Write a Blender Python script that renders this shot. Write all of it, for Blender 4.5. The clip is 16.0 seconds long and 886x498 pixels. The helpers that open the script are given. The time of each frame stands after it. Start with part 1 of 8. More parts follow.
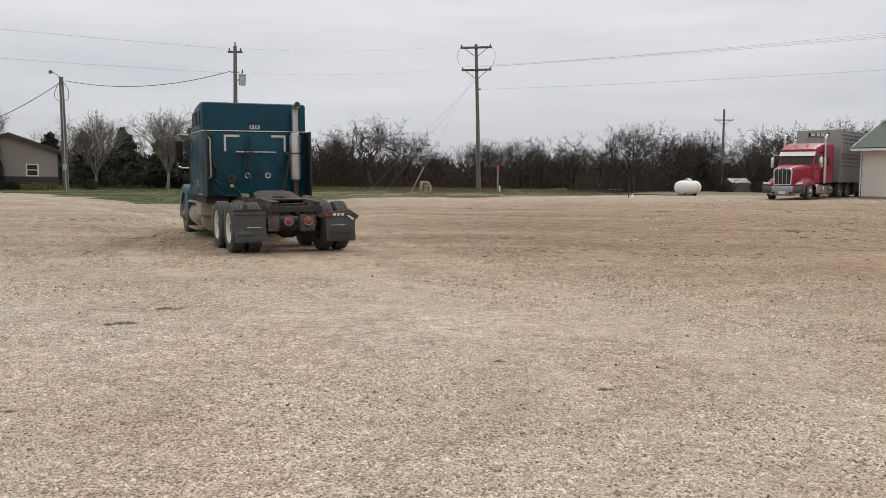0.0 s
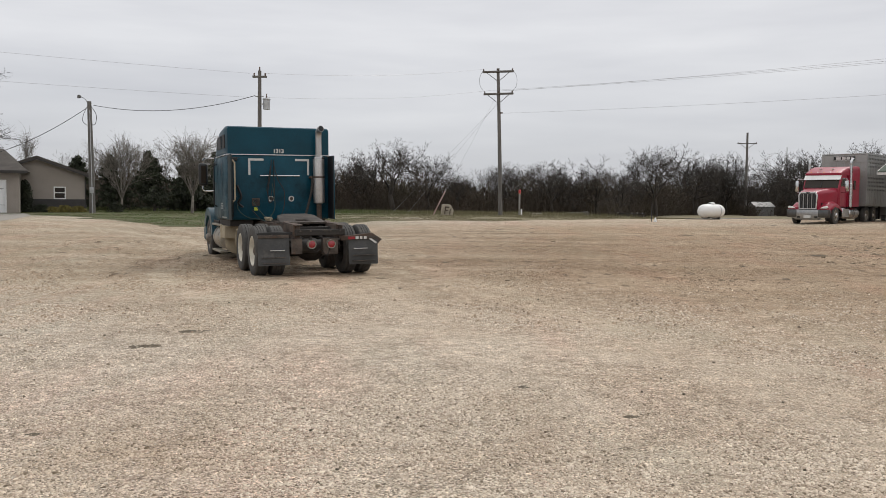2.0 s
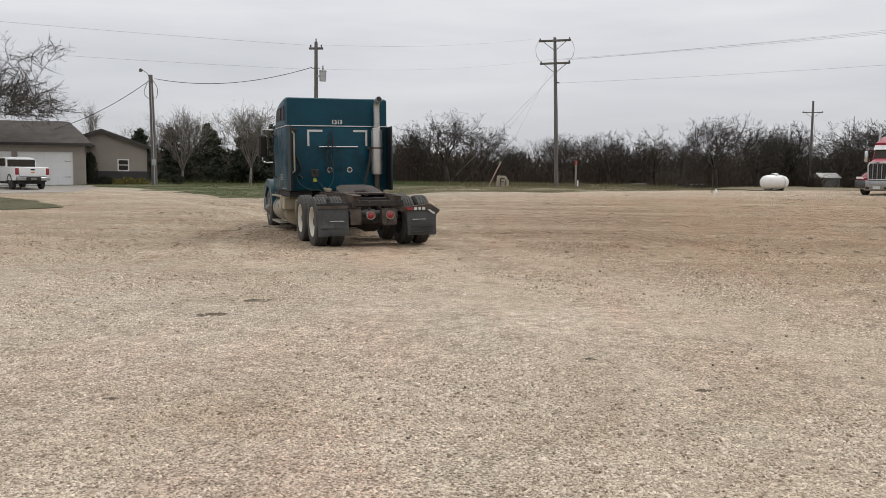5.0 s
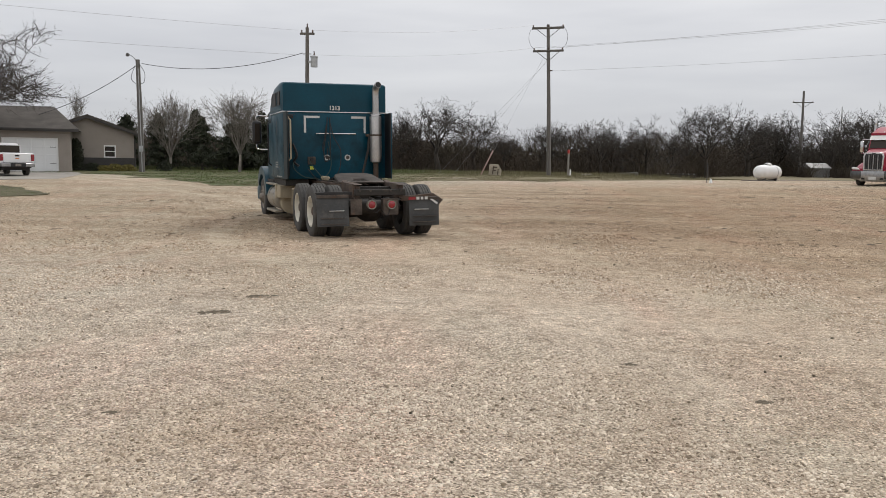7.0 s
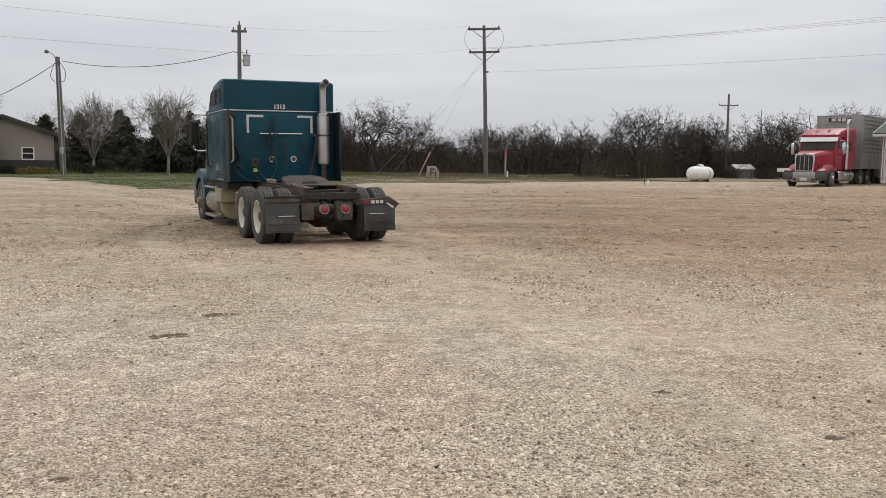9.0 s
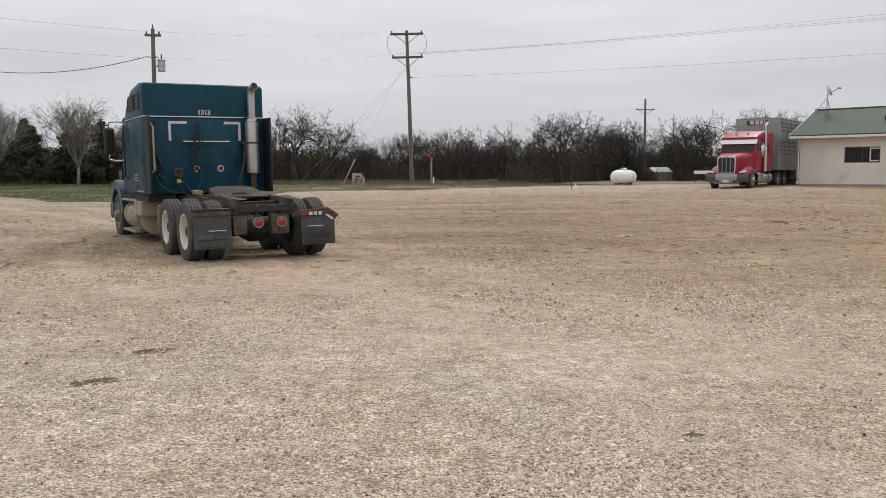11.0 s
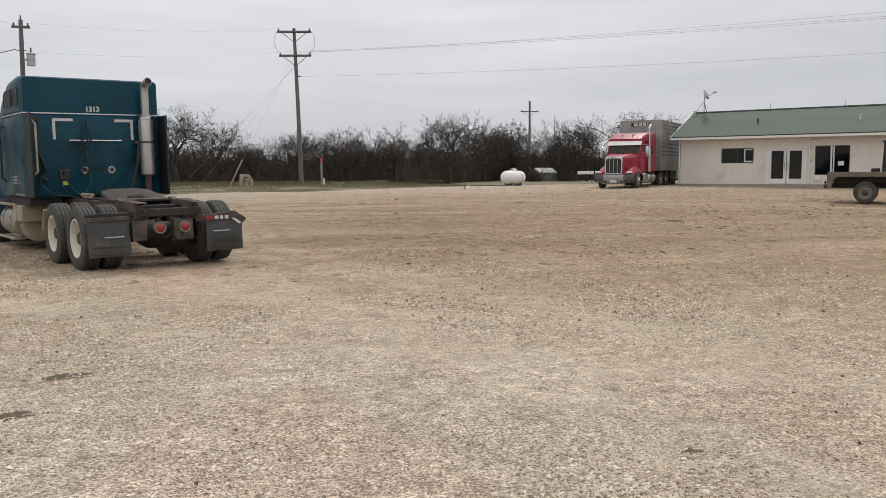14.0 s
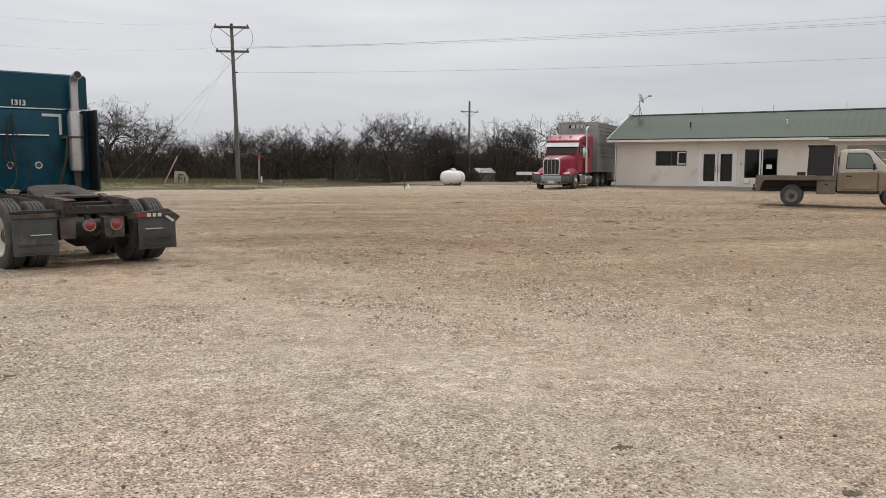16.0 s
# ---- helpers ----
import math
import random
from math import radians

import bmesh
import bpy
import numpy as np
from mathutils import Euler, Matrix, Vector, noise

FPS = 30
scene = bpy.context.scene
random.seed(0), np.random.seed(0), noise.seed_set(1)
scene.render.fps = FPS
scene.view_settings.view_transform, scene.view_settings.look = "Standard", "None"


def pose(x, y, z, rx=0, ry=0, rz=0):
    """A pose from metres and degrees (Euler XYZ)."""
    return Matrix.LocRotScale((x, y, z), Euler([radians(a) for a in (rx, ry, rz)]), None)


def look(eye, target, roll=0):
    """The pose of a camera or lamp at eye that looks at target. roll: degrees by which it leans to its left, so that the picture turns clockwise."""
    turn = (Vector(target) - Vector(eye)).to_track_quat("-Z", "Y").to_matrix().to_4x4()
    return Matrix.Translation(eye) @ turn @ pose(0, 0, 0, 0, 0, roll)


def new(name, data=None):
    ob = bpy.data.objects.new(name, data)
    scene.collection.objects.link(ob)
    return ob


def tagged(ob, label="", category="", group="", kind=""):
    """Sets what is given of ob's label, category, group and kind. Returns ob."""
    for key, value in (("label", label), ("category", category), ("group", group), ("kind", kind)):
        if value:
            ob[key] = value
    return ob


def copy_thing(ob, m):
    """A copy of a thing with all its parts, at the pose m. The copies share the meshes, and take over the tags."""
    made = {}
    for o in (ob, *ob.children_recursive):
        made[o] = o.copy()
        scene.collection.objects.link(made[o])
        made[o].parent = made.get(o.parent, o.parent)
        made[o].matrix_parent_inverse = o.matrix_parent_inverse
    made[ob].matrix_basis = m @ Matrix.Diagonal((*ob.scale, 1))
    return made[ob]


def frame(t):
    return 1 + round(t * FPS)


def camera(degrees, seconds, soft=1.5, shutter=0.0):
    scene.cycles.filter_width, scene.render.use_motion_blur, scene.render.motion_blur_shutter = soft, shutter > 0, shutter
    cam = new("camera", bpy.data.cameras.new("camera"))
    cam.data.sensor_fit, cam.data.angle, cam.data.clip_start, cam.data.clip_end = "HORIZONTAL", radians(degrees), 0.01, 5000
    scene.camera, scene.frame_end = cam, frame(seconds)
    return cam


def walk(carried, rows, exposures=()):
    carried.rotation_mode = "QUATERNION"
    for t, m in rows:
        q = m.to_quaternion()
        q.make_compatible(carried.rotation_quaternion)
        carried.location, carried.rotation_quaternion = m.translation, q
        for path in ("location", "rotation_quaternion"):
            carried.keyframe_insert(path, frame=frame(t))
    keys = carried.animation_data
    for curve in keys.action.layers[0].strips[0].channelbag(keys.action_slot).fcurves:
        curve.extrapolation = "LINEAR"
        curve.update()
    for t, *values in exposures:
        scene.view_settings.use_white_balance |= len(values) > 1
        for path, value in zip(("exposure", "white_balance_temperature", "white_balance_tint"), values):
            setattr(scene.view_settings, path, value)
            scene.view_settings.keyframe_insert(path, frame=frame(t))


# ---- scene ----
cam = camera(56.3, 16.0, soft=0.75)
PATH = [
    (0, (0.142, 0.006, 1.468), (0.085, 1.999, 1.303), 0.5),
    (0.5, (0.132, 0.011, 1.47), (0.047, 2.003, 1.32), 0.6),
    (1, (0.123, 0.007, 1.476), (0.02, 2.0, 1.343), 0.6),
    (1.5, (0.118, 0.011, 1.473), (0.009, 2.005, 1.355), 0.6),
    (2, (0.121, 0.02, 1.479), (0.012, 2.014, 1.369), 0.6),
    (2.5, (0.12, 0.027, 1.478), (0.012, 2.021, 1.371), 0.8),
    (3, (0.112, 0.035, 1.474), (0.002, 2.029, 1.364), 0.9),
    (3.5, (0.109, 0.034, 1.475), (-0.019, 2.027, 1.354), 1.0),
    (4, (0.112, 0.045, 1.469), (-0.048, 2.034, 1.33), 1.0),
    (4.5, (0.097, 0.059, 1.461), (-0.1, 2.043, 1.3), 0.8),
    (5, (0.019, 0.076, 1.457), (-0.218, 2.054, 1.278), 0.5),
    (7.5, (-0.466, 0.792, 1.457), (-0.644, 2.773, 1.249), 1.1),
    (8, (-0.606, 1.005, 1.44), (-0.73, 2.991, 1.234), 1.0),
    (10.5, (-1.245, 2.044, 1.456), (-1.168, 4.034, 1.266), 0.3),
    (11, (-1.314, 2.285, 1.461), (-1.166, 4.271, 1.277), -0.1),
    (11.5, (-1.504, 2.414, 1.477), (-1.27, 4.393, 1.305), -0.6),
    (12, (-1.615, 2.589, 1.477), (-1.308, 4.558, 1.312), -1.0),
    (12.5, (-1.664, 2.734, 1.47), (-1.305, 4.694, 1.301), -1.2),
    (13, (-1.748, 2.772, 1.469), (-1.361, 4.726, 1.295), -1.0),
    (13.5, (-1.769, 2.795, 1.467), (-1.368, 4.747, 1.288), -0.6),
    (14, (-1.768, 2.796, 1.467), (-1.347, 4.743, 1.284), -0.2),
    (14.5, (-1.765, 2.792, 1.468), (-1.317, 4.732, 1.284), 0.1),
    (15, (-1.763, 2.788, 1.467), (-1.278, 4.72, 1.285), 0.3),
    (15.5, (-1.754, 2.784, 1.469), (-1.229, 4.705, 1.286), 0.4),
    (16, (-1.745, 2.781, 1.469), (-1.183, 4.692, 1.285), 0.4),
]
walk(cam, [(t, look(eye, target, roll)) for t, eye, target, roll in PATH], exposures=[(0, 0.0), (16, 0.0)])

# ---- sky and sun: a bright overcast afternoon ----
world = bpy.data.worlds.new("overcast_sky")
scene.world = world
world.use_nodes = True
wn, wl = world.node_tree.nodes, world.node_tree.links
wn.clear()
w_out = wn.new("ShaderNodeOutputWorld")
w_bg = wn.new("ShaderNodeBackground")
w_sky = wn.new("ShaderNodeTexSky")
w_sky.sky_type = "NISHITA"
w_sky.sun_disc = False
w_sky.sun_elevation, w_sky.sun_rotation = radians(48), radians(150)
w_co = wn.new("ShaderNodeTexCoord")
w_map = wn.new("ShaderNodeMapping")
w_map.inputs["Scale"].default_value = (1.6, 1.6, 11.0)
w_noise = wn.new("ShaderNodeTexNoise")
w_noise.inputs["Scale"].default_value = 1.3
w_noise.inputs["Detail"].default_value = 5
w_sep = wn.new("ShaderNodeSeparateXYZ")
w_height = wn.new("ShaderNodeValToRGB")
w_height.color_ramp.elements[0].position, w_height.color_ramp.elements[0].color = 0.0, (0.575, 0.582, 0.612, 1)
w_height.color_ramp.elements[1].position, w_height.color_ramp.elements[1].color = 1.0, (1.3, 1.29, 1.28, 1)
w_mid = w_height.color_ramp.elements.new(0.2)
w_mid.color = (0.79, 0.79, 0.81, 1)
w_cloud = wn.new("ShaderNodeValToRGB")
w_cloud.color_ramp.elements[0].position, w_cloud.color_ramp.elements[0].color = 0.32, (0.85, 0.855, 0.875, 1)
w_cloud.color_ramp.elements[1].position, w_cloud.color_ramp.elements[1].color = 0.66, (1.08, 1.08, 1.075, 1)
w_mul = wn.new("ShaderNodeMix")
w_mul.data_type, w_mul.blend_type = "RGBA", "MULTIPLY"
w_mul.inputs[0].default_value = 1.0
w_dim = wn.new("ShaderNodeMix")
w_dim.data_type, w_dim.blend_type = "RGBA", "MULTIPLY"
w_dim.inputs[0].default_value = 1.0
w_dim.inputs[7].default_value = (0.10, 0.10, 0.10, 1)
w_mix = wn.new("ShaderNodeMix")
w_mix.data_type = "RGBA"
w_mix.inputs[0].default_value = 0.93
wl.new(w_co.outputs["Generated"], w_map.inputs["Vector"])
wl.new(w_map.outputs["Vector"], w_noise.inputs["Vector"])
wl.new(w_noise.outputs["Fac"], w_cloud.inputs["Fac"])
wl.new(w_co.outputs["Generated"], w_sep.inputs["Vector"])
wl.new(w_sep.outputs["Z"], w_height.inputs["Fac"])
wl.new(w_height.outputs["Color"], w_mul.inputs[6])
wl.new(w_cloud.outputs["Color"], w_mul.inputs[7])
wl.new(w_sky.outputs["Color"], w_dim.inputs[6])
wl.new(w_dim.outputs[2], w_mix.inputs[6])
wl.new(w_mul.outputs[2], w_mix.inputs[7])
wl.new(w_mix.outputs[2], w_bg.inputs["Color"])
w_bg.inputs["Strength"].default_value = 1.0
wl.new(w_bg.outputs["Background"], w_out.inputs["Surface"])

sun_lamp = bpy.data.lights.new("sun", "SUN")
sun_lamp.energy, sun_lamp.angle, sun_lamp.color = 1.25, radians(11), (1.0, 0.965, 0.92)
sun = new("sun", sun_lamp)
sun.matrix_world = pose(0, 0, 60, 42, 0, 150)

# ---- building tools ----
def col(c):
    return (c[0], c[1], c[2], 1.0)


def material(name, base, rough=0.6, metal=0.0, second=None, scale=3.0, fine=60.0, spread=0.35, bump=0.15, bump_scale=None, stretch=(1, 1, 1), dirt=None, dirt_amount=0.0, coat=0.0, spec=0.5, depth=0.01):
    """A surface with colour that varies at two scales, fine relief, and dirt in patches."""
    m = bpy.data.materials.new(name)
    m.use_nodes = True
    n, l = m.node_tree.nodes, m.node_tree.links
    b = n["Principled BSDF"]
    b.inputs["Roughness"].default_value = rough
    b.inputs["Metallic"].default_value = metal
    b.inputs["Coat Weight"].default_value = coat
    b.inputs["Coat Roughness"].default_value = 0.12
    b.inputs["Specular IOR Level"].default_value = spec
    co = n.new("ShaderNodeTexCoord")
    mp = n.new("ShaderNodeMapping")
    mp.inputs["Scale"].default_value = stretch
    l.new(co.outputs["Object"], mp.inputs["Vector"])
    big, small = n.new("ShaderNodeTexNoise"), n.new("ShaderNodeTexNoise")
    big.inputs["Scale"].default_value, big.inputs["Detail"].default_value = scale, 5
    small.inputs["Scale"].default_value, small.inputs["Detail"].default_value = fine, 3
    l.new(mp.outputs["Vector"], big.inputs["Vector"])
    l.new(mp.outputs["Vector"], small.inputs["Vector"])
    second = second or tuple(v * (1 - spread) for v in base)
    ramp = n.new("ShaderNodeValToRGB")
    ramp.color_ramp.elements[0].position, ramp.color_ramp.elements[0].color = 0.32, col(second)
    ramp.color_ramp.elements[1].position, ramp.color_ramp.elements[1].color = 0.68, col(base)
    l.new(big.outputs["Fac"], ramp.inputs["Fac"])
    grain = n.new("ShaderNodeValToRGB")
    grain.color_ramp.elements[0].position, grain.color_ramp.elements[0].color = 0.25, (1 - spread * 0.7,) * 3 + (1,)
    grain.color_ramp.elements[1].position, grain.color_ramp.elements[1].color = 0.75, (1 + spread * 0.3,) * 3 + (1,)
    l.new(small.outputs["Fac"], grain.inputs["Fac"])
    mul = n.new("ShaderNodeMix")
    mul.data_type, mul.blend_type = "RGBA", "MULTIPLY"
    mul.inputs[0].default_value = 1.0
    l.new(ramp.outputs["Color"], mul.inputs[6])
    l.new(grain.outputs["Color"], mul.inputs[7])
    last = mul.outputs[2]
    if dirt:
        dn = n.new("ShaderNodeTexNoise")
        dn.inputs["Scale"].default_value, dn.inputs["Detail"].default_value = scale * 0.7 + 0.3, 7
        dn.inputs["Roughness"].default_value = 0.65
        l.new(co.outputs["Object"], dn.inputs["Vector"])
        dr = n.new("ShaderNodeMapRange")
        dr.inputs["From Min"].default_value, dr.inputs["From Max"].default_value = 0.72 - 0.45 * dirt_amount, 0.95 - 0.4 * dirt_amount
        l.new(dn.outputs["Fac"], dr.inputs["Value"])
        mix = n.new("ShaderNodeMix")
        mix.data_type = "RGBA"
        l.new(dr.outputs["Result"], mix.inputs[0])
        l.new(last, mix.inputs[6])
        mix.inputs[7].default_value = col(dirt)
        last = mix.outputs[2]
        ra = n.new("ShaderNodeMapRange")
        ra.inputs["To Min"].default_value, ra.inputs["To Max"].default_value = rough, min(1.0, rough + 0.35)
        l.new(dr.outputs["Result"], ra.inputs["Value"])
        l.new(ra.outputs["Result"], b.inputs["Roughness"])
    l.new(last, b.inputs["Base Color"])
    if bump:
        bp = n.new("ShaderNodeBump")
        bp.inputs["Strength"].default_value, bp.inputs["Distance"].default_value = bump, depth
        if bump_scale:
            bn = n.new("ShaderNodeTexNoise")
            bn.inputs["Scale"].default_value, bn.inputs["Detail"].default_value = bump_scale, 4
            l.new(mp.outputs["Vector"], bn.inputs["Vector"])
            l.new(bn.outputs["Fac"], bp.inputs["Height"])
        else:
            l.new(small.outputs["Fac"], bp.inputs["Height"])
        l.new(bp.outputs["Normal"], b.inputs["Normal"])
    return m


def link_mesh(name, me, mat, parent=None, label="", at=None):
    ob = new(name, me)
    if mat:
        me.materials.append(mat)
    if parent:
        ob.parent = parent
    if at is not None:
        ob.matrix_basis = at
    if label:
        ob["label"] = label
    return ob


def part(name, bm, mat, parent=None, label="", smooth=40, at=None):
    """Links a bmesh as one mesh object under a thing or a part; edges sharper than smooth degrees stay sharp."""
    me = bpy.data.meshes.new(name)
    bmesh.ops.recalc_face_normals(bm, faces=bm.faces[:])
    bm.to_mesh(me)
    bm.free()
    if smooth:
        me.shade_smooth()
        me.set_sharp_from_angle(angle=radians(smooth))
    return link_mesh(name, me, mat, parent, label, at)


def thing(name, m, label, category, group="", kind=""):
    ob = new(name)
    ob.empty_display_size = 0.2
    ob.matrix_basis = m
    return tagged(ob, label, category, group, kind)


def merge(*bms):
    """Joins several bmeshes into the first."""
    out = bms[0]
    for b in bms[1:]:
        me = bpy.data.meshes.new("t")
        b.to_mesh(me)
        b.free()
        out.from_mesh(me)
        bpy.data.meshes.remove(me)
    return out


def box(x0, x1, y0, y1, z0, z1, bevel=0.0, seg=1):
    bm = bmesh.new()
    bmesh.ops.create_cube(bm, size=1)
    for v in bm.verts:
        v.co = Vector((x0 + (v.co.x + 0.5) * (x1 - x0), y0 + (v.co.y + 0.5) * (y1 - y0), z0 + (v.co.z + 0.5) * (z1 - z0)))
    if bevel:
        bmesh.ops.bevel(bm, geom=bm.edges[:], offset=bevel, segments=seg, affect="EDGES", profile=0.5)
    return bm


def prism(outline, a0, a1, axis="x", bevel=0.0, seg=1):
    """An outline in the two other axes, drawn out along an axis."""
    bm = bmesh.new()

    def put(u, v, a):
        return {"x": (a, u, v), "y": (u, a, v), "z": (u, v, a)}[axis]

    low = [bm.verts.new(put(u, v, a0)) for u, v in outline]
    high = [bm.verts.new(put(u, v, a1)) for u, v in outline]
    n = len(outline)
    bm.faces.new(low[::-1])
    bm.faces.new(high)
    for i in range(n):
        bm.faces.new((low[i], low[(i + 1) % n], high[(i + 1) % n], high[i]))
    bmesh.ops.recalc_face_normals(bm, faces=bm.faces[:])
    if bevel:
        bmesh.ops.bevel(bm, geom=bm.edges[:], offset=bevel, segments=seg, affect="EDGES", profile=0.5)
    return bm


def rings(loops, close=True, caps=True):
    """A skin over loops of equally many points."""
    bm = bmesh.new()
    rows = [[bm.verts.new(p) for p in loop] for loop in loops]
    n = len(rows[0])
    for a, b in zip(rows, rows[1:]):
        for i in range(n if close else n - 1):
            bm.faces.new((a[i], a[(i + 1) % n], b[(i + 1) % n], b[i]))
    if caps:
        bm.faces.new(rows[0][::-1])
        bm.faces.new(rows[-1])
    return bm


def lathe(profile, centre=(0, 0, 0), axis="x", n=40, caps=False):
    """A profile of (along, radius) turned round an axis."""
    loops = []
    for along, r in profile:
        loop = []
        for i in range(n):
            a = 2 * math.pi * i / n
            u, v = r * math.cos(a), r * math.sin(a)
            p = {"x": (along, u, v), "y": (u, along, v), "z": (u, v, along)}[axis]
            loop.append((p[0] + centre[0], p[1] + centre[1], p[2] + centre[2]))
        loops.append(loop)
    return rings(loops, True, caps)


def rod(p0, p1, r0, r1=None, n=10):
    """A round bar from point to point."""
    return tube([p0, p1], [r0, r0 if r1 is None else r1], n)


def tube(points, radii, n=8):
    """A round bar along points."""
    pts = [Vector(p) for p in points]
    if not isinstance(radii, (list, tuple)):
        radii = [radii] * len(pts)
    loops = []
    side = None
    for i, p in enumerate(pts):
        d = (pts[min(i + 1, len(pts) - 1)] - pts[max(i - 1, 0)]).normalized()
        if side is None:
            side = d.cross(Vector((0, 0, 1)) if abs(d.z) < 0.9 else Vector((1, 0, 0))).normalized()
        side = (side - d * side.dot(d)).normalized()
        up = d.cross(side)
        loops.append([p + radii[i] * (math.cos(2 * math.pi * k / n) * side + math.sin(2 * math.pi * k / n) * up) for k in range(n)])
    return rings(loops)


def bend(points, steps=6):
    """A smooth line through points."""
    pts = [Vector(p) for p in points]
    out = []
    for i in range(len(pts) - 1):
        a, b, c, d = pts[max(i - 1, 0)], pts[i], pts[i + 1], pts[min(i + 2, len(pts) - 1)]
        for k in range(steps):
            t = k / steps
            out.append(0.5 * (2 * b + (c - a) * t + (2 * a - 5 * b + 4 * c - d) * t * t + (3 * b - a - 3 * c + d) * t ** 3))
    return out + [pts[-1]]


def skin(name, verts, quads, tris=None, smooth=True):
    """A mesh from arrays."""
    me = bpy.data.meshes.new(name)
    verts = np.asarray(verts, np.float32)
    nq, nt = len(quads), 0 if tris is None else len(tris)
    me.vertices.add(len(verts))
    me.vertices.foreach_set("co", verts.ravel())
    loops = np.asarray(quads, np.int32).ravel()
    starts, totals = np.arange(nq) * 4, np.full(nq, 4)
    if nt:
        starts = np.r_[starts, nq * 4 + np.arange(nt) * 3]
        totals = np.r_[totals, np.full(nt, 3)]
        loops = np.r_[loops, np.asarray(tris, np.int32).ravel()]
    me.loops.add(len(loops))
    me.loops.foreach_set("vertex_index", loops.astype(np.int32))
    me.polygons.add(nq + nt)
    me.polygons.foreach_set("loop_start", starts.astype(np.int32))
    me.update(calc_edges=True)
    if smooth:
        me.shade_smooth()
    return me


def rise(y, x=0.0):
    """The lot's height: level near by, climbing gently to the road, a little more towards the office, then falling away behind the tank."""
    top = 0.6 + 0.2 * np.clip((x - 10.0) / 12.0, 0, 1)
    fall = 0.62 * np.clip((y - 46.0) / 44.0, 0, 1) * np.clip((x - 7.0) / 10.0, 0, 1)
    return top * np.clip((y - 18.0) / 38.0, 0, 1) - fall


def letters(name, text, size, mat, parent, at, label="", depth=0.004):
    cu = bpy.data.curves.new(name, "FONT")
    cu.body, cu.size, cu.extrude, cu.align_x, cu.align_y = text, size, depth, "CENTER", "CENTER"
    cu.offset = size * 0.035
    ob = new(name, cu)
    me = bpy.data.meshes.new_from_object(ob)
    bpy.data.objects.remove(ob)
    bpy.data.curves.remove(cu)
    return link_mesh(name, me, mat, parent, label, at)

# ---- materials ----
# lines that truck wheels have pressed into the lot: the middle and radius of each arc
TRACKS = [(-69.4, -16.9, 73.9), (-69.4, -16.9, 75.9), (-59.0, -5.4, 60.6), (-59.0, -5.4, 62.5), (7.4, 21.8, 13.0), (7.4, 21.8, 14.9)]


def off_track(x, y):
    """How far a spot lies from the nearest wheel line."""
    return min(abs(math.hypot(x - a, y - b) - r) for a, b, r in TRACKS)


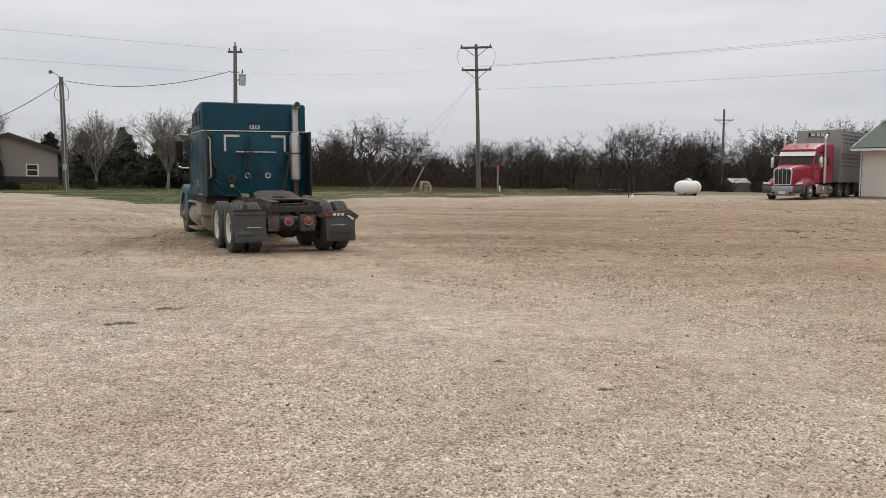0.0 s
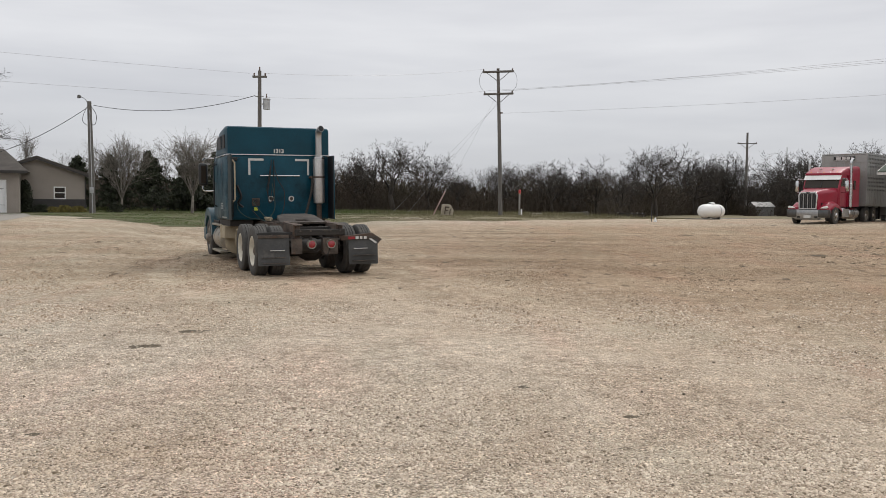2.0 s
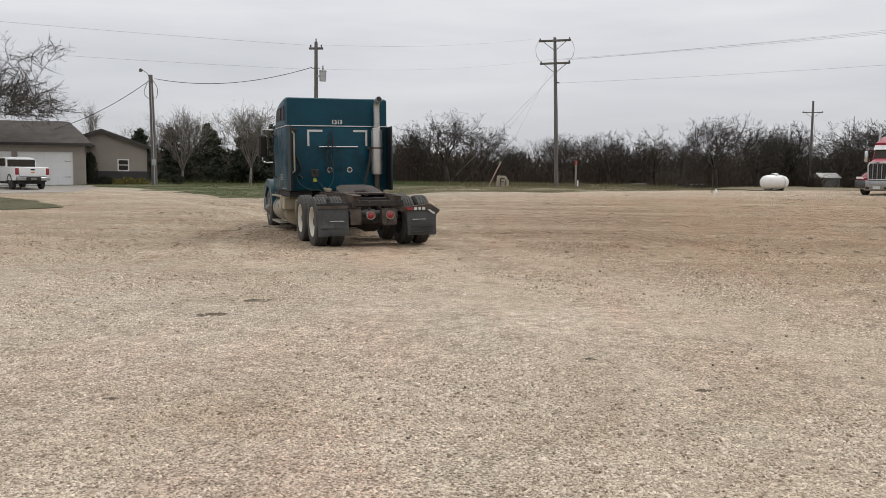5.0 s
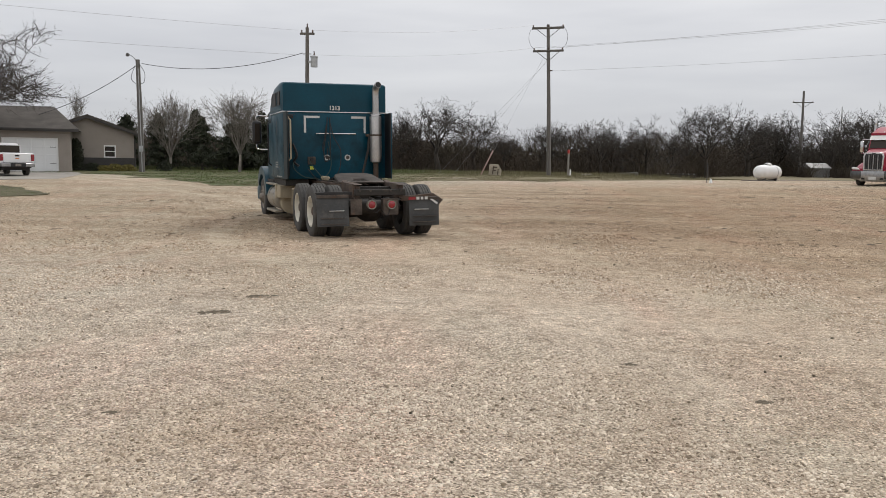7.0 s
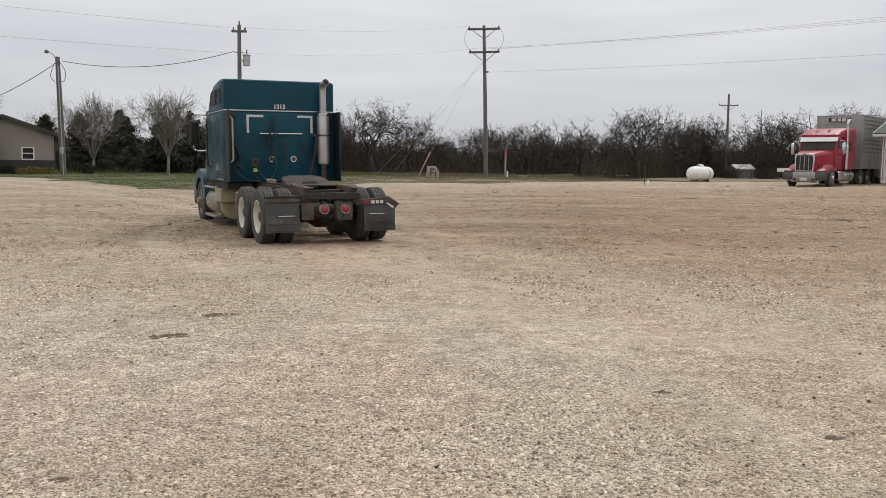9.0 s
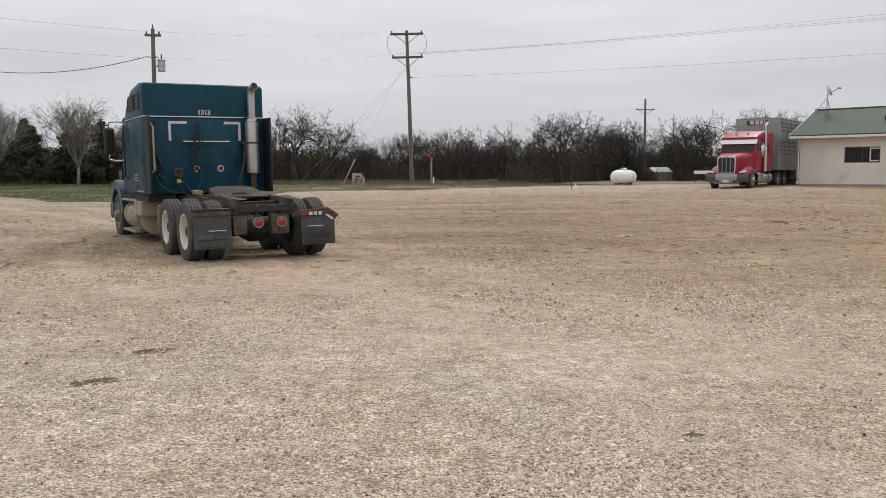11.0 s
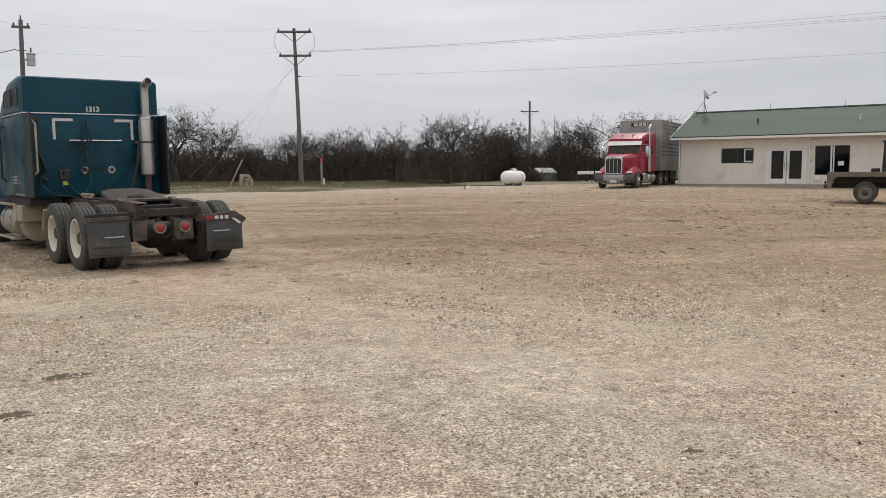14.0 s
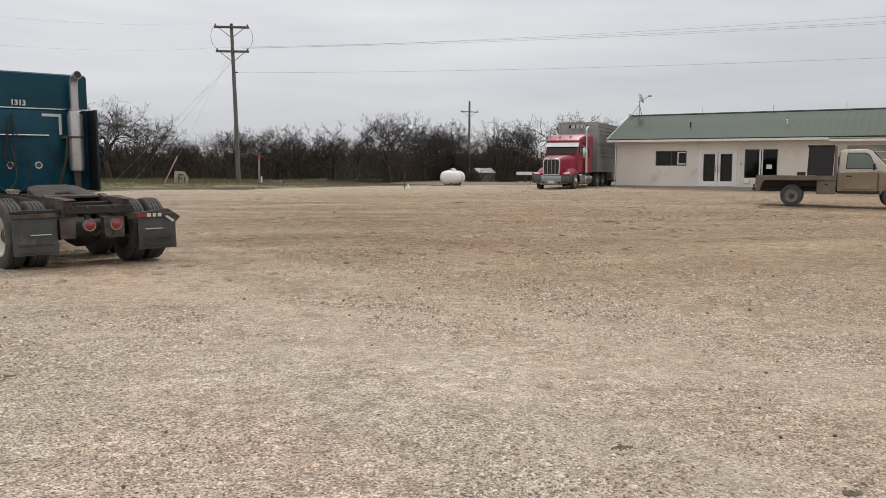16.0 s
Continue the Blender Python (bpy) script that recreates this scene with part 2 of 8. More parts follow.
def gravel_material():
    """Limestone gravel on packed sandy ground, with damp brown bands where wheels have turned."""
    m = bpy.data.materials.new("gravel_lot")
    m.use_nodes = True
    n, l = m.node_tree.nodes, m.node_tree.links
    b = n["Principled BSDF"]
    b.inputs["Roughness"].default_value = 0.92
    b.inputs["Specular IOR Level"].default_value = 0.25
    co = n.new("ShaderNodeTexCoord")

    def noise_of(scale, detail=4, stretch=(1, 1, 1), turn=0.0, rough=0.55):
        mp = n.new("ShaderNodeMapping")
        mp.inputs["Scale"].default_value = stretch
        mp.inputs["Rotation"].default_value = (0, 0, radians(turn))
        t = n.new("ShaderNodeTexNoise")
        t.inputs["Scale"].default_value, t.inputs["Detail"].default_value, t.inputs["Roughness"].default_value = scale, detail, rough
        l.new(co.outputs["Object"], mp.inputs["Vector"])
        l.new(mp.outputs["Vector"], t.inputs["Vector"])
        return t.outputs["Fac"]

    def between(value, lo, hi, a=0.0, c=1.0):
        r = n.new("ShaderNodeMapRange")
        r.inputs["From Min"].default_value, r.inputs["From Max"].default_value = lo, hi
        r.inputs["To Min"].default_value, r.inputs["To Max"].default_value = a, c
        l.new(value, r.inputs["Value"])
        return r.outputs["Result"]

    def mixed(fac, a, c, how="MIX"):
        x = n.new("ShaderNodeMix")
        x.data_type, x.blend_type = "RGBA", how
        for value, slot in ((fac, 0), (a, 6), (c, 7)):
            if isinstance(value, (int, float)):
                x.inputs[slot].default_value = value
            elif isinstance(value, tuple):
                x.inputs[slot].default_value = col(value)
            else:
                l.new(value, x.inputs[slot])
        return x.outputs[2]

    sand = mixed(between(noise_of(0.9, 6), 0.35, 0.65), (0.73, 0.61, 0.485), (0.84, 0.735, 0.61))
    sand = mixed(between(noise_of(0.22, 4), 0.48, 0.72, 0, 0.6), sand, (0.60, 0.53, 0.425))
    sand = mixed(between(noise_of(0.55, 5, (1, 1, 1), 30), 0.55, 0.75, 0, 0.4), sand, (0.42, 0.295, 0.195))
    # bands that wheels have turned up, along the way across the lot
    bands = noise_of(0.5, 5, (0.16, 1.0, 1), 8)
    far = n.new("ShaderNodeSeparateXYZ")
    l.new(co.outputs["Object"], far.inputs["Vector"])
    zone = between(far.outputs["Y"], 9.0, 18.0)
    fade = between(far.outputs["Y"], 50.0, 34.0, 0.15, 1.0)
    amount = n.new("ShaderNodeMath")
    amount.operation = "MULTIPLY"
    l.new(between(bands, 0.36, 0.58, 0.35, 1.0), amount.inputs[0])
    l.new(zone, amount.inputs[1])
    amount2 = n.new("ShaderNodeMath")
    amount2.operation = "MULTIPLY"
    l.new(amount.outputs[0], amount2.inputs[0])
    l.new(fade, amount2.inputs[1])
    side = n.new("ShaderNodeMath")
    side.operation = "MULTIPLY"
    l.new(amount2.outputs[0], side.inputs[0])
    l.new(between(far.outputs["X"], -9.0, 1.5, 0.65, 1.0), side.inputs[1])
    sand = mixed(side.outputs[0], sand, (0.27, 0.19, 0.12))
    east = n.new("ShaderNodeMath")
    east.operation = "MULTIPLY"
    l.new(between(far.outputs["X"], 0.5, 6.0), east.inputs[0])
    l.new(between(noise_of(0.45, 5, (0.5, 1, 1), 20), 0.36, 0.6, 0.3, 0.8), east.inputs[1])
    sand = mixed(east.outputs[0], sand, (0.36, 0.275, 0.195))
    pale = n.new("ShaderNodeMath")
    pale.operation = "MULTIPLY"
    l.new(between(far.outputs["Y"], 30.0, 40.0), pale.inputs[0])
    l.new(between(noise_of(0.3, 5, (0.3, 1, 1)), 0.40, 0.65, 0.0, 0.75), pale.inputs[1])
    sand = mixed(pale.outputs[0], sand, (0.46, 0.40, 0.325))
    # fresher pale stone along the road and the verge
    fresh = n.new("ShaderNodeMath")
    fresh.operation = "MULTIPLY"
    l.new(between(far.outputs["Y"], 41.0, 47.0), fresh.inputs[0])
    l.new(between(noise_of(0.25, 5, (0.25, 1, 1)), 0.30, 0.55, 0.35, 0.9), fresh.inputs[1])
    sand = mixed(fresh.outputs[0], sand, (0.60, 0.56, 0.50))
    # grey stony patches a metre or two across
    sand = mixed(between(noise_of(0.42, 6, rough=0.65), 0.52, 0.66, 0, 0.3), sand, (0.60, 0.55, 0.47))
    # small stones, cell by cell
    def cells(scale):
        v = n.new("ShaderNodeTexVoronoi")
        v.inputs["Scale"].default_value = scale
        warp = n.new("ShaderNodeMapping")
        l.new(co.outputs["Object"], warp.inputs["Vector"])
        l.new(warp.outputs["Vector"], v.inputs["Vector"])
        return v

    v1, v2 = cells(46), cells(105)
    hue = n.new("ShaderNodeSeparateColor")
    l.new(v1.outputs["Color"], hue.inputs["Color"])
    hue2 = n.new("ShaderNodeSeparateColor")
    l.new(v2.outputs["Color"], hue2.inputs["Color"])
    c = mixed(1.0, sand, mixed(hue2.outputs["Red"], (0.42, 0.40, 0.38), (1.34, 1.34, 1.34)), "MULTIPLY")
    thick = between(noise_of(0.7, 5), 0.38, 0.62, 0.3, 0.9)
    chosen = n.new("ShaderNodeMath")
    chosen.operation = "LESS_THAN"
    l.new(hue.outputs["Green"], chosen.inputs[0])
    l.new(thick, chosen.inputs[1])
    stone = mixed(hue.outputs["Red"], (0.36, 0.30, 0.235), (0.70, 0.61, 0.50))
    body = n.new("ShaderNodeMath")
    body.operation = "MULTIPLY"
    l.new(chosen.outputs[0], body.inputs[0])
    l.new(between(v1.outputs["Distance"], 0.62, 0.40, 0, 0.5), body.inputs[1])
    c = mixed(body.outputs[0], c, stone)
    # dark cells paint the dirt and shade of gaps between stones into the colour
    gap_pick = n.new("ShaderNodeMath")
    gap_pick.operation = "LESS_THAN"
    l.new(hue.outputs["Blue"], gap_pick.inputs[0])
    l.new(between(noise_of(1.3, 4), 0.35, 0.65, 0.10, 0.34), gap_pick.inputs[1])
    gap_shade = n.new("ShaderNodeMath")
    gap_shade.operation = "MULTIPLY"
    l.new(gap_pick.outputs[0], gap_shade.inputs[0])
    l.new(between(v1.outputs["Distance"], 0.48, 0.30, 0, 0.85), gap_shade.inputs[1])
    c = mixed(gap_shade.outputs[0], c, (0.155, 0.115, 0.08))
    # cell edges darkened too, for shade where stones meet
    c = mixed(between(v1.outputs["Distance"], 0.52, 0.80, 0, 0.6), c, (0.22, 0.165, 0.115))
    # a few fine cells painted near-white as highlights on stone tops
    bright = n.new("ShaderNodeMath")
    bright.operation = "GREATER_THAN"
    l.new(hue2.outputs["Green"], bright.inputs[0])
    bright.inputs[1].default_value = 0.93
    glint = n.new("ShaderNodeMath")
    glint.operation = "MULTIPLY"
    l.new(bright.outputs[0], glint.inputs[0])
    l.new(between(v2.outputs["Distance"], 0.5, 0.3, 0, 0.8), glint.inputs[1])
    c = mixed(glint.outputs[0], c, (0.82, 0.77, 0.68))
    c = mixed(1.0, c, mixed(between(noise_of(9, 6), 0.3, 0.7), (0.68, 0.66, 0.64), (1.2, 1.2, 1.2)), "MULTIPLY")
    c = mixed(1.0, c, mixed(between(noise_of(2.6, 7, rough=0.7), 0.32, 0.68), (0.72, 0.69, 0.66), (1.14, 1.14, 1.14)), "MULTIPLY")
    c = mixed(between(noise_of(21, 3), 0.60, 0.70, 0, 0.5), c, (0.17, 0.13, 0.09))
    c = mixed(between(noise_of(5.5, 5, rough=0.7), 0.62, 0.72, 0, 0.42), c, (0.19, 0.14, 0.095))
    # wheel lines: fines pressed smooth and pale, broken up along their length
    worn = None
    for a, b2, r in TRACKS:
        far_off = n.new("ShaderNodeVectorMath")
        far_off.operation = "DISTANCE"
        l.new(co.outputs["Object"], far_off.inputs[0])
        far_off.inputs[1].default_value = (a, b2, 0)
        gap = n.new("ShaderNodeMath")
        gap.operation = "SUBTRACT"
        l.new(far_off.outputs["Value"], gap.inputs[0])
        gap.inputs[1].default_value = r
        wide = n.new("ShaderNodeMath")
        wide.operation = "ABSOLUTE"
        l.new(gap.outputs[0], wide.inputs[0])
        band = between(wide.outputs[0], 0.42, 0.12)
        if worn is None:
            worn = band
        else:
            top = n.new("ShaderNodeMath")
            top.operation = "MAXIMUM"
            l.new(worn, top.inputs[0])
            l.new(band, top.inputs[1])
            worn = top.outputs[0]
    press = n.new("ShaderNodeMath")
    press.operation = "MULTIPLY"
    l.new(worn, press.inputs[0])
    l.new(between(noise_of(1.4, 5), 0.38, 0.6, 0.05, 0.34), press.inputs[1])
    c = mixed(press.outputs[0], c, (0.63, 0.54, 0.43))
    # greyer stone towards the west side
    c = mixed(between(far.outputs["X"], -2.0, -6.5), c, mixed(1.0, c, (1.0, 1.045, 1.075), "MULTIPLY"))
    # larger pale stones, and dark spots painted for the shade beside stones
    def scatter(scale, share, size, tone, strength, stretch=(1, 1, 1), low=None, high=None, channel="Red"):
        mp = n.new("ShaderNodeMapping")
        mp.inputs["Scale"].default_value = stretch
        l.new(co.outputs["Object"], mp.inputs["Vector"])
        wob = n.new("ShaderNodeTexNoise")
        wob.inputs["Scale"].default_value, wob.inputs["Detail"].default_value = scale * 1.7, 3
        l.new(mp.outputs["Vector"], wob.inputs["Vector"])
        add = n.new("ShaderNodeVectorMath")
        add.operation = "MULTIPLY_ADD"
        l.new(wob.outputs["Color"], add.inputs[0])
        add.inputs[1].default_value = (0.9 / scale,) * 3
        l.new(mp.outputs["Vector"], add.inputs[2])
        v = n.new("ShaderNodeTexVoronoi")
        v.inputs["Scale"].default_value = scale
        l.new(add.outputs["Vector"], v.inputs["Vector"])
        sep = n.new("ShaderNodeSeparateColor")
        l.new(v.outputs["Color"], sep.inputs["Color"])
        take = n.new("ShaderNodeMath")
        take.operation = "LESS_THAN"
        l.new(sep.outputs[channel], take.inputs[0])
        l.new(between(noise_of(1.1, 4), 0.35, 0.65, share * 0.4, share * 1.6), take.inputs[1])
        both = n.new("ShaderNodeMath")
        both.operation = "MULTIPLY"
        l.new(take.outputs[0], both.inputs[0])
        l.new(between(v.outputs["Distance"], size, size * 0.75, 0, strength), both.inputs[1])
        last = both.outputs[0]
        for edge in (low, high):
            if edge:
                k = n.new("ShaderNodeMath")
                k.operation = "MULTIPLY"
                l.new(last, k.inputs[0])
                l.new(between(far.outputs["Y"], edge[0], edge[1]), k.inputs[1])
                last = k.outputs[0]
        return mixed(last, c, tone)

    c = scatter(40, 0.12, 0.42, (0.80, 0.73, 0.62), 0.7)
    c = scatter(34, 0.14, 0.42, (0.11, 0.085, 0.06), 0.75, channel="Green")
    c = scatter(14, 0.09, 0.36, (0.13, 0.095, 0.065), 0.55, (1, 0.7, 1), (5, 9), channel="Blue")
    c = scatter(17, 0.07, 0.36, (0.78, 0.70, 0.58), 0.5, (1, 0.7, 1), (5, 9), channel="Green")
    # long faint swathes along the tracks, greyer or pinker than the rest
    c = mixed(between(noise_of(0.7, 4, (1, 0.3, 1), -18), 0.50, 0.62, 0, 1.0), c, mixed(1.0, c, (0.935, 0.96, 0.955), "MULTIPLY"))
    c = mixed(between(noise_of(0.6, 4, (1, 0.25, 1), 14), 0.52, 0.64, 0, 1.0), c, mixed(1.0, c, (1.05, 0.985, 0.985), "MULTIPLY"))
    # broad dark and pale blots over the far half of the lot
    c = scatter(3.2, 0.11, 0.34, (0.11, 0.08, 0.055), 0.8, (1, 0.5, 1), (11, 17), (40, 33))
    c = scatter(4.5, 0.10, 0.34, (0.62, 0.52, 0.40), 0.6, (1, 0.7, 1), (10, 16), (44, 36), "Green")
    # redder earth shows through from the middle of the lot on, and towards the east
    c = mixed(between(far.outputs["Y"], 8.0, 15.0), c, mixed(1.0, c, (1.03, 0.985, 0.915), "MULTIPLY"))
    c = mixed(between(far.outputs["X"], -1.0, 4.0), c, mixed(1.0, c, (1.025, 0.99, 0.945), "MULTIPLY"))
    l.new(c, b.inputs["Base Color"])
    h = n.new("ShaderNodeMath")
    h.operation = "MULTIPLY_ADD"
    l.new(v1.outputs["Distance"], h.inputs[0])
    h.inputs[1].default_value = -0.6
    l.new(noise_of(45, 6), h.inputs[2])
    bp = n.new("ShaderNodeBump")
    bp.inputs["Strength"].default_value, bp.inputs["Distance"].default_value = 1.0, 0.03
    l.new(h.outputs[0], bp.inputs["Height"])
    l.new(bp.outputs["Normal"], b.inputs["Normal"])
    return m


def tinted(name, dark, light, rough=0.9, scale=3.0, island=True):
    """A plain rough surface whose pieces differ in tone."""
    m = material(name, light, rough, second=dark, scale=scale, fine=scale * 12, spread=0.3, bump=0.3)
    n, l = m.node_tree.nodes, m.node_tree.links
    g = n.new("ShaderNodeNewGeometry")
    r = n.new("ShaderNodeMapRange")
    r.inputs["To Min"].default_value, r.inputs["To Max"].default_value = 0.6, 1.3
    l.new(g.outputs["Random Per Island"], r.inputs["Value"])
    x = n.new("ShaderNodeMix")
    x.data_type, x.blend_type = "RGBA", "MULTIPLY"
    x.inputs[0].default_value = 1.0
    b = n["Principled BSDF"]
    l.new(b.inputs["Base Color"].links[0].from_socket, x.inputs[6])
    l.new(r.outputs["Result"], x.inputs[7])
    l.new(x.outputs[2], b.inputs["Base Color"])
    return m


def patched(m, tones, scale, blend="MIX"):
    """Lets a surface drift between several tones in patches many metres across."""
    n, l = m.node_tree.nodes, m.node_tree.links
    b = n["Principled BSDF"]
    co = n.new("ShaderNodeTexCoord")
    for k, tone in enumerate(tones):
        t = n.new("ShaderNodeTexNoise")
        t.noise_dimensions = "4D"
        t.inputs["W"].default_value = 3.7 * k
        t.inputs["Scale"].default_value, t.inputs["Detail"].default_value = scale, 3
        l.new(co.outputs["Object"], t.inputs["Vector"])
        r = n.new("ShaderNodeMapRange")
        r.inputs["From Min"].default_value, r.inputs["From Max"].default_value = 0.5, 0.68
        r.inputs["To Max"].default_value = 0.7
        l.new(t.outputs["Fac"], r.inputs["Value"])
        x = n.new("ShaderNodeMix")
        x.data_type, x.blend_type = "RGBA", blend
        l.new(r.outputs["Result"], x.inputs[0])
        l.new(b.inputs["Base Color"].links[0].from_socket, x.inputs[6])
        x.inputs[7].default_value = col(tone)
        l.new(x.outputs[2], b.inputs["Base Color"])
    return m


GRAVEL = gravel_material()
def chip_material(name, light, dark):
    """Broken limestone: mostly tan, some nearly white, some coloured dark to stand in for shadows."""
    m = material(name, light, 0.85, second=dark, scale=20, fine=200, spread=0.25, bump=0.3)
    n, l = m.node_tree.nodes, m.node_tree.links
    g = n.new("ShaderNodeNewGeometry")
    ramp = n.new("ShaderNodeValToRGB")
    e = ramp.color_ramp.elements
    e[0].position, e[0].color = 0.0, (0.30, 0.27, 0.225, 1)
    e[1].position, e[1].color = 1.0, (1.22, 1.23, 1.24, 1)
    for at, tone in ((0.06, (0.38, 0.34, 0.29, 1)), (0.13, (0.72, 0.68, 0.63, 1)), (0.66, (1.0, 0.99, 0.97, 1)), (0.86, (1.18, 1.19, 1.19, 1))):
        e.new(at).color = tone
    l.new(g.outputs["Random Per Island"], ramp.inputs["Fac"])
    x = n.new("ShaderNodeMix")
    x.data_type, x.blend_type = "RGBA", "MULTIPLY"
    x.inputs[0].default_value = 1.0
    b = n["Principled BSDF"]
    l.new(b.inputs["Base Color"].links[0].from_socket, x.inputs[6])
    l.new(ramp.outputs["Color"], x.inputs[7])
    l.new(x.outputs[2], b.inputs["Base Color"])
    return m


STONE = chip_material("limestone_chips", (0.80, 0.70, 0.58), (0.60, 0.505, 0.405))
STONE_DUSTY = chip_material("dusty_limestone_chips", (0.52, 0.40, 0.285), (0.29, 0.205, 0.135))
patched(STONE, [(0.66, 0.57, 0.48), (0.94, 0.95, 0.95)], 0.35, "MULTIPLY")
patched(STONE_DUSTY, [(0.6, 0.52, 0.43), (0.9, 0.93, 0.95)], 0.25, "MULTIPLY")
LUMP = tinted("churned_earth", (0.12, 0.09, 0.06), (0.22, 0.17, 0.12), 0.95, 30)
RIDGE_EARTH = tinted("pushed_up_earth", (0.13, 0.095, 0.062), (0.24, 0.185, 0.13), 0.95, 30)
CLOD = tinted("dark_clod", (0.08, 0.062, 0.04), (0.15, 0.12, 0.082), 0.95, 30)
SOD = material("sod", (0.082, 0.108, 0.034), 0.95, second=(0.135, 0.115, 0.062), scale=0.9, fine=14, spread=0.5, bump=0.8, depth=0.05)
BLADES = tinted("grass_blades", (0.125, 0.118, 0.05), (0.088, 0.138, 0.032), 0.8, 0.5)
def dry_eastward(m, tone, x0, x1):
    """Grass that grows thin and brown towards the gravel at the east end of the verge."""
    n, l = m.node_tree.nodes, m.node_tree.links
    b = n["Principled BSDF"]
    co, sep, r, x = n.new("ShaderNodeTexCoord"), n.new("ShaderNodeSeparateXYZ"), n.new("ShaderNodeMapRange"), n.new("ShaderNodeMix")
    l.new(co.outputs["Object"], sep.inputs["Vector"])
    l.new(sep.outputs["X"], r.inputs["Value"])
    r.inputs["From Min"].default_value, r.inputs["From Max"].default_value, r.inputs["To Max"].default_value = x0, x1, 0.8
    x.data_type = "RGBA"
    l.new(r.outputs["Result"], x.inputs[0])
    l.new(b.inputs["Base Color"].links[0].from_socket, x.inputs[6])
    x.inputs[7].default_value = col(tone)
    l.new(x.outputs[2], b.inputs["Base Color"])


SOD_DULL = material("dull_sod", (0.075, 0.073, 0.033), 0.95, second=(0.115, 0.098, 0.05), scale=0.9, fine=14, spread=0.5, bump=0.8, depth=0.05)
dry_eastward(SOD, (0.19, 0.155, 0.09), -13.0, -4.0)
dry_eastward(BLADES, (0.165, 0.14, 0.075), -13.0, -4.0)
ASPHALT = material("pale_asphalt", (0.25, 0.24, 0.225), 0.9, scale=0.4, fine=30, spread=0.2, bump=0.3)
CONCRETE = material("pale_concrete", (0.34, 0.315, 0.28), 0.9, scale=0.6, fine=25, spread=0.2, bump=0.2)
BARK = tinted("grey_bark", (0.045, 0.037, 0.032), (0.092, 0.079, 0.068), 0.95, 4)
BARK_PALE = tinted("pale_bark", (0.13, 0.115, 0.10), (0.24, 0.215, 0.19), 0.95, 4)
BRUSH = tinted("brown_brush", (0.043, 0.033, 0.024), (0.084, 0.064, 0.047), 0.95, 0.35)
LIMB_DARK = tinted("dark_limbs", (0.034, 0.029, 0.025), (0.075, 0.064, 0.055), 0.95, 0.6)
patched(BRUSH, [(0.085, 0.076, 0.042), (0.08, 0.054, 0.039), (0.10, 0.084, 0.068)], 0.13)
NEEDLES = tinted("cedar_needles", (0.018, 0.023, 0.012), (0.042, 0.05, 0.025), 0.85, 2)
BUDS = tinted("spring_buds", (0.12, 0.11, 0.055), (0.20, 0.185, 0.10), 0.9, 1)
POLE_WOOD = material("weathered_pole_wood", (0.185, 0.172, 0.158), 0.9, scale=2, fine=18, spread=0.4, stretch=(6, 6, 0.5), bump=0.5)
WIRE = material("dark_wire", (0.05, 0.05, 0.052), 0.6, spread=0.1, bump=0)
STEEL_GREY = material("weathered_lamp_casing", (0.16, 0.155, 0.15), 0.6, 0.3, spread=0.2)
WIRE_THIN = material("aluminium_wire", (0.30, 0.30, 0.31), 0.5, 0.4, spread=0.1, bump=0)
GALV = material("galvanised_steel", (0.48, 0.49, 0.50), 0.5, 0.6, scale=6, spread=0.2, bump=0.05)
PORCELAIN = material("brown_porcelain", (0.10, 0.06, 0.045), 0.3, spread=0.1, bump=0)
TANK_WHITE = material("white_tank_paint", (0.80, 0.80, 0.79), 0.45, scale=2, spread=0.06, bump=0.05, dirt=(0.45, 0.40, 0.33), dirt_amount=0.2)
RED_PAINT = material("red_plastic", (0.55, 0.06, 0.05), 0.6, spread=0.2, bump=0.05)

# ---- ground: one sheet from underfoot to the horizon ----
def lines(near, far, step, grow):
    out, s, v = [0.0], step, 0.0
    while v < far:
        v += s
        if v > near:
            s *= grow
        out.append(v)
    return out


half = lines(40, 2200, 1.0, 1.18)
gx = np.array(sorted({-v for v in half} | set(half)))
gy = np.array(sorted({-v for v in lines(10, 2200, 2.0, 1.3)} | set(lines(70, 2200, 0.8, 1.18))))
XX, YY = np.meshgrid(gx, gy)
ZZ = rise(YY, XX)
for k in range(XX.shape[0]):
    for j in range(XX.shape[1]):
        if abs(XX[k, j]) < 60 and -20 < YY[k, j] < 55:
            ZZ[k, j] += 0.035 * noise.noise((XX[k, j] * 0.16, YY[k, j] * 0.3, 1.0)) * min(1, max(0, (YY[k, j] - 3) / 6))
ids = np.arange(XX.size).reshape(XX.shape)
quads = np.stack([ids[:-1, :-1], ids[:-1, 1:], ids[1:, 1:], ids[1:, :-1]], -1).reshape(-1, 4)
ground = link_mesh("ground", skin("ground", np.stack([XX, YY, ZZ], -1).reshape(-1, 3), quads), GRAVEL)
tagged(ground, "tan crushed limestone gravel lot with darker wheel-worn bands", "ground", kind="structure")


def lie(x, y):
    """The ground's height where a thing stands."""
    return rise(y, x)


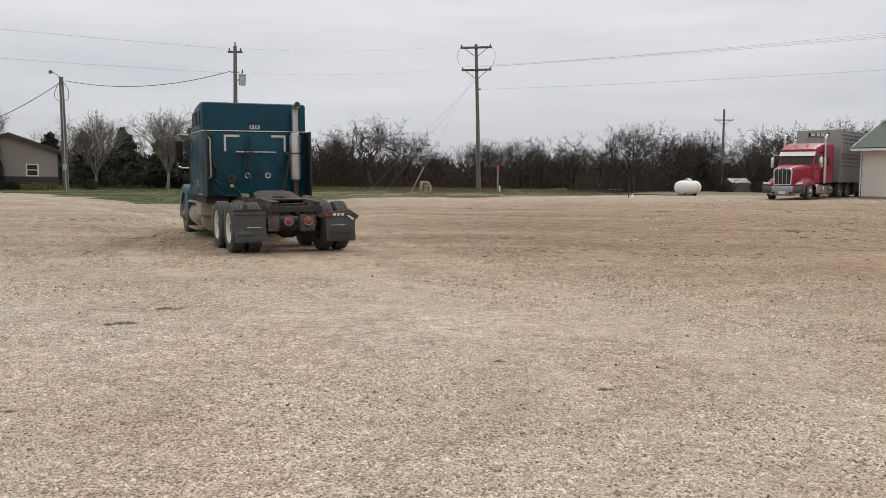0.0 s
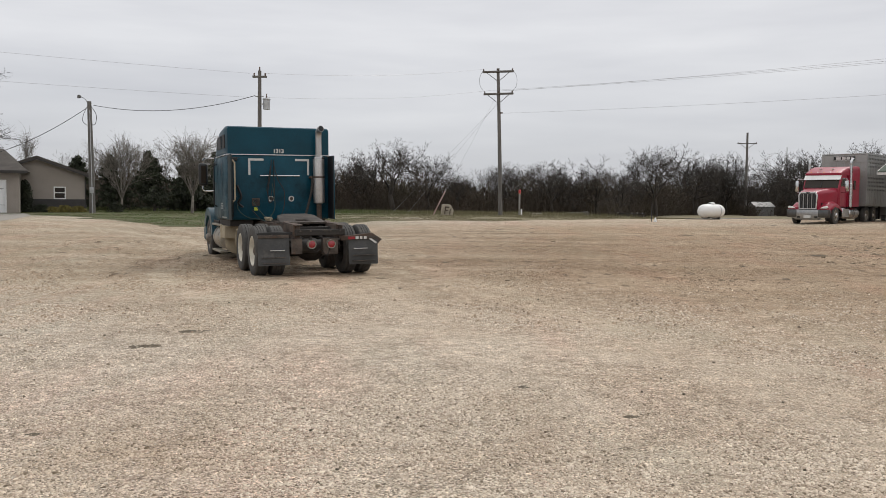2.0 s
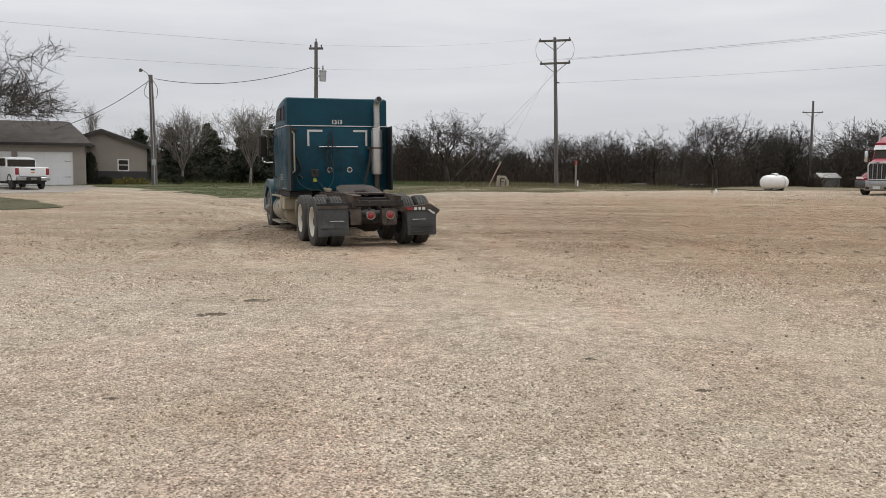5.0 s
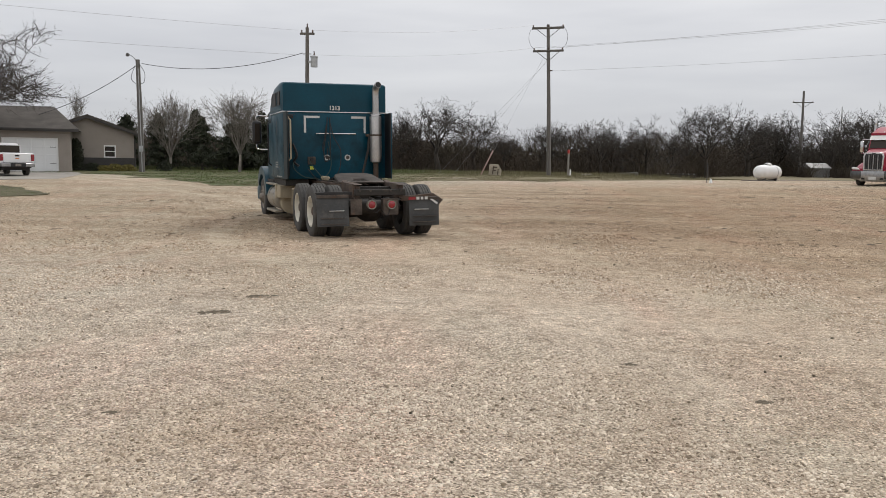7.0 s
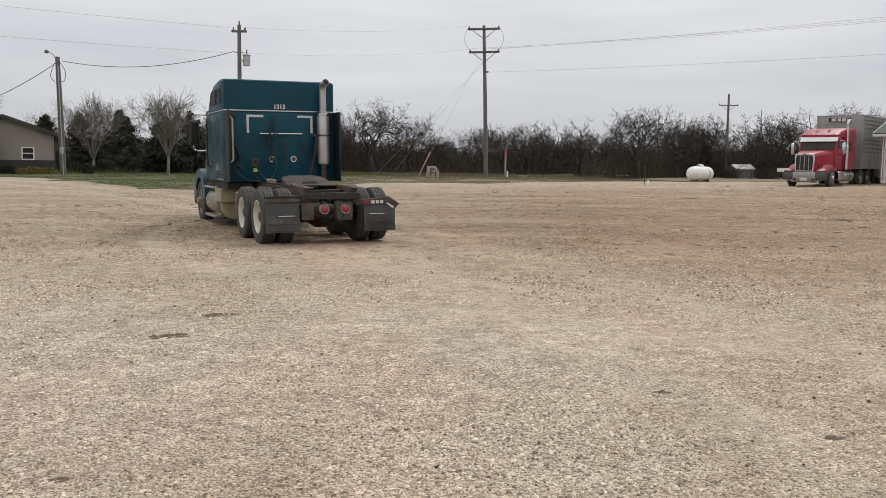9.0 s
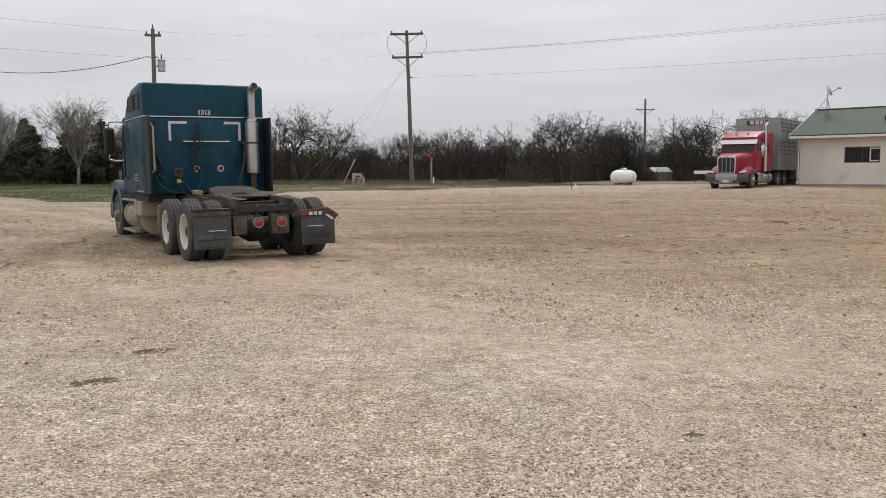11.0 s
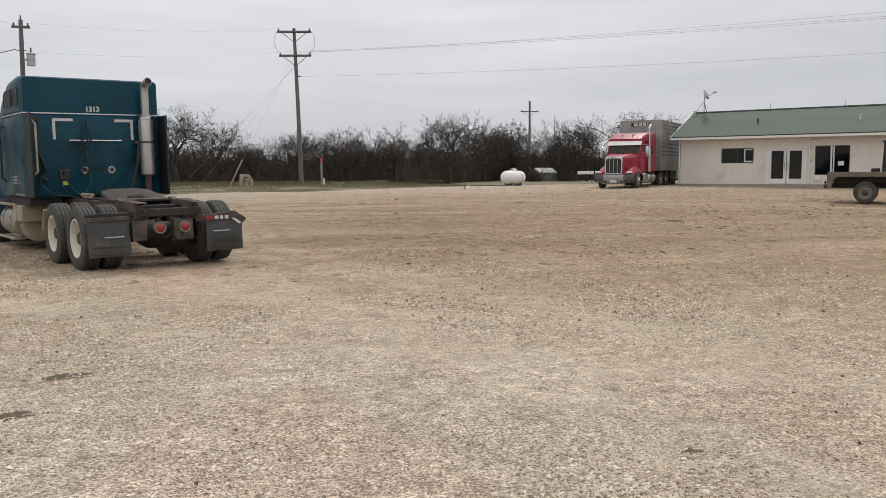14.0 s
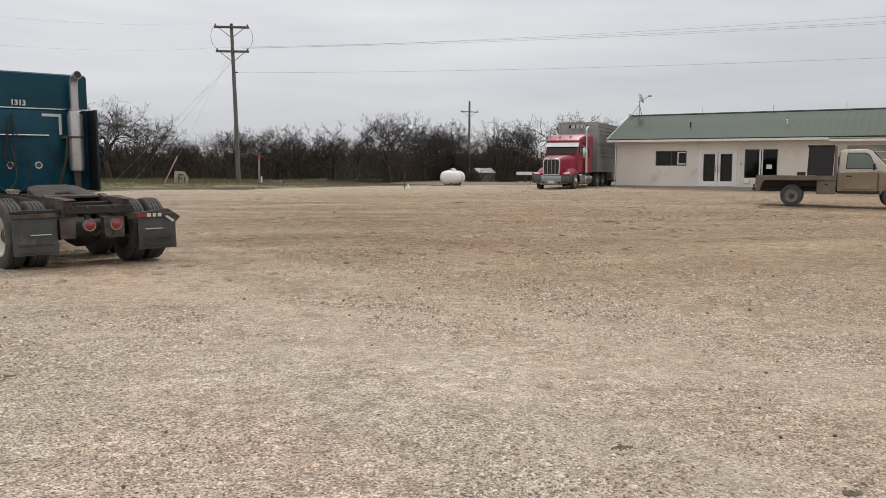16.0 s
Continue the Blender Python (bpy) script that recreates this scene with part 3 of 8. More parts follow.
def sheet(name, outline, lift, mat, label, category, ragged=0.0, seed=1, thick=0.12):
    """A flat layer over the ground inside an outline, with a worn edge and a real thickness."""
    rng = random.Random(seed)
    pts = []
    for (x0, y0), (x1, y1) in zip(outline, outline[1:] + outline[:1]):
        steps = max(2, int(math.hypot(x1 - x0, y1 - y0) / 0.35)) if ragged else 2
        for k in range(steps):
            t = k / steps
            x, y = x0 + (x1 - x0) * t, y0 + (y1 - y0) * t
            w = ragged * (1.6 * noise.noise((x * 0.45, y * 0.45, seed)) + 0.9 * noise.noise((x * 1.7, y * 1.7, seed + 3.0)))
            pts.append((x + w, y + w))
    bm = bmesh.new()
    vs = [bm.verts.new((x, y, 0)) for x, y in pts]
    bm.faces.new(vs)
    bmesh.ops.triangulate(bm, faces=bm.faces[:])
    for cut in (14, 18, 22, 26, 30, 34, 38, 42, 46, 50, 54, 56, 60, 65, 70, 75):
        bmesh.ops.bisect_plane(bm, geom=bm.verts[:] + bm.edges[:] + bm.faces[:], plane_co=(0, cut, 0), plane_no=(0, 1, 0))
    for cut in (7, 10, 13.5, 17, 22):
        bmesh.ops.bisect_plane(bm, geom=bm.verts[:] + bm.edges[:] + bm.faces[:], plane_co=(cut, 0, 0), plane_no=(1, 0, 0))
    rim = [e for e in bm.edges if e.is_boundary]
    low = bmesh.ops.extrude_edge_only(bm, edges=rim)
    for v in bm.verts:
        v.co.z = rise(v.co.y, v.co.x) + lift
    for v in low["geom"]:
        if isinstance(v, bmesh.types.BMVert):
            v.co.z -= thick
    ob = part(name, bm, mat, smooth=30)
    return tagged(ob, label, category, kind="structure")


GRASS_MAIN = [(-60, 70.6), (-60, 51), (-31, 49.5), (-25.6, 48.9), (-21.2, 45.0), (-17.6, 40.6), (-14.8, 37.6), (-12.3, 36.5), (-9.8, 38.2), (-7.5, 41.0), (-6.6, 43.6), (-6.0, 46.8), (-3.0, 48.6), (0.5, 48.4), (3.5, 50.4), (7.3, 53.8), (11.5, 58.0), (15.5, 64.0), (18.5, 70.6)]
GRASS_SIDE = [(-60, 33), (-24, 34.5), (-20.6, 31.7), (-17.0, 28.0), (-17.6, 26.6), (-22, 24), (-60, 22)]
sheet("grass_verge", GRASS_MAIN, 0.012, SOD, "short spring grass verge, green with brown patches", "grass", 0.55, 3)
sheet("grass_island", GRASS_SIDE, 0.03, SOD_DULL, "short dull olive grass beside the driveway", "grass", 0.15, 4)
sheet("road", [(-300, 71), (-300, 77.5), (300, 77.5), (300, 71)], 0.03, ASPHALT, "pale grey two-lane country road", "road", 0.0, 5)
sheet("grass_far", [(-300, 77.8), (-300, 260), (300, 260), (300, 77.8)], 0.02, SOD, "rough brownish grass at the foot of the woods", "grass", 0.0, 6)
sheet("driveway", [(-39, 51.9), (-29.6, 51.9), (-27.2, 48.0), (-24.5, 41.0), (-27, 38.6), (-39, 39.5)], 0.02, CONCRETE, "pale concrete driveway in front of the garage", "driveway", 0.05, 7)


def inside(x, y, poly):
    hit = False
    for (x0, y0), (x1, y1) in zip(poly, poly[1:] + poly[:1]):
        if (y0 > y) != (y1 > y) and x < (x1 - x0) * (y - y0) / (y1 - y0) + x0:
            hit = not hit
    return hit


def blades(name, count, pick, seed, label, tall=(0.04, 0.13)):
    rng = np.random.default_rng(seed)
    vs, ts = [], []
    made = 0
    while made < count:
        x, y = pick(rng)
        if x is None:
            continue
        if noise.noise((x * 0.35, y * 0.35, 3.3)) < -0.25 and rng.random() < 0.8:
            continue
        z = rise(y, x) + 0.01
        for _ in range(4):
            a, h, w = rng.uniform(0, 6.28), rng.uniform(*tall), rng.uniform(0.006, 0.014)
            dx, dy = math.cos(a) * w, math.sin(a) * w
            ox, oy = rng.normal(0, 0.09, 2)
            k = len(vs)
            vs += [(x + ox - dx, y + oy - dy, z), (x + ox + dx, y + oy + dy, z), (x + ox + rng.normal(0, 0.04), y + oy + rng.normal(0, 0.04), z + h)]
            ts.append((k, k + 1, k + 2))
        made += 1
    ob = link_mesh(name, skin(name, vs, np.zeros((0, 4), int), ts, smooth=False), BLADES)
    return tagged(ob, label, "grass", kind="stuff")


def in_main(rng):
    x, y = rng.uniform(-32, 17), rng.uniform(32, 70.5)
    return (x, y) if inside(x, y, GRASS_MAIN) or (rng.random() < 0.12 and inside(x + rng.normal(0, 0.8), y + rng.normal(0, 0.8), GRASS_MAIN)) else (None, None)


def in_side(rng):
    x, y = rng.uniform(-30, -16.5), rng.uniform(23, 34.5)
    return (x, y) if inside(x, y, GRASS_SIDE) else (None, None)


blades("grass", 30000, in_main, 11, "tufts of short green and straw-coloured grass on the verge", (0.02, 0.075))
blades("grass", 2600, in_side, 12, "tufts of short green grass beside the driveway", (0.02, 0.07))


def in_roadside(rng):
    x, y = rng.uniform(-60, 15), rng.uniform(67.6, 70.6)
    return (x, y) if y > 67.5 + 0.2 * max(0, x) else (None, None)


blades("grass", 9000, in_roadside, 13, "unmown brownish grass along the roadside", (0.14, 0.38))


# ---- loose stones ----
def chips(name, count, pick, sizes, seed, mat, label, category, sunk=0.2, tall=(0.5, 0.9), rough=True):
    """Many angular chips, each a rough wedge with a broken top, strewn over the ground."""
    rng = np.random.default_rng(seed)
    base = np.array([(1, 0, -0.6), (-0.5, 0.9, -0.6), (-0.5, -0.9, -0.6), (0.62, -0.1, 0.9), (-0.35, 0.62, 0.75), (-0.3, -0.6, 0.6)], float)
    face = np.array([(3, 4, 5), (0, 1, 4), (0, 4, 3), (1, 2, 5), (1, 5, 4), (2, 0, 3), (2, 3, 5)])
    if not rough:
        base = np.array([(1, 0.3, -0.6), (-0.4, 0.9, -0.6), (-0.9, -0.4, -0.6), (0.4, -0.9, -0.6), (0.1, 0.1, 0.9)], float)
        face = np.array([(0, 1, 4), (1, 2, 4), (2, 3, 4), (3, 0, 4)])
    nv = len(base)
    pos = pick(rng, count)
    count = len(pos)
    size = sizes[0] * (sizes[1] / sizes[0]) ** (rng.random(count) ** 1.5)
    turn = rng.uniform(0, 6.28, count)
    v = base[None] * (1 + rng.uniform(-0.35, 0.35, (count, nv, 3)))
    v += rng.uniform(-0.2, 0.2, (count, nv, 3))
    v *= size[:, None, None] * np.stack([rng.uniform(0.8, 1.4, count), rng.uniform(0.6, 1.0, count), rng.uniform(*tall, count)], -1)[:, None]
    c, s = np.cos(turn)[:, None], np.sin(turn)[:, None]
    x, y = v[..., 0] * c - v[..., 1] * s, v[..., 0] * s + v[..., 1] * c
    z0 = rise(pos[:, 1], pos[:, 0])
    out = np.stack([x + pos[:, 0, None], y + pos[:, 1, None], v[..., 2] + (z0 + size * (0.5 - sunk))[:, None]], -1)
    tris = (face[None] + nv * np.arange(count)[:, None, None]).reshape(-1, 3)
    ob = link_mesh(name, skin(name, out.reshape(-1, 3), np.zeros((0, 4), int), tris, smooth=False), mat)
    return tagged(ob, label, category, kind="stuff")


def strewn(r0, r1, a0, a1, patch, full=(0.0, 99.0)):
    """Spots over a ring of the lot, in patches, thinning out on either side of its full stretch."""
    def pick(rng, count):
        out = []
        while len(out) < count:
            r = math.sqrt(rng.uniform(r0 * r0, r1 * r1))
            a = radians(rng.uniform(a0, a1))
            x, y = -0.8 + r * math.sin(a), 1.3 + r * math.cos(a)
            k = noise.noise((x * 0.55, y * 0.55, 7.1)) + 0.6 * noise.noise((x * 1.9, y * 1.9, 2.2)) + 0.4 * noise.noise((x * 5.5, y * 5.5, 4.2))
            k += 0.8 * noise.noise((math.hypot(x + 69.4, y + 16.9) * 1.2, y * 0.2, 3.3))
            d = off_track(x, y)
            k = min(1.0, max(0.08, 0.45 + patch * k)) * (0.6 if d < 0.2 else 1.35 if 0.3 < d < 0.7 else 1.0)
            k *= min(1.0, max(0.0, (r - r0) / max(0.01, full[0] - r0)), max(0.0, (r1 - r) / max(0.01, r1 - full[1]))) if full[0] else 1.0
            if rng.random() < k:
                out.append((x, y))
        return np.array(out)
    return pick


chips("gravel", 42000, strewn(1.8, 6.0, -50, 62, 1.0, (1.81, 4.6)), (0.0055, 0.0145), 21, STONE, "loose angular limestone chips lying underfoot", "gravel", 0.3, (0.28, 0.5))
chips("gravel", 46000, strewn(3.6, 15.0, -50, 62, 1.0, (5.4, 8.0)), (0.006, 0.017), 25, STONE, "loose angular limestone chips lying on the lot", "gravel", 0.28, (0.3, 0.55))
chips("gravel", 46000, strewn(7.0, 36.0, -50, 62, 1.0, (13.0, 17.0)), (0.011, 0.027), 22, STONE_DUSTY, "loose angular limestone chips lying further out on the lot", "gravel", 0.2, (0.5, 0.9), rough=False)
chips("gravel", 12000, strewn(1.8, 17.0, -50, 62, 1.4, (2.5, 10.0)), (0.008, 0.021), 27, STONE, "larger flat limestone chips lying among the fines", "gravel", 0.28, (0.28, 0.55))
# fine dark crumbs that add dark specks between the chips
chips("debris", 14000, strewn(1.8, 26.0, -50, 62, 1.6, (2.5, 14.0)), (0.004, 0.011), 28, CLOD, "small dark crumbs strewn among the chips", "debris", 0.25, (0.3, 0.6), rough=False)


def spots(count, seed):
    def pick(rng, _):
        return np.stack([rng.uniform(-14, 24, count), rng.uniform(2, 34, count)], -1)
    return pick


chips("debris", 1800, spots(1800, 1), (0.008, 0.02), 23, CLOD, "small dark clods and bits of dead leaf on the gravel", "debris")


def lumps(rng, count):
    """Wheel-churned lumps, in loose streaks across the middle of the lot."""
    out = []
    while len(out) < count:
        x, y = rng.uniform(-13, 24), rng.uniform(14, 36)
        if noise.noise((x * 0.12, y * 0.5, 4.0)) + 0.5 * noise.noise((x * 0.5, y * 1.2, 6.0)) > rng.uniform(0.0, 0.6):
            out.append((x, y))
    return np.array(out)


chips("debris", 800, lumps, (0.02, 0.085), 24, LUMP, "low brown lumps of churned earth in the wheel tracks", "debris", 0.35, (0.12, 0.25))


def ruts(rng, count):
    """Low dark ridges of pushed-up earth, strewn thinly over the far half of the lot."""
    out = []
    while len(out) < count:
        x, y = rng.uniform(-14, 26), rng.uniform(22, 47)
        if noise.noise((x * 0.10, y * 0.25, 14.0)) + 0.06 * (x > 0) > rng.uniform(-0.25, 0.45):
            out.append((x, y))
    return np.array(out)


chips("debris", 800, ruts, (0.03, 0.12), 26, RIDGE_EARTH, "low brown ridges of pushed-up earth on the lot", "debris", 0.40, (0.10, 0.2))


def clod(x, y, size, seed):
    """A low crumbled patch of dark earth and dead leaves, broken up at its rim."""
    nx, ny = 30, 16
    u, w = np.meshgrid(np.linspace(-1, 1, nx), np.linspace(-1, 1, ny))
    z = np.zeros_like(u)
    for k in range(ny):
        for j in range(nx):
            a, c = u[k, j], w[k, j]
            lump = 0.55 * noise.noise((a * 2.2, c * 1.6, seed)) + 0.5 * noise.noise((a * 7, c * 5, seed + 5.0)) + 0.3 * noise.noise((a * 16, c * 12, seed + 9.0))
            z[k, j] = 0.42 * (1 - (a * a + c * c) * 1.15) * 0.6 + lump * 0.5 - 0.10
    pts = np.stack([u * size * 2.1, w * size * 1.3, np.clip(z, -0.2, 0.6) * size * 0.55], -1).reshape(-1, 3)
    ids = np.arange(nx * ny).reshape(ny, nx)
    quads = np.stack([ids[:-1, :-1], ids[:-1, 1:], ids[1:, 1:], ids[1:, :-1]], -1).reshape(-1, 4)
    ob = link_mesh("clod", skin("clod", pts, quads, smooth=False), CLOD)
    ob.matrix_basis = pose(x, y, lie(x, y), 0, 0, (seed * 37) % 30)
    return tagged(ob, "dark crumbled patch of earth and dead leaves on the gravel", "clod", "clods on the lot")


for k, (x, y, s) in enumerate([(0.41, 6.68, 0.045), (-3.18, 9.15, 0.10), (-3.33, 8.16, 0.09), (-2.86, 19.49, 0.22), (-2.72, 5.01, 0.03), (1.14, 5.82, 0.03), (-3.9, 18.9, 0.13), (-0.9, 20.2, 0.12), (4.3, 22.5, 0.13), (8.3, 34.7, 0.16), (9.6, 24.3, 0.12)]):
    clod(x, y, s, 40 + k)


# ---- trees ----
def grow(seed, height, spread=0.7, split=(0.18, 0.34), limbs=(3, 5), twigs=4, levels=4, up=0.35, wander=0.22, r0=None):
    """The limbs of a bare tree, as rows of two ends and two radii."""
    rng = random.Random(seed)
    out = []

    def branch(p, d, length, r, level):
        n = 4 if level < 2 else 3
        step = length / n
        marks = []
        for i in range(n):
            d = (d + Vector((rng.uniform(-wander, wander), rng.uniform(-wander, wander), rng.uniform(-wander, wander) + up * 0.18))).normalized()
            q = p + d * step
            ra, rb = r * (1 - 0.72 * i / n), r * (1 - 0.72 * (i + 1) / n)
            out.append((*p, *q, ra, rb, level))
            marks.append((q, d.copy(), rb))
            p = q
        if level >= levels:
            return
        kids = twigs + (1 if level < 2 else 0) + rng.randint(-1, 1)
        for k in range(max(2, kids)):
            q, dd, rr = marks[min(n - 1, int(n * (k + 1.2) / (kids + 0.4)))]
            side = Vector((rng.gauss(0, 1), rng.gauss(0, 1), rng.gauss(0, 1)))
            side = (side - dd * side.dot(dd)).normalized()
            nd = (dd * (1 - 0.55 * spread) + side * spread * rng.uniform(0.6, 1.1) + Vector((0, 0, up * rng.uniform(0.1, 0.8)))).normalized()
            branch(q, nd, length * rng.uniform(0.5, 0.78), max(rr * rng.uniform(0.55, 0.8), 0.006), level + 1)

    base = height * rng.uniform(*split)
    r0 = r0 or height * 0.019
    p, d = Vector((0, 0, -0.15)), Vector((rng.uniform(-0.08, 0.08), rng.uniform(-0.08, 0.08), 1)).normalized()
    for i in range(3):
        q = p + d * (base + 0.15) / 3
        out.append((*p, *q, r0 * (1.25 - 0.15 * i), r0 * (1.1 - 0.15 * i), 0))
        p = q
        d = (d + Vector((rng.uniform(-0.1, 0.1), rng.uniform(-0.1, 0.1), 0))).normalized()
    n = rng.randint(*limbs)
    for k in range(n):
        a = 6.283 * (k + rng.uniform(-0.3, 0.3)) / n
        lean = spread * rng.uniform(0.35, 1.0) * (0.2 if k == 0 else 1)
        nd = Vector((math.cos(a) * lean, math.sin(a) * lean, 1)).normalized()
        branch(p, nd, (height - base) * rng.uniform(0.42, 0.58), r0 * rng.uniform(0.5, 0.72), 1)
    out = np.array(out)
    out[:, :8] *= height / out[:, 5].max()
    return out


def limbs_mesh(segs, sides=3, least=0.009):
    """Arrays of a skin round the limbs."""
    p, q = segs[:, :3], segs[:, 3:6]
    ra, rb = np.maximum(segs[:, 6], least), np.maximum(segs[:, 7], least * 0.7)
    d = q - p
    d /= np.linalg.norm(d, axis=1, keepdims=True) + 1e-9
    ref = np.where(np.abs(d[:, 2:3]) > 0.9, (1.0, 0, 0), (0, 0, 1.0))
    u = np.cross(d, ref)
    u /= np.linalg.norm(u, axis=1, keepdims=True)
    w = np.cross(d, u)
    a = np.arange(sides) * 2 * np.pi / sides
    ring = np.cos(a)[None, :, None] * u[:, None] + np.sin(a)[None, :, None] * w[:, None]
    v = np.concatenate([p[:, None] + ring * ra[:, None, None], q[:, None] + ring * rb[:, None, None]], 1)
    k = np.arange(sides)
    f = np.stack([k, (k + 1) % sides, (k + 1) % sides + sides, k + sides], -1)
    quads = (f[None] + (2 * sides) * np.arange(len(segs))[:, None, None]).reshape(-1, 4)
    return v.reshape(-1, 3), quads


def slivers(segs, each, reach, wide, seed, droop=0.15):
    """Fine twigs, one thin sliver each, that spray from the outer limbs."""
    rng = np.random.default_rng(seed)
    p, q = np.repeat(segs[:, :3], each, 0), np.repeat(segs[:, 3:6], each, 0)
    n = len(p)
    d = q - p
    d /= np.linalg.norm(d, axis=1, keepdims=True) + 1e-9
    root = p + (q - p) * rng.random((n, 1))
    way = d * 0.8 + rng.normal(0, 0.45, (n, 3)) + (0, 0, droop)
    way /= np.linalg.norm(way, axis=1, keepdims=True)
    side = np.cross(way, rng.normal(0, 1, (n, 3)))
    side /= np.linalg.norm(side, axis=1, keepdims=True) + 1e-9
    w = side * (rng.uniform(0.5, 1.0, (n, 1)) * wide)
    v = np.stack([root - w, root + w, root + way * (rng.uniform(0.4, 1.0, (n, 1)) * reach)], 1)
    return v.reshape(-1, 3), np.arange(3 * n).reshape(-1, 3)


def fan(segs, each, reach, seed):
    """Short crooked twigs of two stretches each, that fan out and droop from the outer limbs."""
    rng = np.random.default_rng(seed)
    p, q = np.repeat(segs[:, :3], each, 0), np.repeat(segs[:, 3:6], each, 0)
    n = len(p)
    d = q - p
    d /= np.linalg.norm(d, axis=1, keepdims=True) + 1e-9
    a = p + (q - p) * rng.random((n, 1))
    d = d * 0.7 + rng.normal(0, 0.55, (n, 3))
    out = []
    for _ in range(2):
        b = a + d * (rng.uniform(0.3, 0.6, (n, 1)) * reach)
        out.append(np.c_[a, b, np.full(n, 0.006), np.full(n, 0.004), np.full(n, 9)])
        a, d = b, d * 0.8 + rng.normal(0, 0.4, (n, 3)) - (0, 0, 0.12)
    return np.concatenate(out)


def threads(segs, wide, seed):
    """Thin twigs far off, each a long narrow triangle from one end of its stretch to the other."""
    rng = np.random.default_rng(seed)
    p, q = segs[:, :3], segs[:, 3:6]
    side = np.cross(q - p, rng.normal(0, 1, p.shape))
    side *= wide / (np.linalg.norm(side, axis=1, keepdims=True) + 1e-9)
    tip = p + (q - p) * 1.1
    return np.stack([p - side, p + side, tip], 1).reshape(-1, 3), np.arange(3 * len(p)).reshape(-1, 3)


def joined(segs, sides, least, v2, t2):
    """Limbs and their twigs as one skin."""
    v, f = limbs_mesh(segs, sides, least)
    return np.concatenate([v, v2]), f, t2 + len(v)


def tree(m, segs, label, bark, least=0.009, group="", buds=0, seed=1, bud_mat=None, spray=None):
    """A bare tree: a trunk with its main limbs, and a crown of branches and twigs."""
    t = thing("tree", m, label, "tree", group)
    low = segs[segs[:, 8] <= 1]
    high = segs[segs[:, 8] > 1]
    v, f = limbs_mesh(low, 6, 0.02)
    link_mesh("trunk", skin("trunk", v, f), bark, t)
    v, f = limbs_mesh(high, 3, least)
    tri = None
    if spray:
        each, reach, wide = spray
        twigs = fan(high[high[:, 8] >= high[:, 8].max() - 0.5], each, reach, seed)
        va, ta = threads(twigs, wide, seed)
        vb, tb = slivers(twigs, 2, reach * 0.45, wide * 0.8, seed, 0.05)
        v2, t2 = np.concatenate([va, vb]), np.concatenate([ta, tb + len(va)])
        v, f, tri = joined(high, 3, least, v2, t2)
    link_mesh("crown", skin("crown", v, f, tri), bark, t)
    if buds:
        buds = int(buds)
        rng = np.random.default_rng(seed)
        ends = high[high[:, 8] >= high[:, 8].max() - 0.5]
        pick = ends[rng.integers(0, len(ends), buds)]
        c = pick[:, :3] + (pick[:, 3:6] - pick[:, :3]) * rng.random((buds, 1)) + rng.normal(0, 0.03, (buds, 3))
        v = c[:, None] + rng.normal(0, 0.035, (buds, 3, 3))
        link_mesh("leaf_buds", skin("leaf_buds", v.reshape(-1, 3), np.zeros((0, 4), int), np.arange(3 * buds).reshape(-1, 3), False), bud_mat or BUDS, t)["kind"] = "stuff"
    return t


def cedar(m, height, width, seed, label):
    """A dark evergreen with drooping ragged sprays of needles."""
    rng = np.random.default_rng(seed)
    t = thing("cedar", m, label, "tree", "evergreens by the house")
    part("trunk", tube([(0, 0, -0.1), (0.03, 0, height * 0.5), (0, 0, height * 0.96)], [0.13, 0.08, 0.015], 7), BARK, t)
    vs, ts, segs = [], [], []
    n = int(30 + height * 7)
    for k in range(n):
        f = (k + rng.random()) / n
        z = height * (0.05 + 0.93 * f)
        reach = 1.05 * width * (0.35 + 0.65 * (1 - f) ** 0.8) * (1 - f * 0.55) * rng.uniform(0.5, 1.12)
        if f > 0.9:
            reach *= 0.5
        a = rng.uniform(0, 6.283)
        tip = np.array([math.cos(a) * reach, math.sin(a) * reach, z + rng.uniform(-0.12, 0.4) * reach])
        root = np.array([0, 0, z])
        segs.append((*root, *tip, 0.025, 0.008, 2))
        for _ in range(58):
            u = rng.random() ** 0.6
            c = root + (tip - root) * u + rng.normal(0, 1, 3) * (0.15, 0.15, 0.06) * (0.5 + reach * 0.5)
            s = rng.uniform(0.05, 0.13)
            k0 = len(vs)
            d = rng.normal(0, s, (3, 3))
            d[0] += (0, 0, s)
            vs += [tuple(c + d[0]), tuple(c + d[1]), tuple(c + d[2])]
            ts.append((k0, k0 + 1, k0 + 2))
    v, f = limbs_mesh(np.array(segs), 3)
    link_mesh("branches", skin("branches", v, f), BARK, t)
    link_mesh("crown", skin("crown", vs, np.zeros((0, 4), int), ts, False), NEEDLES, t)
    return t


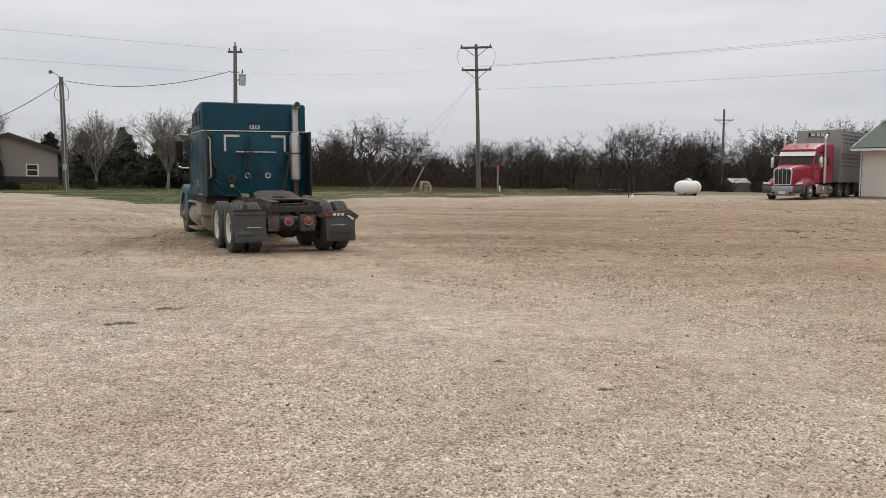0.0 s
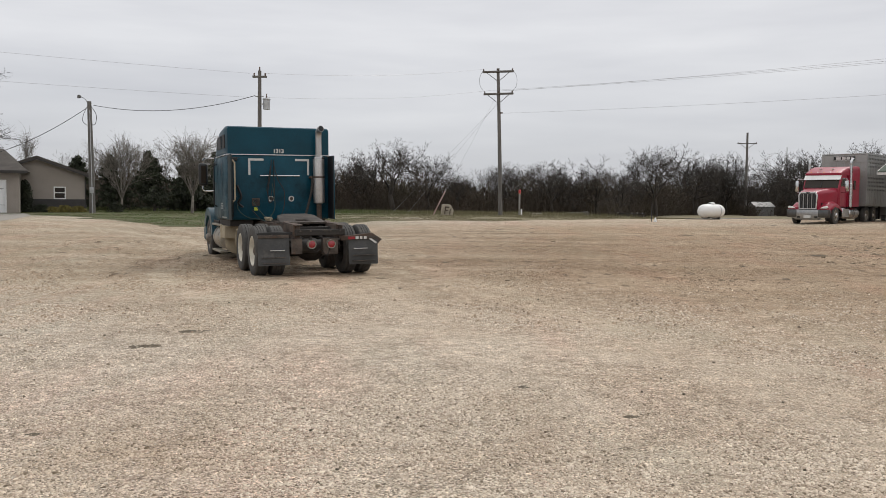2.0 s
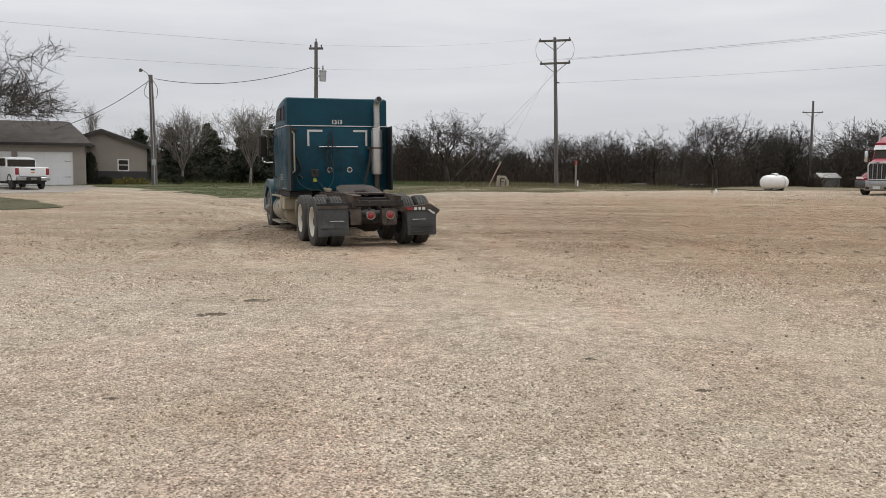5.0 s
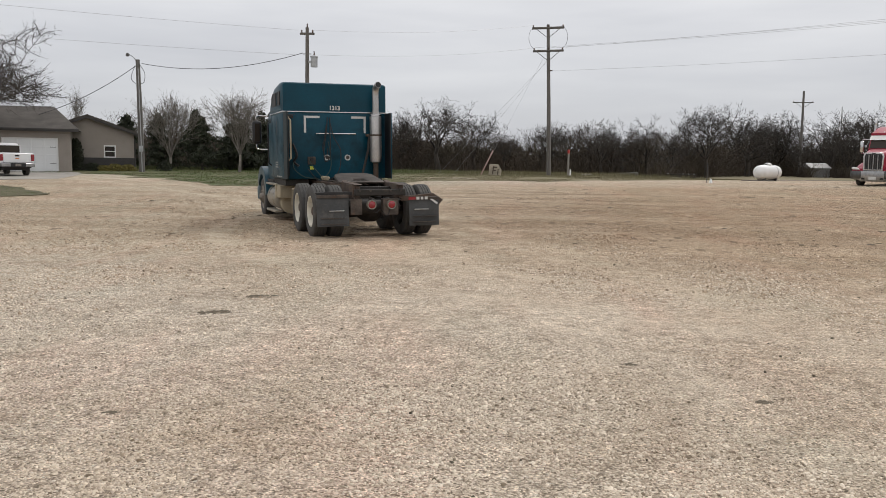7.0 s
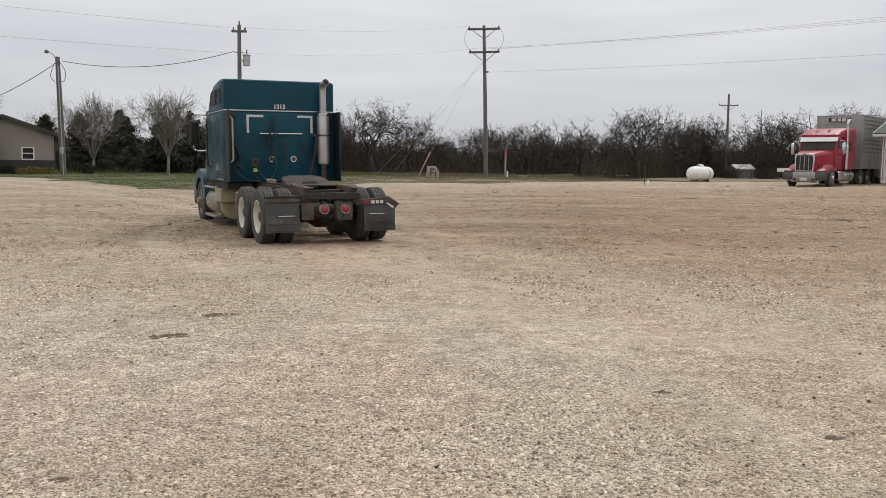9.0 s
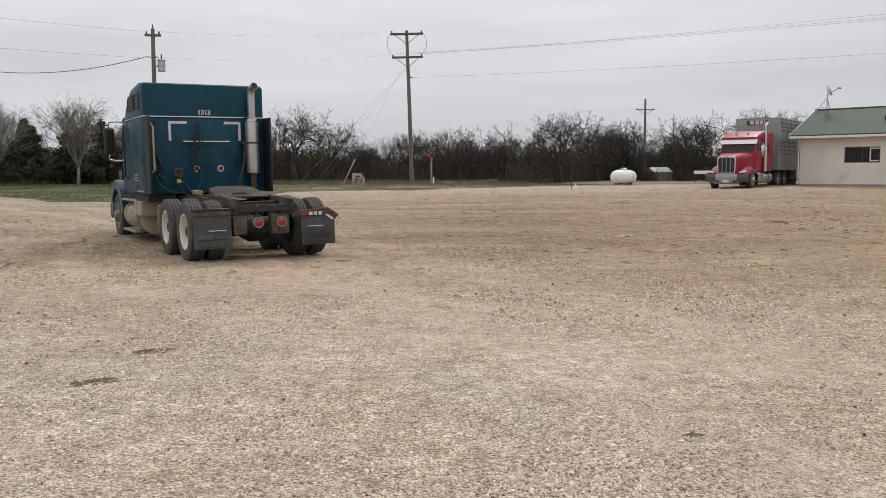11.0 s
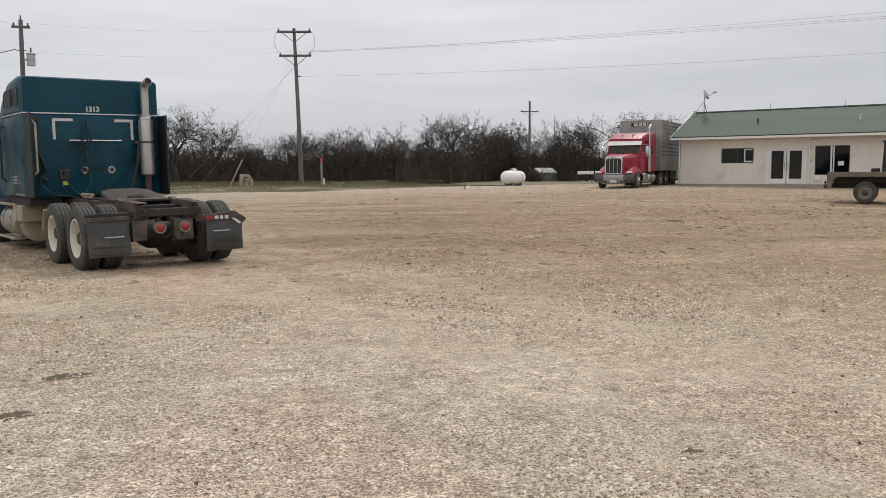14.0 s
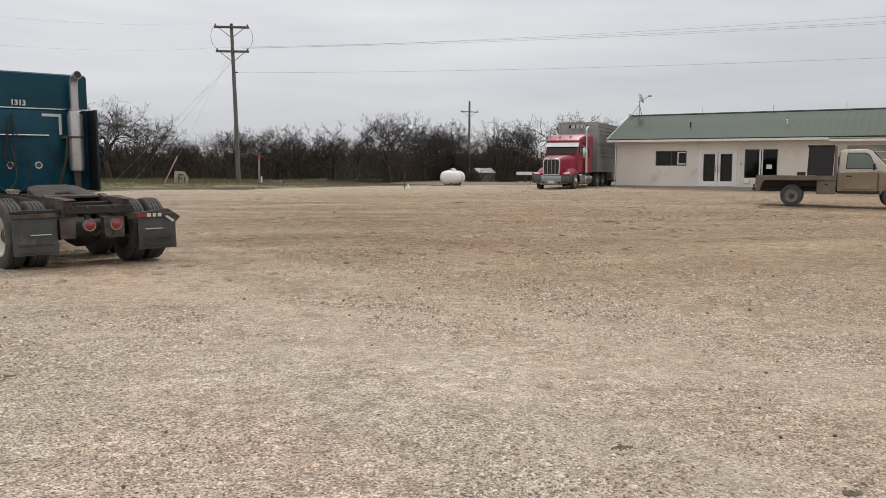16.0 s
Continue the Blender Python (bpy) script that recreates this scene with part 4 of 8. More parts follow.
# ornamental trees by the house, vase-shaped and bare
VASE = [grow(101, 5.7, 0.62, (0.17, 0.21), (7, 9), 4, 4, 0.42, 0.15), grow(102, 6.1, 0.72, (0.24, 0.28), (7, 9), 4, 4, 0.38, 0.17)]
tree(pose(-26.8, 59.5, 0.6), VASE[0], "bare vase-shaped young tree with pale upswept twigs", BARK_PALE, 0.010, "young trees by the house", 0, 31, None, (1, 0.45, 0.007))
tree(pose(-20.7, 57.2, 0.6, 0, 0, 60), VASE[1], "bare rounded young tree with pale branches", BARK_PALE, 0.010, "young trees by the house", 0, 32, None, (1, 0.45, 0.007))
slim = tree(pose(-40.9, 71.5, 0.6, 0, 0, 200), grow(103, 7.2, 0.4, (0.15, 0.25), (4, 6), 4, 3, 0.7, 0.12), "slim bare tree standing behind the house", BARK_PALE, 0.012, "", 0, 33, None, (1, 0.8, 0.01))
slim.scale = (0.8, 0.8, 1)
spread_limbs = grow(104, 14.5, 0.95, (0.11, 0.14), (9, 10), 6, 4, 0.10, 0.38, 0.42)
spread_limbs = spread_limbs[(spread_limbs[:, 8] <= 1) | (np.minimum(spread_limbs[:, 2], spread_limbs[:, 5]) > 5.2)]
big = tree(pose(-37.6, 45.4, 0.4, 0, 0, 20), spread_limbs, "large spreading bare tree overhanging the garage", BARK, 0.022, "", 0, 5, None, (3, 0.75, 0.013))
big.scale = (1.0, 1.0, 0.84)
for k, (x, y, h, w) in enumerate([(-31.5, 68, 4.6, 2.1), (-29.0, 69.5, 5.0, 2.3), (-27.0, 66, 4.2, 2.2), (-24.2, 67.5, 4.0, 2.2), (-22.0, 66, 4.6, 2.1), (-20.0, 68, 4.8, 2.4), (-25.6, 69, 3.9, 2.0), (-18.0, 66, 4.2, 2.3), (-33.8, 67, 4.4, 2.0), (-16.4, 68, 3.6, 1.9), (-23.0, 70, 4.0, 2.2)]):
    cedar(pose(x, y, lie(x, y), 0, 0, 40 * k), h, w, 200 + k, "dark green cedar with ragged drooping sprays")

# trees that stand out along the edge of the woods
def wood_edge(x):
    """How far off the woods begin: along the road, then drawing back towards the east."""
    return 81.0 + 37.0 * min(1.0, max(0.0, (x - 12.0) / 20.0))


def set_back(x, y):
    """A spot moved back with the edge of the woods, and how much further off it then lies."""
    k = 1.0
    for _ in range(30):
        k += 0.5 * ((wood_edge(x * k) + y - 81.0) / y - k)
    return x * k, y * k, k


def edge_tree(m, segs, seed):
    t = thing("tree", m, "bare crooked-limbed tree at the edge of the woods", "tree", "trees at the edge of the woods")
    v, f = limbs_mesh(segs[segs[:, 8] <= 1], 6, 0.05)
    link_mesh("trunk", skin("trunk", v, f), LIMB_DARK, t)
    high = segs[segs[:, 8] > 1]
    fine = high[high[:, 8] >= 4]
    va, ta = threads(fine, 0.013, seed)
    vb, tb = slivers(fine[fine[:, 8] >= 5], 2, 0.28, 0.009, seed)
    v, f, tri = joined(high[high[:, 8] < 4], 4, 0.028, np.concatenate([va, vb]), np.concatenate([ta, tb + len(va)]))
    link_mesh("crown", skin("crown", v, f, tri), LIMB_DARK, t)
    return t


EDGE = [grow(311 + k, 6.2, 0.9, (0.16, 0.28), (4, 5), 4, 5, 0.26, 0.33, 0.18 + 0.05 * (k % 2)) for k in range(5)]
EDGE_MADE = []
for k, (x, y, s) in enumerate([(16.4, 82, 1.08), (20.4, 83, 0.9), (23.4, 83, 0.95), (27.2, 81, 0.86), (-9.5, 83, 1.12), (-3.0, 84, 0.58), (1.5, 85, 0.76), (6.5, 83, 0.8), (11.0, 84, 0.9), (31.0, 86, 1.05), (36.0, 82, 1.1), (41.5, 85, 1.05), (-14.0, 87, 0.98), (-19.5, 86, 0.95), (-26, 86, 1.0), (48, 86, 1.0), (55, 90, 1.0), (62, 88, 1.0), (13.6, 86, 0.85), (-6.2, 87, 0.95)]):
    x, y, far_off = set_back(x, y)
    if k < 5:
        EDGE_MADE.append(edge_tree(pose(x, y, lie(x, y), 0, 0, 70 * k), EDGE[k], 500 + k))
    else:
        EDGE_MADE.append(copy_thing(EDGE_MADE[k % 5], pose(x, y, lie(x, y), 0, 0, 131 * k)))
    EDGE_MADE[-1].scale = (s * 1.12 * far_off, s * 1.12 * far_off, s * 1.08 * far_off)

for x, y, s, turn in ((34.2, 111.2, 0.75, 20), (39.6, 111.2, 0.9, 140), (32.6, 119.5, 1.15, 250), (42.6, 112.5, 1.35, 60), (29.4, 118.0, 1.3, 310)):
    EDGE_MADE.append(copy_thing(EDGE_MADE[int(turn) % 5], pose(x, y, lie(x, y), 0, 0, turn)))
    EDGE_MADE[-1].scale = (s, s, s)


# the woods behind: many bare trees and tangled brush
def skyline(x):
    """How tall the woods stand along the road."""
    return 1.0 + 0.16 * noise.noise((x * 0.10, 3.0, 1.0)) + 0.10 * noise.noise((x * 0.31, 8.0, 1.0)) + 0.10 * min(1, max(0, (-x - 4) / 8)) - 0.26 * math.exp(-((x + 3) / 3.5) ** 2)


def woods():
    rng = np.random.default_rng(77)
    kinds = [grow(420 + k, 6.0, 0.80, (0.12, 0.25), (4, 6), 4, 4, 0.34, 0.30, 0.10) for k in range(7)]
    chunks, ends = [], []
    for k in range(88):
        row = k % 3
        x = rng.uniform(-75, 110)
        y = wood_edge(x) + 4 + 8 * row + rng.uniform(-2, 6)
        s = rng.uniform(0.72, 0.98) * (1 + 0.06 * row) * skyline(x) * wood_edge(x) / 79
        a = rng.uniform(0, 6.28)
        segs = kinds[rng.integers(7)].copy()
        c, sn = math.cos(a), math.sin(a)
        wide = s * rng.uniform(0.95, 1.3)
        for o in (0, 3):
            px, py = segs[:, o].copy(), segs[:, o + 1].copy()
            segs[:, o], segs[:, o + 1] = (px * c - py * sn) * wide + x, (px * sn + py * c) * wide + y
            segs[:, o + 2] = segs[:, o + 2] * s + lie(x, y)
        chunks.append(segs)
        ends.append(segs[segs[:, 8] >= 4])
    every = np.concatenate(chunks)
    fine = every[every[:, 8] >= 3]
    va, ta = threads(fine, 0.014, 76)
    vb, tb = slivers(np.concatenate(ends), 3, 0.34, 0.009, 78, 0.2)
    v, f, tri = joined(every[every[:, 8] < 3], 3, 0.013, np.concatenate([va, vb]), np.concatenate([ta, tb + len(va)]))
    ob = link_mesh("woods", skin("woods", v, f, tri), BRUSH)
    tagged(ob, "dense brown leafless woods beyond the road", "woods", kind="stuff")


def thicket(name, n, near, deep, tall, thick, each, reach, seed, label):
    """Tangled undergrowth: leaning stems with sprays of twigs, in humps of uneven height."""
    rng = np.random.default_rng(seed)
    x = rng.uniform(-78, 118, n)
    edge = np.array([wood_edge(a) for a in x])
    y = edge + near + rng.gamma(2.0, deep, n)
    hump = np.array([skyline(a) * (1 + 0.4 * noise.noise((a * 0.16, b * 0.12, 5.0)) + 0.22 * noise.noise((a * 0.5, b * 0.4, 9.0))) for a, b in zip(x, y)])
    h = rng.uniform(*tall, n) * hump * edge / 79
    p = np.stack([x, y, rise(y, x) - 0.1], -1)
    d = np.c_[rng.normal(0, 0.48, (n, 2)), np.ones(n)]
    segs = []
    for k in range(2):
        q = p + d * (h * 0.4)[:, None]
        segs.append(np.c_[p, q, np.full(n, thick * (1.4 - 0.5 * k)), np.full(n, thick * (0.9 - 0.5 * k)), np.full(n, 3)])
        p, d = q, d + np.c_[rng.normal(0, 0.5, (n, 2)), rng.normal(-0.1, 0.2, n)]
    v2, t2 = slivers(np.concatenate(segs), each, reach, thick * 1.6, seed, 0.1)
    v, f, tri = joined(np.concatenate(segs), 3, thick * 0.4, v2, t2)
    ob = link_mesh(name, skin(name, v, f, tri), BRUSH)
    tagged(ob, label, "brush", kind="stuff")


woods()


def clump(x, y, w, count, tall, seed):
    """A low tangle of bare stems by itself."""
    rng = np.random.default_rng(seed)
    p = np.c_[rng.normal(0, w, count), rng.normal(0, 0.6, count), np.zeros(count)]
    q = p + np.c_[rng.normal(0, 0.35, (count, 2)), rng.uniform(0.4, 1.0, count)] * tall
    segs = np.c_[p, q, np.full(count, 0.02), np.full(count, 0.008), np.full(count, 3)]
    v2, t2 = slivers(segs, 9, 0.5, 0.014, seed, 0.1)
    v, f, tri = joined(segs, 3, 0.01, v2, t2)
    ob = link_mesh("brush_clump", skin("brush_clump", v, f, tri), BRUSH)
    ob.matrix_basis = pose(x, y, lie(x, y) - 0.03)
    tagged(ob, "low tangle of bare brown stems beside the shed", "brush", "clumps beside the shed")


clump(34.2, 110.6, 0.5, 220, 1.7, 91)
clump(38.7, 110.2, 0.7, 260, 1.5, 92)
thicket("undergrowth", 12500, 0, 4.0, (1.0, 3.9), 0.011, 11, 0.42, 78, "tangled brown undergrowth along the road")
thicket("undergrowth", 12000, 7, 4.5, (2.6, 4.2), 0.065, 7, 0.6, 79, "dark dense thicket deep in the woods")

# ---- poles and wires ----
def crossarm(parent, y, z, width, braces=True, pins=3, turn=0.0):
    arm = part("crossarm", box(-width / 2, width / 2, y - 0.06, y + 0.06, z - 0.06, z + 0.06, 0.012), POLE_WOOD, parent)
    if braces:
        for s in (-1, 1):
            part("brace", rod((0, y, z - 0.75), (s * width * 0.36, y, z - 0.05), 0.025, n=6), POLE_WOOD, arm)
    for k in range(pins):
        x = -width / 2 + 0.1 + (width - 0.2) * k / max(1, pins - 1)
        part("insulator", lathe([(0.06, 0.02), (0.10, 0.06), (0.14, 0.035), (0.18, 0.055), (0.22, 0.02), (0.225, 0.001)], (x, y, z), "z", 10), PORCELAIN, arm)
    return arm


def utility_pole(m, height, label, r=0.15):
    p = thing("utility_pole", m, label, "utility pole", "poles along the road")
    part("pole", tube([(0, 0, -0.4), (0.02, 0, height * 0.5), (0, 0, height)], [r, r * 0.85, r * 0.66], 12), POLE_WOOD, p)
    return p


PB, PA, PF, PL = (1.05, 66.0), (-13.5, 48.5), (35.0, 115.0), (-26.3, 54.0)
H_B, H_A, H_F, H_L = 11.55, 8.72, 11.3, 7.42
pb = utility_pole(pose(PB[0], PB[1], 0.58, 0.0, -1.7, 0), H_B, "tall weathered wooden pole with two crossarms and guy wires", 0.17)
crossarm(pb, 0.14, H_B - 0.25, 2.45)
crossarm(pb, -0.14, H_B - 0.25, 2.45, False, 3)
crossarm(pb, 0.14, H_B - 1.98, 2.35)
crossarm(pb, -0.14, H_B - 1.98, 2.35, False, 3)
for s in (-1, 1):
    part("jumper", tube(bend([(s * 1.15, 0, H_B - 0.1), (s * 1.46, 0, H_B - 0.7), (s * 1.4, 0, H_B - 1.4), (s * 1.05, 0, H_B - 1.86)]), 0.012, 5), WIRE, pb)
part("neutral_bracket", box(0.1, 0.32, -0.05, 0.05, H_B - 3.53, H_B - 3.43, 0.01), PORCELAIN, pb)
pa = utility_pole(pose(PA[0], PA[1], rise(PA[1]) - 0.05, 0, 0.5, 0), H_A, "weathered wooden pole carrying a grey transformer")
crossarm(pa, 0.0, H_A - 0.35, 0.85, False, 2)
part("pin", lathe([(0, 0.02), (0.05, 0.05), (0.12, 0.03), (0.2, 0.045), (0.24, 0.001)], (0, 0, H_A), "z", 8), PORCELAIN, pa)
can = part("transformer", lathe([(0, 0.001), (0, 0.2), (0.55, 0.2), (0.56, 0.23), (0.61, 0.23), (0.66, 0.12), (0.68, 0.001)], (0.42, 0, H_A - 2.25), "z", 18), GALV, pa, "grey cylindrical transformer")
part("bushing", lathe([(0, 0.03), (0.08, 0.05), (0.16, 0.03), (0.24, 0.045), (0.26, 0.001)], (0.42, 0, H_A - 1.6), "z", 8), PORCELAIN, can)
part("bracket", box(0.1, 0.3, -0.08, 0.08, H_A - 2.0, H_A - 1.9), GALV, can)
part("rack", rod((-0.25, 0, H_A - 1.5), (0.25, 0, H_A - 1.5), 0.03), GALV, pa)
pf = utility_pole(pose(PF[0], PF[1], lie(*PF)), H_F, "distant wooden pole with one crossarm beyond the road", 0.2)
crossarm(pf, 0.0, H_F - 1.47, 2.6, True, 3)
pl = utility_pole(pose(PL[0], PL[1], rise(PL[1]), 0, -1.0, 0), H_L, "pale wooden yard pole with a lamp arm", 0.2)
arm = part("lamp_arm", tube(bend([(-0.05, 0, H_L - 0.25), (-0.2, -0.08, H_L + 0.12), (-0.48, -0.15, H_L + 0.3)]), 0.03, 8), GALV, pl)
part("lamp_head", prism([(-0.70, H_L + 0.2), (-0.5, H_L + 0.2), (-0.44, H_L + 0.34), (-0.58, H_L + 0.44), (-0.70, H_L + 0.36)], -0.25, -0.11, "y", 0.03), STEEL_GREY, pl, "dark yard lamp head")
part("meter_box", box(-0.02, 0.2, -0.3, -0.12, 1.35, 1.75, 0.02), GALV, pl, "grey meter box")
part("conduit", rod((0.1, -0.18, 0.0), (0.1, -0.18, H_L - 0.6), 0.03), GALV, pl)


def span(a, b, sag, r, mat, label, name="power_line"):
    a, b = Vector(a), Vector(b)
    pts = []
    for k in range(19):
        t = k / 18
        p = a.lerp(b, t)
        p.z -= 4 * sag * t * (1 - t)
        pts.append(p - a)
    ob = part(name, tube(pts, r, 4), mat, smooth=0)
    ob.matrix_basis = Matrix.Translation(a)
    return tagged(ob, label, "cable", "overhead lines")


TILT = -0.0297 * H_B  # how far the tall pole's head leans
ztop_b, ztop_a, ztop_l = 0.58 + H_B, rise(PA[1]) + H_A, rise(PL[1]) + H_L
for x, z, end in ((-0.9, -1.74, 9.0), (0.25, -1.74, 9.02), (0.9, -1.74, 9.6), (0.3, -3.5, 7.35)):
    span((PB[0] + TILT + x, PB[1], ztop_b + z), (42.0 + x, 27.5, end), 0.35, 0.006, WIRE_THIN, "thin overhead power line running off past the office")
for z in (-0.05, -1.76):
    span((PB[0] + TILT - 1.05, PB[1], ztop_b + z), (PA[0] + 0.4, PA[1], ztop_a + (-0.2 if z > -1 else -1.6)), 0.3, 0.0055, WIRE_THIN, "thin overhead line between two poles")
    span((PA[0] - 0.5, PA[1], ztop_a + (-0.2 if z > -1 else -1.6)), (-42, 22.5, 8.5 if z > -1 else 7.1), 0.25, 0.0055, WIRE_THIN, "thin overhead line running off over the lot")
span((PA[0] - 0.2, PA[1], ztop_a - 1.5), (PL[0] + 0.15, PL[1], ztop_l - 0.25), 0.6, 0.018, WIRE, "thick dark service cable between two poles")
span((PL[0] - 0.1, PL[1], ztop_l - 0.3), (-33.0, 53.2, 4.3), 0.35, 0.02, WIRE, "thick dark service cable to the garage")
part("drip_loop", tube(bend([(0.15, -0.1, H_L - 0.3), (0.5, -0.1, H_L - 0.9), (0.42, -0.1, H_L - 1.5), (0.15, -0.12, H_L - 1.55)]), 0.018, 5), WIRE, pl)
part("drip_loop", tube(bend([(-0.15, -0.1, H_L - 0.4), (-0.45, -0.1, H_L - 1.2), (-0.12, -0.12, H_L - 1.6)]), 0.018, 5), WIRE, pl)
for x, y, z in ((-4.0, 61.5, -1.8), (-6.1, 62.4, -2.6), (-7.3, 62.6, -2.7)):
    span((PB[0] + TILT * 0.8, PB[1], ztop_b + z), (x, y, 0.6), 0.02, 0.006, WIRE_THIN, "thin steel guy wire from the pole to the ground", "guy_wire")
guard = part("guy_guard", rod((-4.0, 61.5, 0.6), (-3.16, 62.27, 2.42), 0.045), material("sun_bleached_guard", (0.42, 0.27, 0.24), 0.7, scale=3, spread=0.3), smooth=40)
tagged(guard, "faded pinkish plastic guard on a guy wire", "guy guard")

# ---- small things along the verge ----
def marker_post(m):
    p = thing("marker_post", m, "grey marker post with a red top beside a small pipe", "marker post")
    part("post", box(-0.06, 0.06, -0.04, 0.04, -0.1, 1.55, 0.01), material("grey_post", (0.33, 0.31, 0.28), 0.8, scale=4), p)
    part("cap", lathe([(1.5, 0.001), (1.5, 0.075), (1.72, 0.08), (1.75, 0.05), (1.76, 0.001)], (0, 0, 0), "z", 12), RED_PAINT, p, "red plastic cap")
    part("stub_pipe", lathe([(-0.05, 0.05), (0.42, 0.05), (0.43, 0.001)], (0.14, 0.0, 0), "z", 10), TANK_WHITE, p)
    return p


marker_post(pose(2.55, 66.0, 0.6)).scale = (1.15, 1.15, 1.15)


def junction_stone(m):
    """The leaning pale stone block with dark letter-like bars on its face."""
    s = thing("marker_stone", m, "leaning pale stone marker with dark letter-like bars on its face", "stone marker")
    pale = material("pale_stone", (0.40, 0.35, 0.27), 0.9, scale=4, spread=0.4, bump=0.6)
    part("block", prism([(-0.42, -0.1), (0.5, -0.1), (0.52, 0.55), (0.2, 0.95), (-0.45, 0.9)], -0.16, 0.16, "y", 0.05, 2), pale, s)
    dark = material("dark_stone_bars", (0.10, 0.08, 0.06), 0.9, scale=8)
    for x0, x1, z0, z1 in ((-0.2, -0.12, 0.15, 0.75), (-0.2, 0.15, 0.66, 0.75), (-0.2, 0.1, 0.42, 0.5), (0.2, 0.27, 0.15, 0.6)):
        part("mark", box(x0, x1, -0.166, -0.15, z0, z1), dark, s)
    return s


junction_stone(pose(-2.95, 60.0, 0.56, 0, 6, 10)).scale = (0.92, 0.92, 0.92)


STEEL_DARK = material("dark_steel", (0.06, 0.058, 0.055), 0.7, scale=4)


def propane_tank(m):
    t = thing("propane_tank", m, "white horizontal propane tank on two dark steel feet", "propane tank")
    prof = [(-1.55, 0.001), (-1.53, 0.18), (-1.42, 0.36), (-1.22, 0.48), (-1.0, 0.52), (1.0, 0.52), (1.22, 0.48), (1.42, 0.36), (1.53, 0.18), (1.55, 0.001)]
    part("shell", lathe(prof, (0, 0, 0.66), "x", 32), TANK_WHITE, t)
    part("dome", lathe([(1.13, 0.26), (1.26, 0.26), (1.33, 0.2), (1.35, 0.001)], (0, 0, 0), "z", 18), TANK_WHITE, t)
    part("dome_hinge", box(-0.32, -0.15, -0.08, 0.08, 1.22, 1.30, 0.01), WIRE, t)
    for s in (-0.8, 0.8):
        part("foot", box(s - 0.1, s + 0.1, -0.30, 0.30, -0.02, 0.26, 0.02), STEEL_DARK, t)
    part("hoop", lathe([(-0.05, 0.525), (0.05, 0.525)], (0.62, 0, 0.66), "x", 32), GALV, t)
    return t


propane_tank(pose(17.0, 64.0, lie(17.0, 64.0) - 0.02, 0, 0, 47)).scale = (1.0, 1.0, 1.0)
tagged(part("plank", box(-1.1, 1.1, -0.12, 0.12, 0, 0.07, 0.01), POLE_WOOD, at=pose(15.4, 60.6, rise(60.6, 15.4), 0, 0, 4)), "weathered plank lying on the gravel", "plank")


def valve_sign(m):
    s = thing("valve_post", m, "thin dark rod beside a small white cone on the gravel", "valve post")
    part("rod", rod((0, 0, -0.05), (0.02, 0, 1.05), 0.022), WIRE, s)
    part("cone", lathe([(-0.02, 0.10), (0.04, 0.09), (0.22, 0.035), (0.24, 0.001)], (0.2, -0.05, 0), "z", 14), TANK_WHITE, s)
    return s


valve_sign(pose(10.0, 51.0, rise(51.0, 10.0))).scale = (1.1, 1.1, 1.1)
stake = part("stake", box(-0.07, 0.07, -0.05, 0.05, -0.2, 1.1, 0.015), POLE_WOOD, at=pose(-16.0, 50.5, rise(50.5)))
tagged(stake, "short weathered wooden stake in the grass", "stake")


# ---- the white office building with a green roof ----
WALL_WHITE = material("white_stucco", (0.74, 0.70, 0.635), 0.85, scale=0.5, fine=14, spread=0.12, bump=0.3, stretch=(1, 1, 0.4), dirt=(0.50, 0.46, 0.40), dirt_amount=0.35)
TRIM_WHITE = material("white_trim", (0.78, 0.77, 0.75), 0.55, scale=1.5, spread=0.08, bump=0.05)
ROOF_GREEN = material("green_metal_roof", (0.044, 0.072, 0.047), 0.75, 0.0, scale=0.7, fine=9, spread=0.2, bump=0.05, dirt=(0.075, 0.10, 0.075), dirt_amount=0.25)
RIDGE_DARK = material("dark_ridge_cap", (0.016, 0.022, 0.018), 0.9, 0.0, scale=1, spread=0.15, bump=0)
GLASS_DARK = bpy.data.materials.new("dark_window_glass")
GLASS_DARK.use_nodes = True
_b = GLASS_DARK.node_tree.nodes["Principled BSDF"]
_b.inputs["Base Color"].default_value = (0.034, 0.027, 0.021, 1)
_b.inputs["Roughness"].default_value = 0.06
_b.inputs["Specular IOR Level"].default_value = 0.22
PANE_GLASS = bpy.data.materials.new("tinted_window_glass")
PANE_GLASS.use_nodes = True
_b = PANE_GLASS.node_tree.nodes["Principled BSDF"]
_b.inputs["Base Color"].default_value = (0.50, 0.47, 0.43, 1)
_b.inputs["Roughness"].default_value = 0.02
_b.inputs["Transmission Weight"].default_value = 1.0
_b.inputs["IOR"].default_value = 1.35
FRAME_DARK = material("dark_frame", (0.05, 0.045, 0.04), 0.5, spread=0.1, bump=0)
SIDING_DARK = material("dark_wainscot_and_room_back", (0.062, 0.057, 0.055), 0.8, scale=3, spread=0.25, bump=0.3)

C0, RZ, FLOOR = (23.7, 50.4), -47.15, 0.76
office = thing("office_building", pose(C0[0], C0[1], FLOOR, 0, 0, RZ), "long low white office building with a green metal roof", "building")
LEN, DEEP, EAVE = 24.0, 7.2, 2.78
openings = [(2.5, 4.4, 1.22, 2.12), (5.2, 7.28, 0.0, 2.1), (7.78, 9.6, 0.52, 2.18), (13.2, 16.2, 0.0, 2.35)]


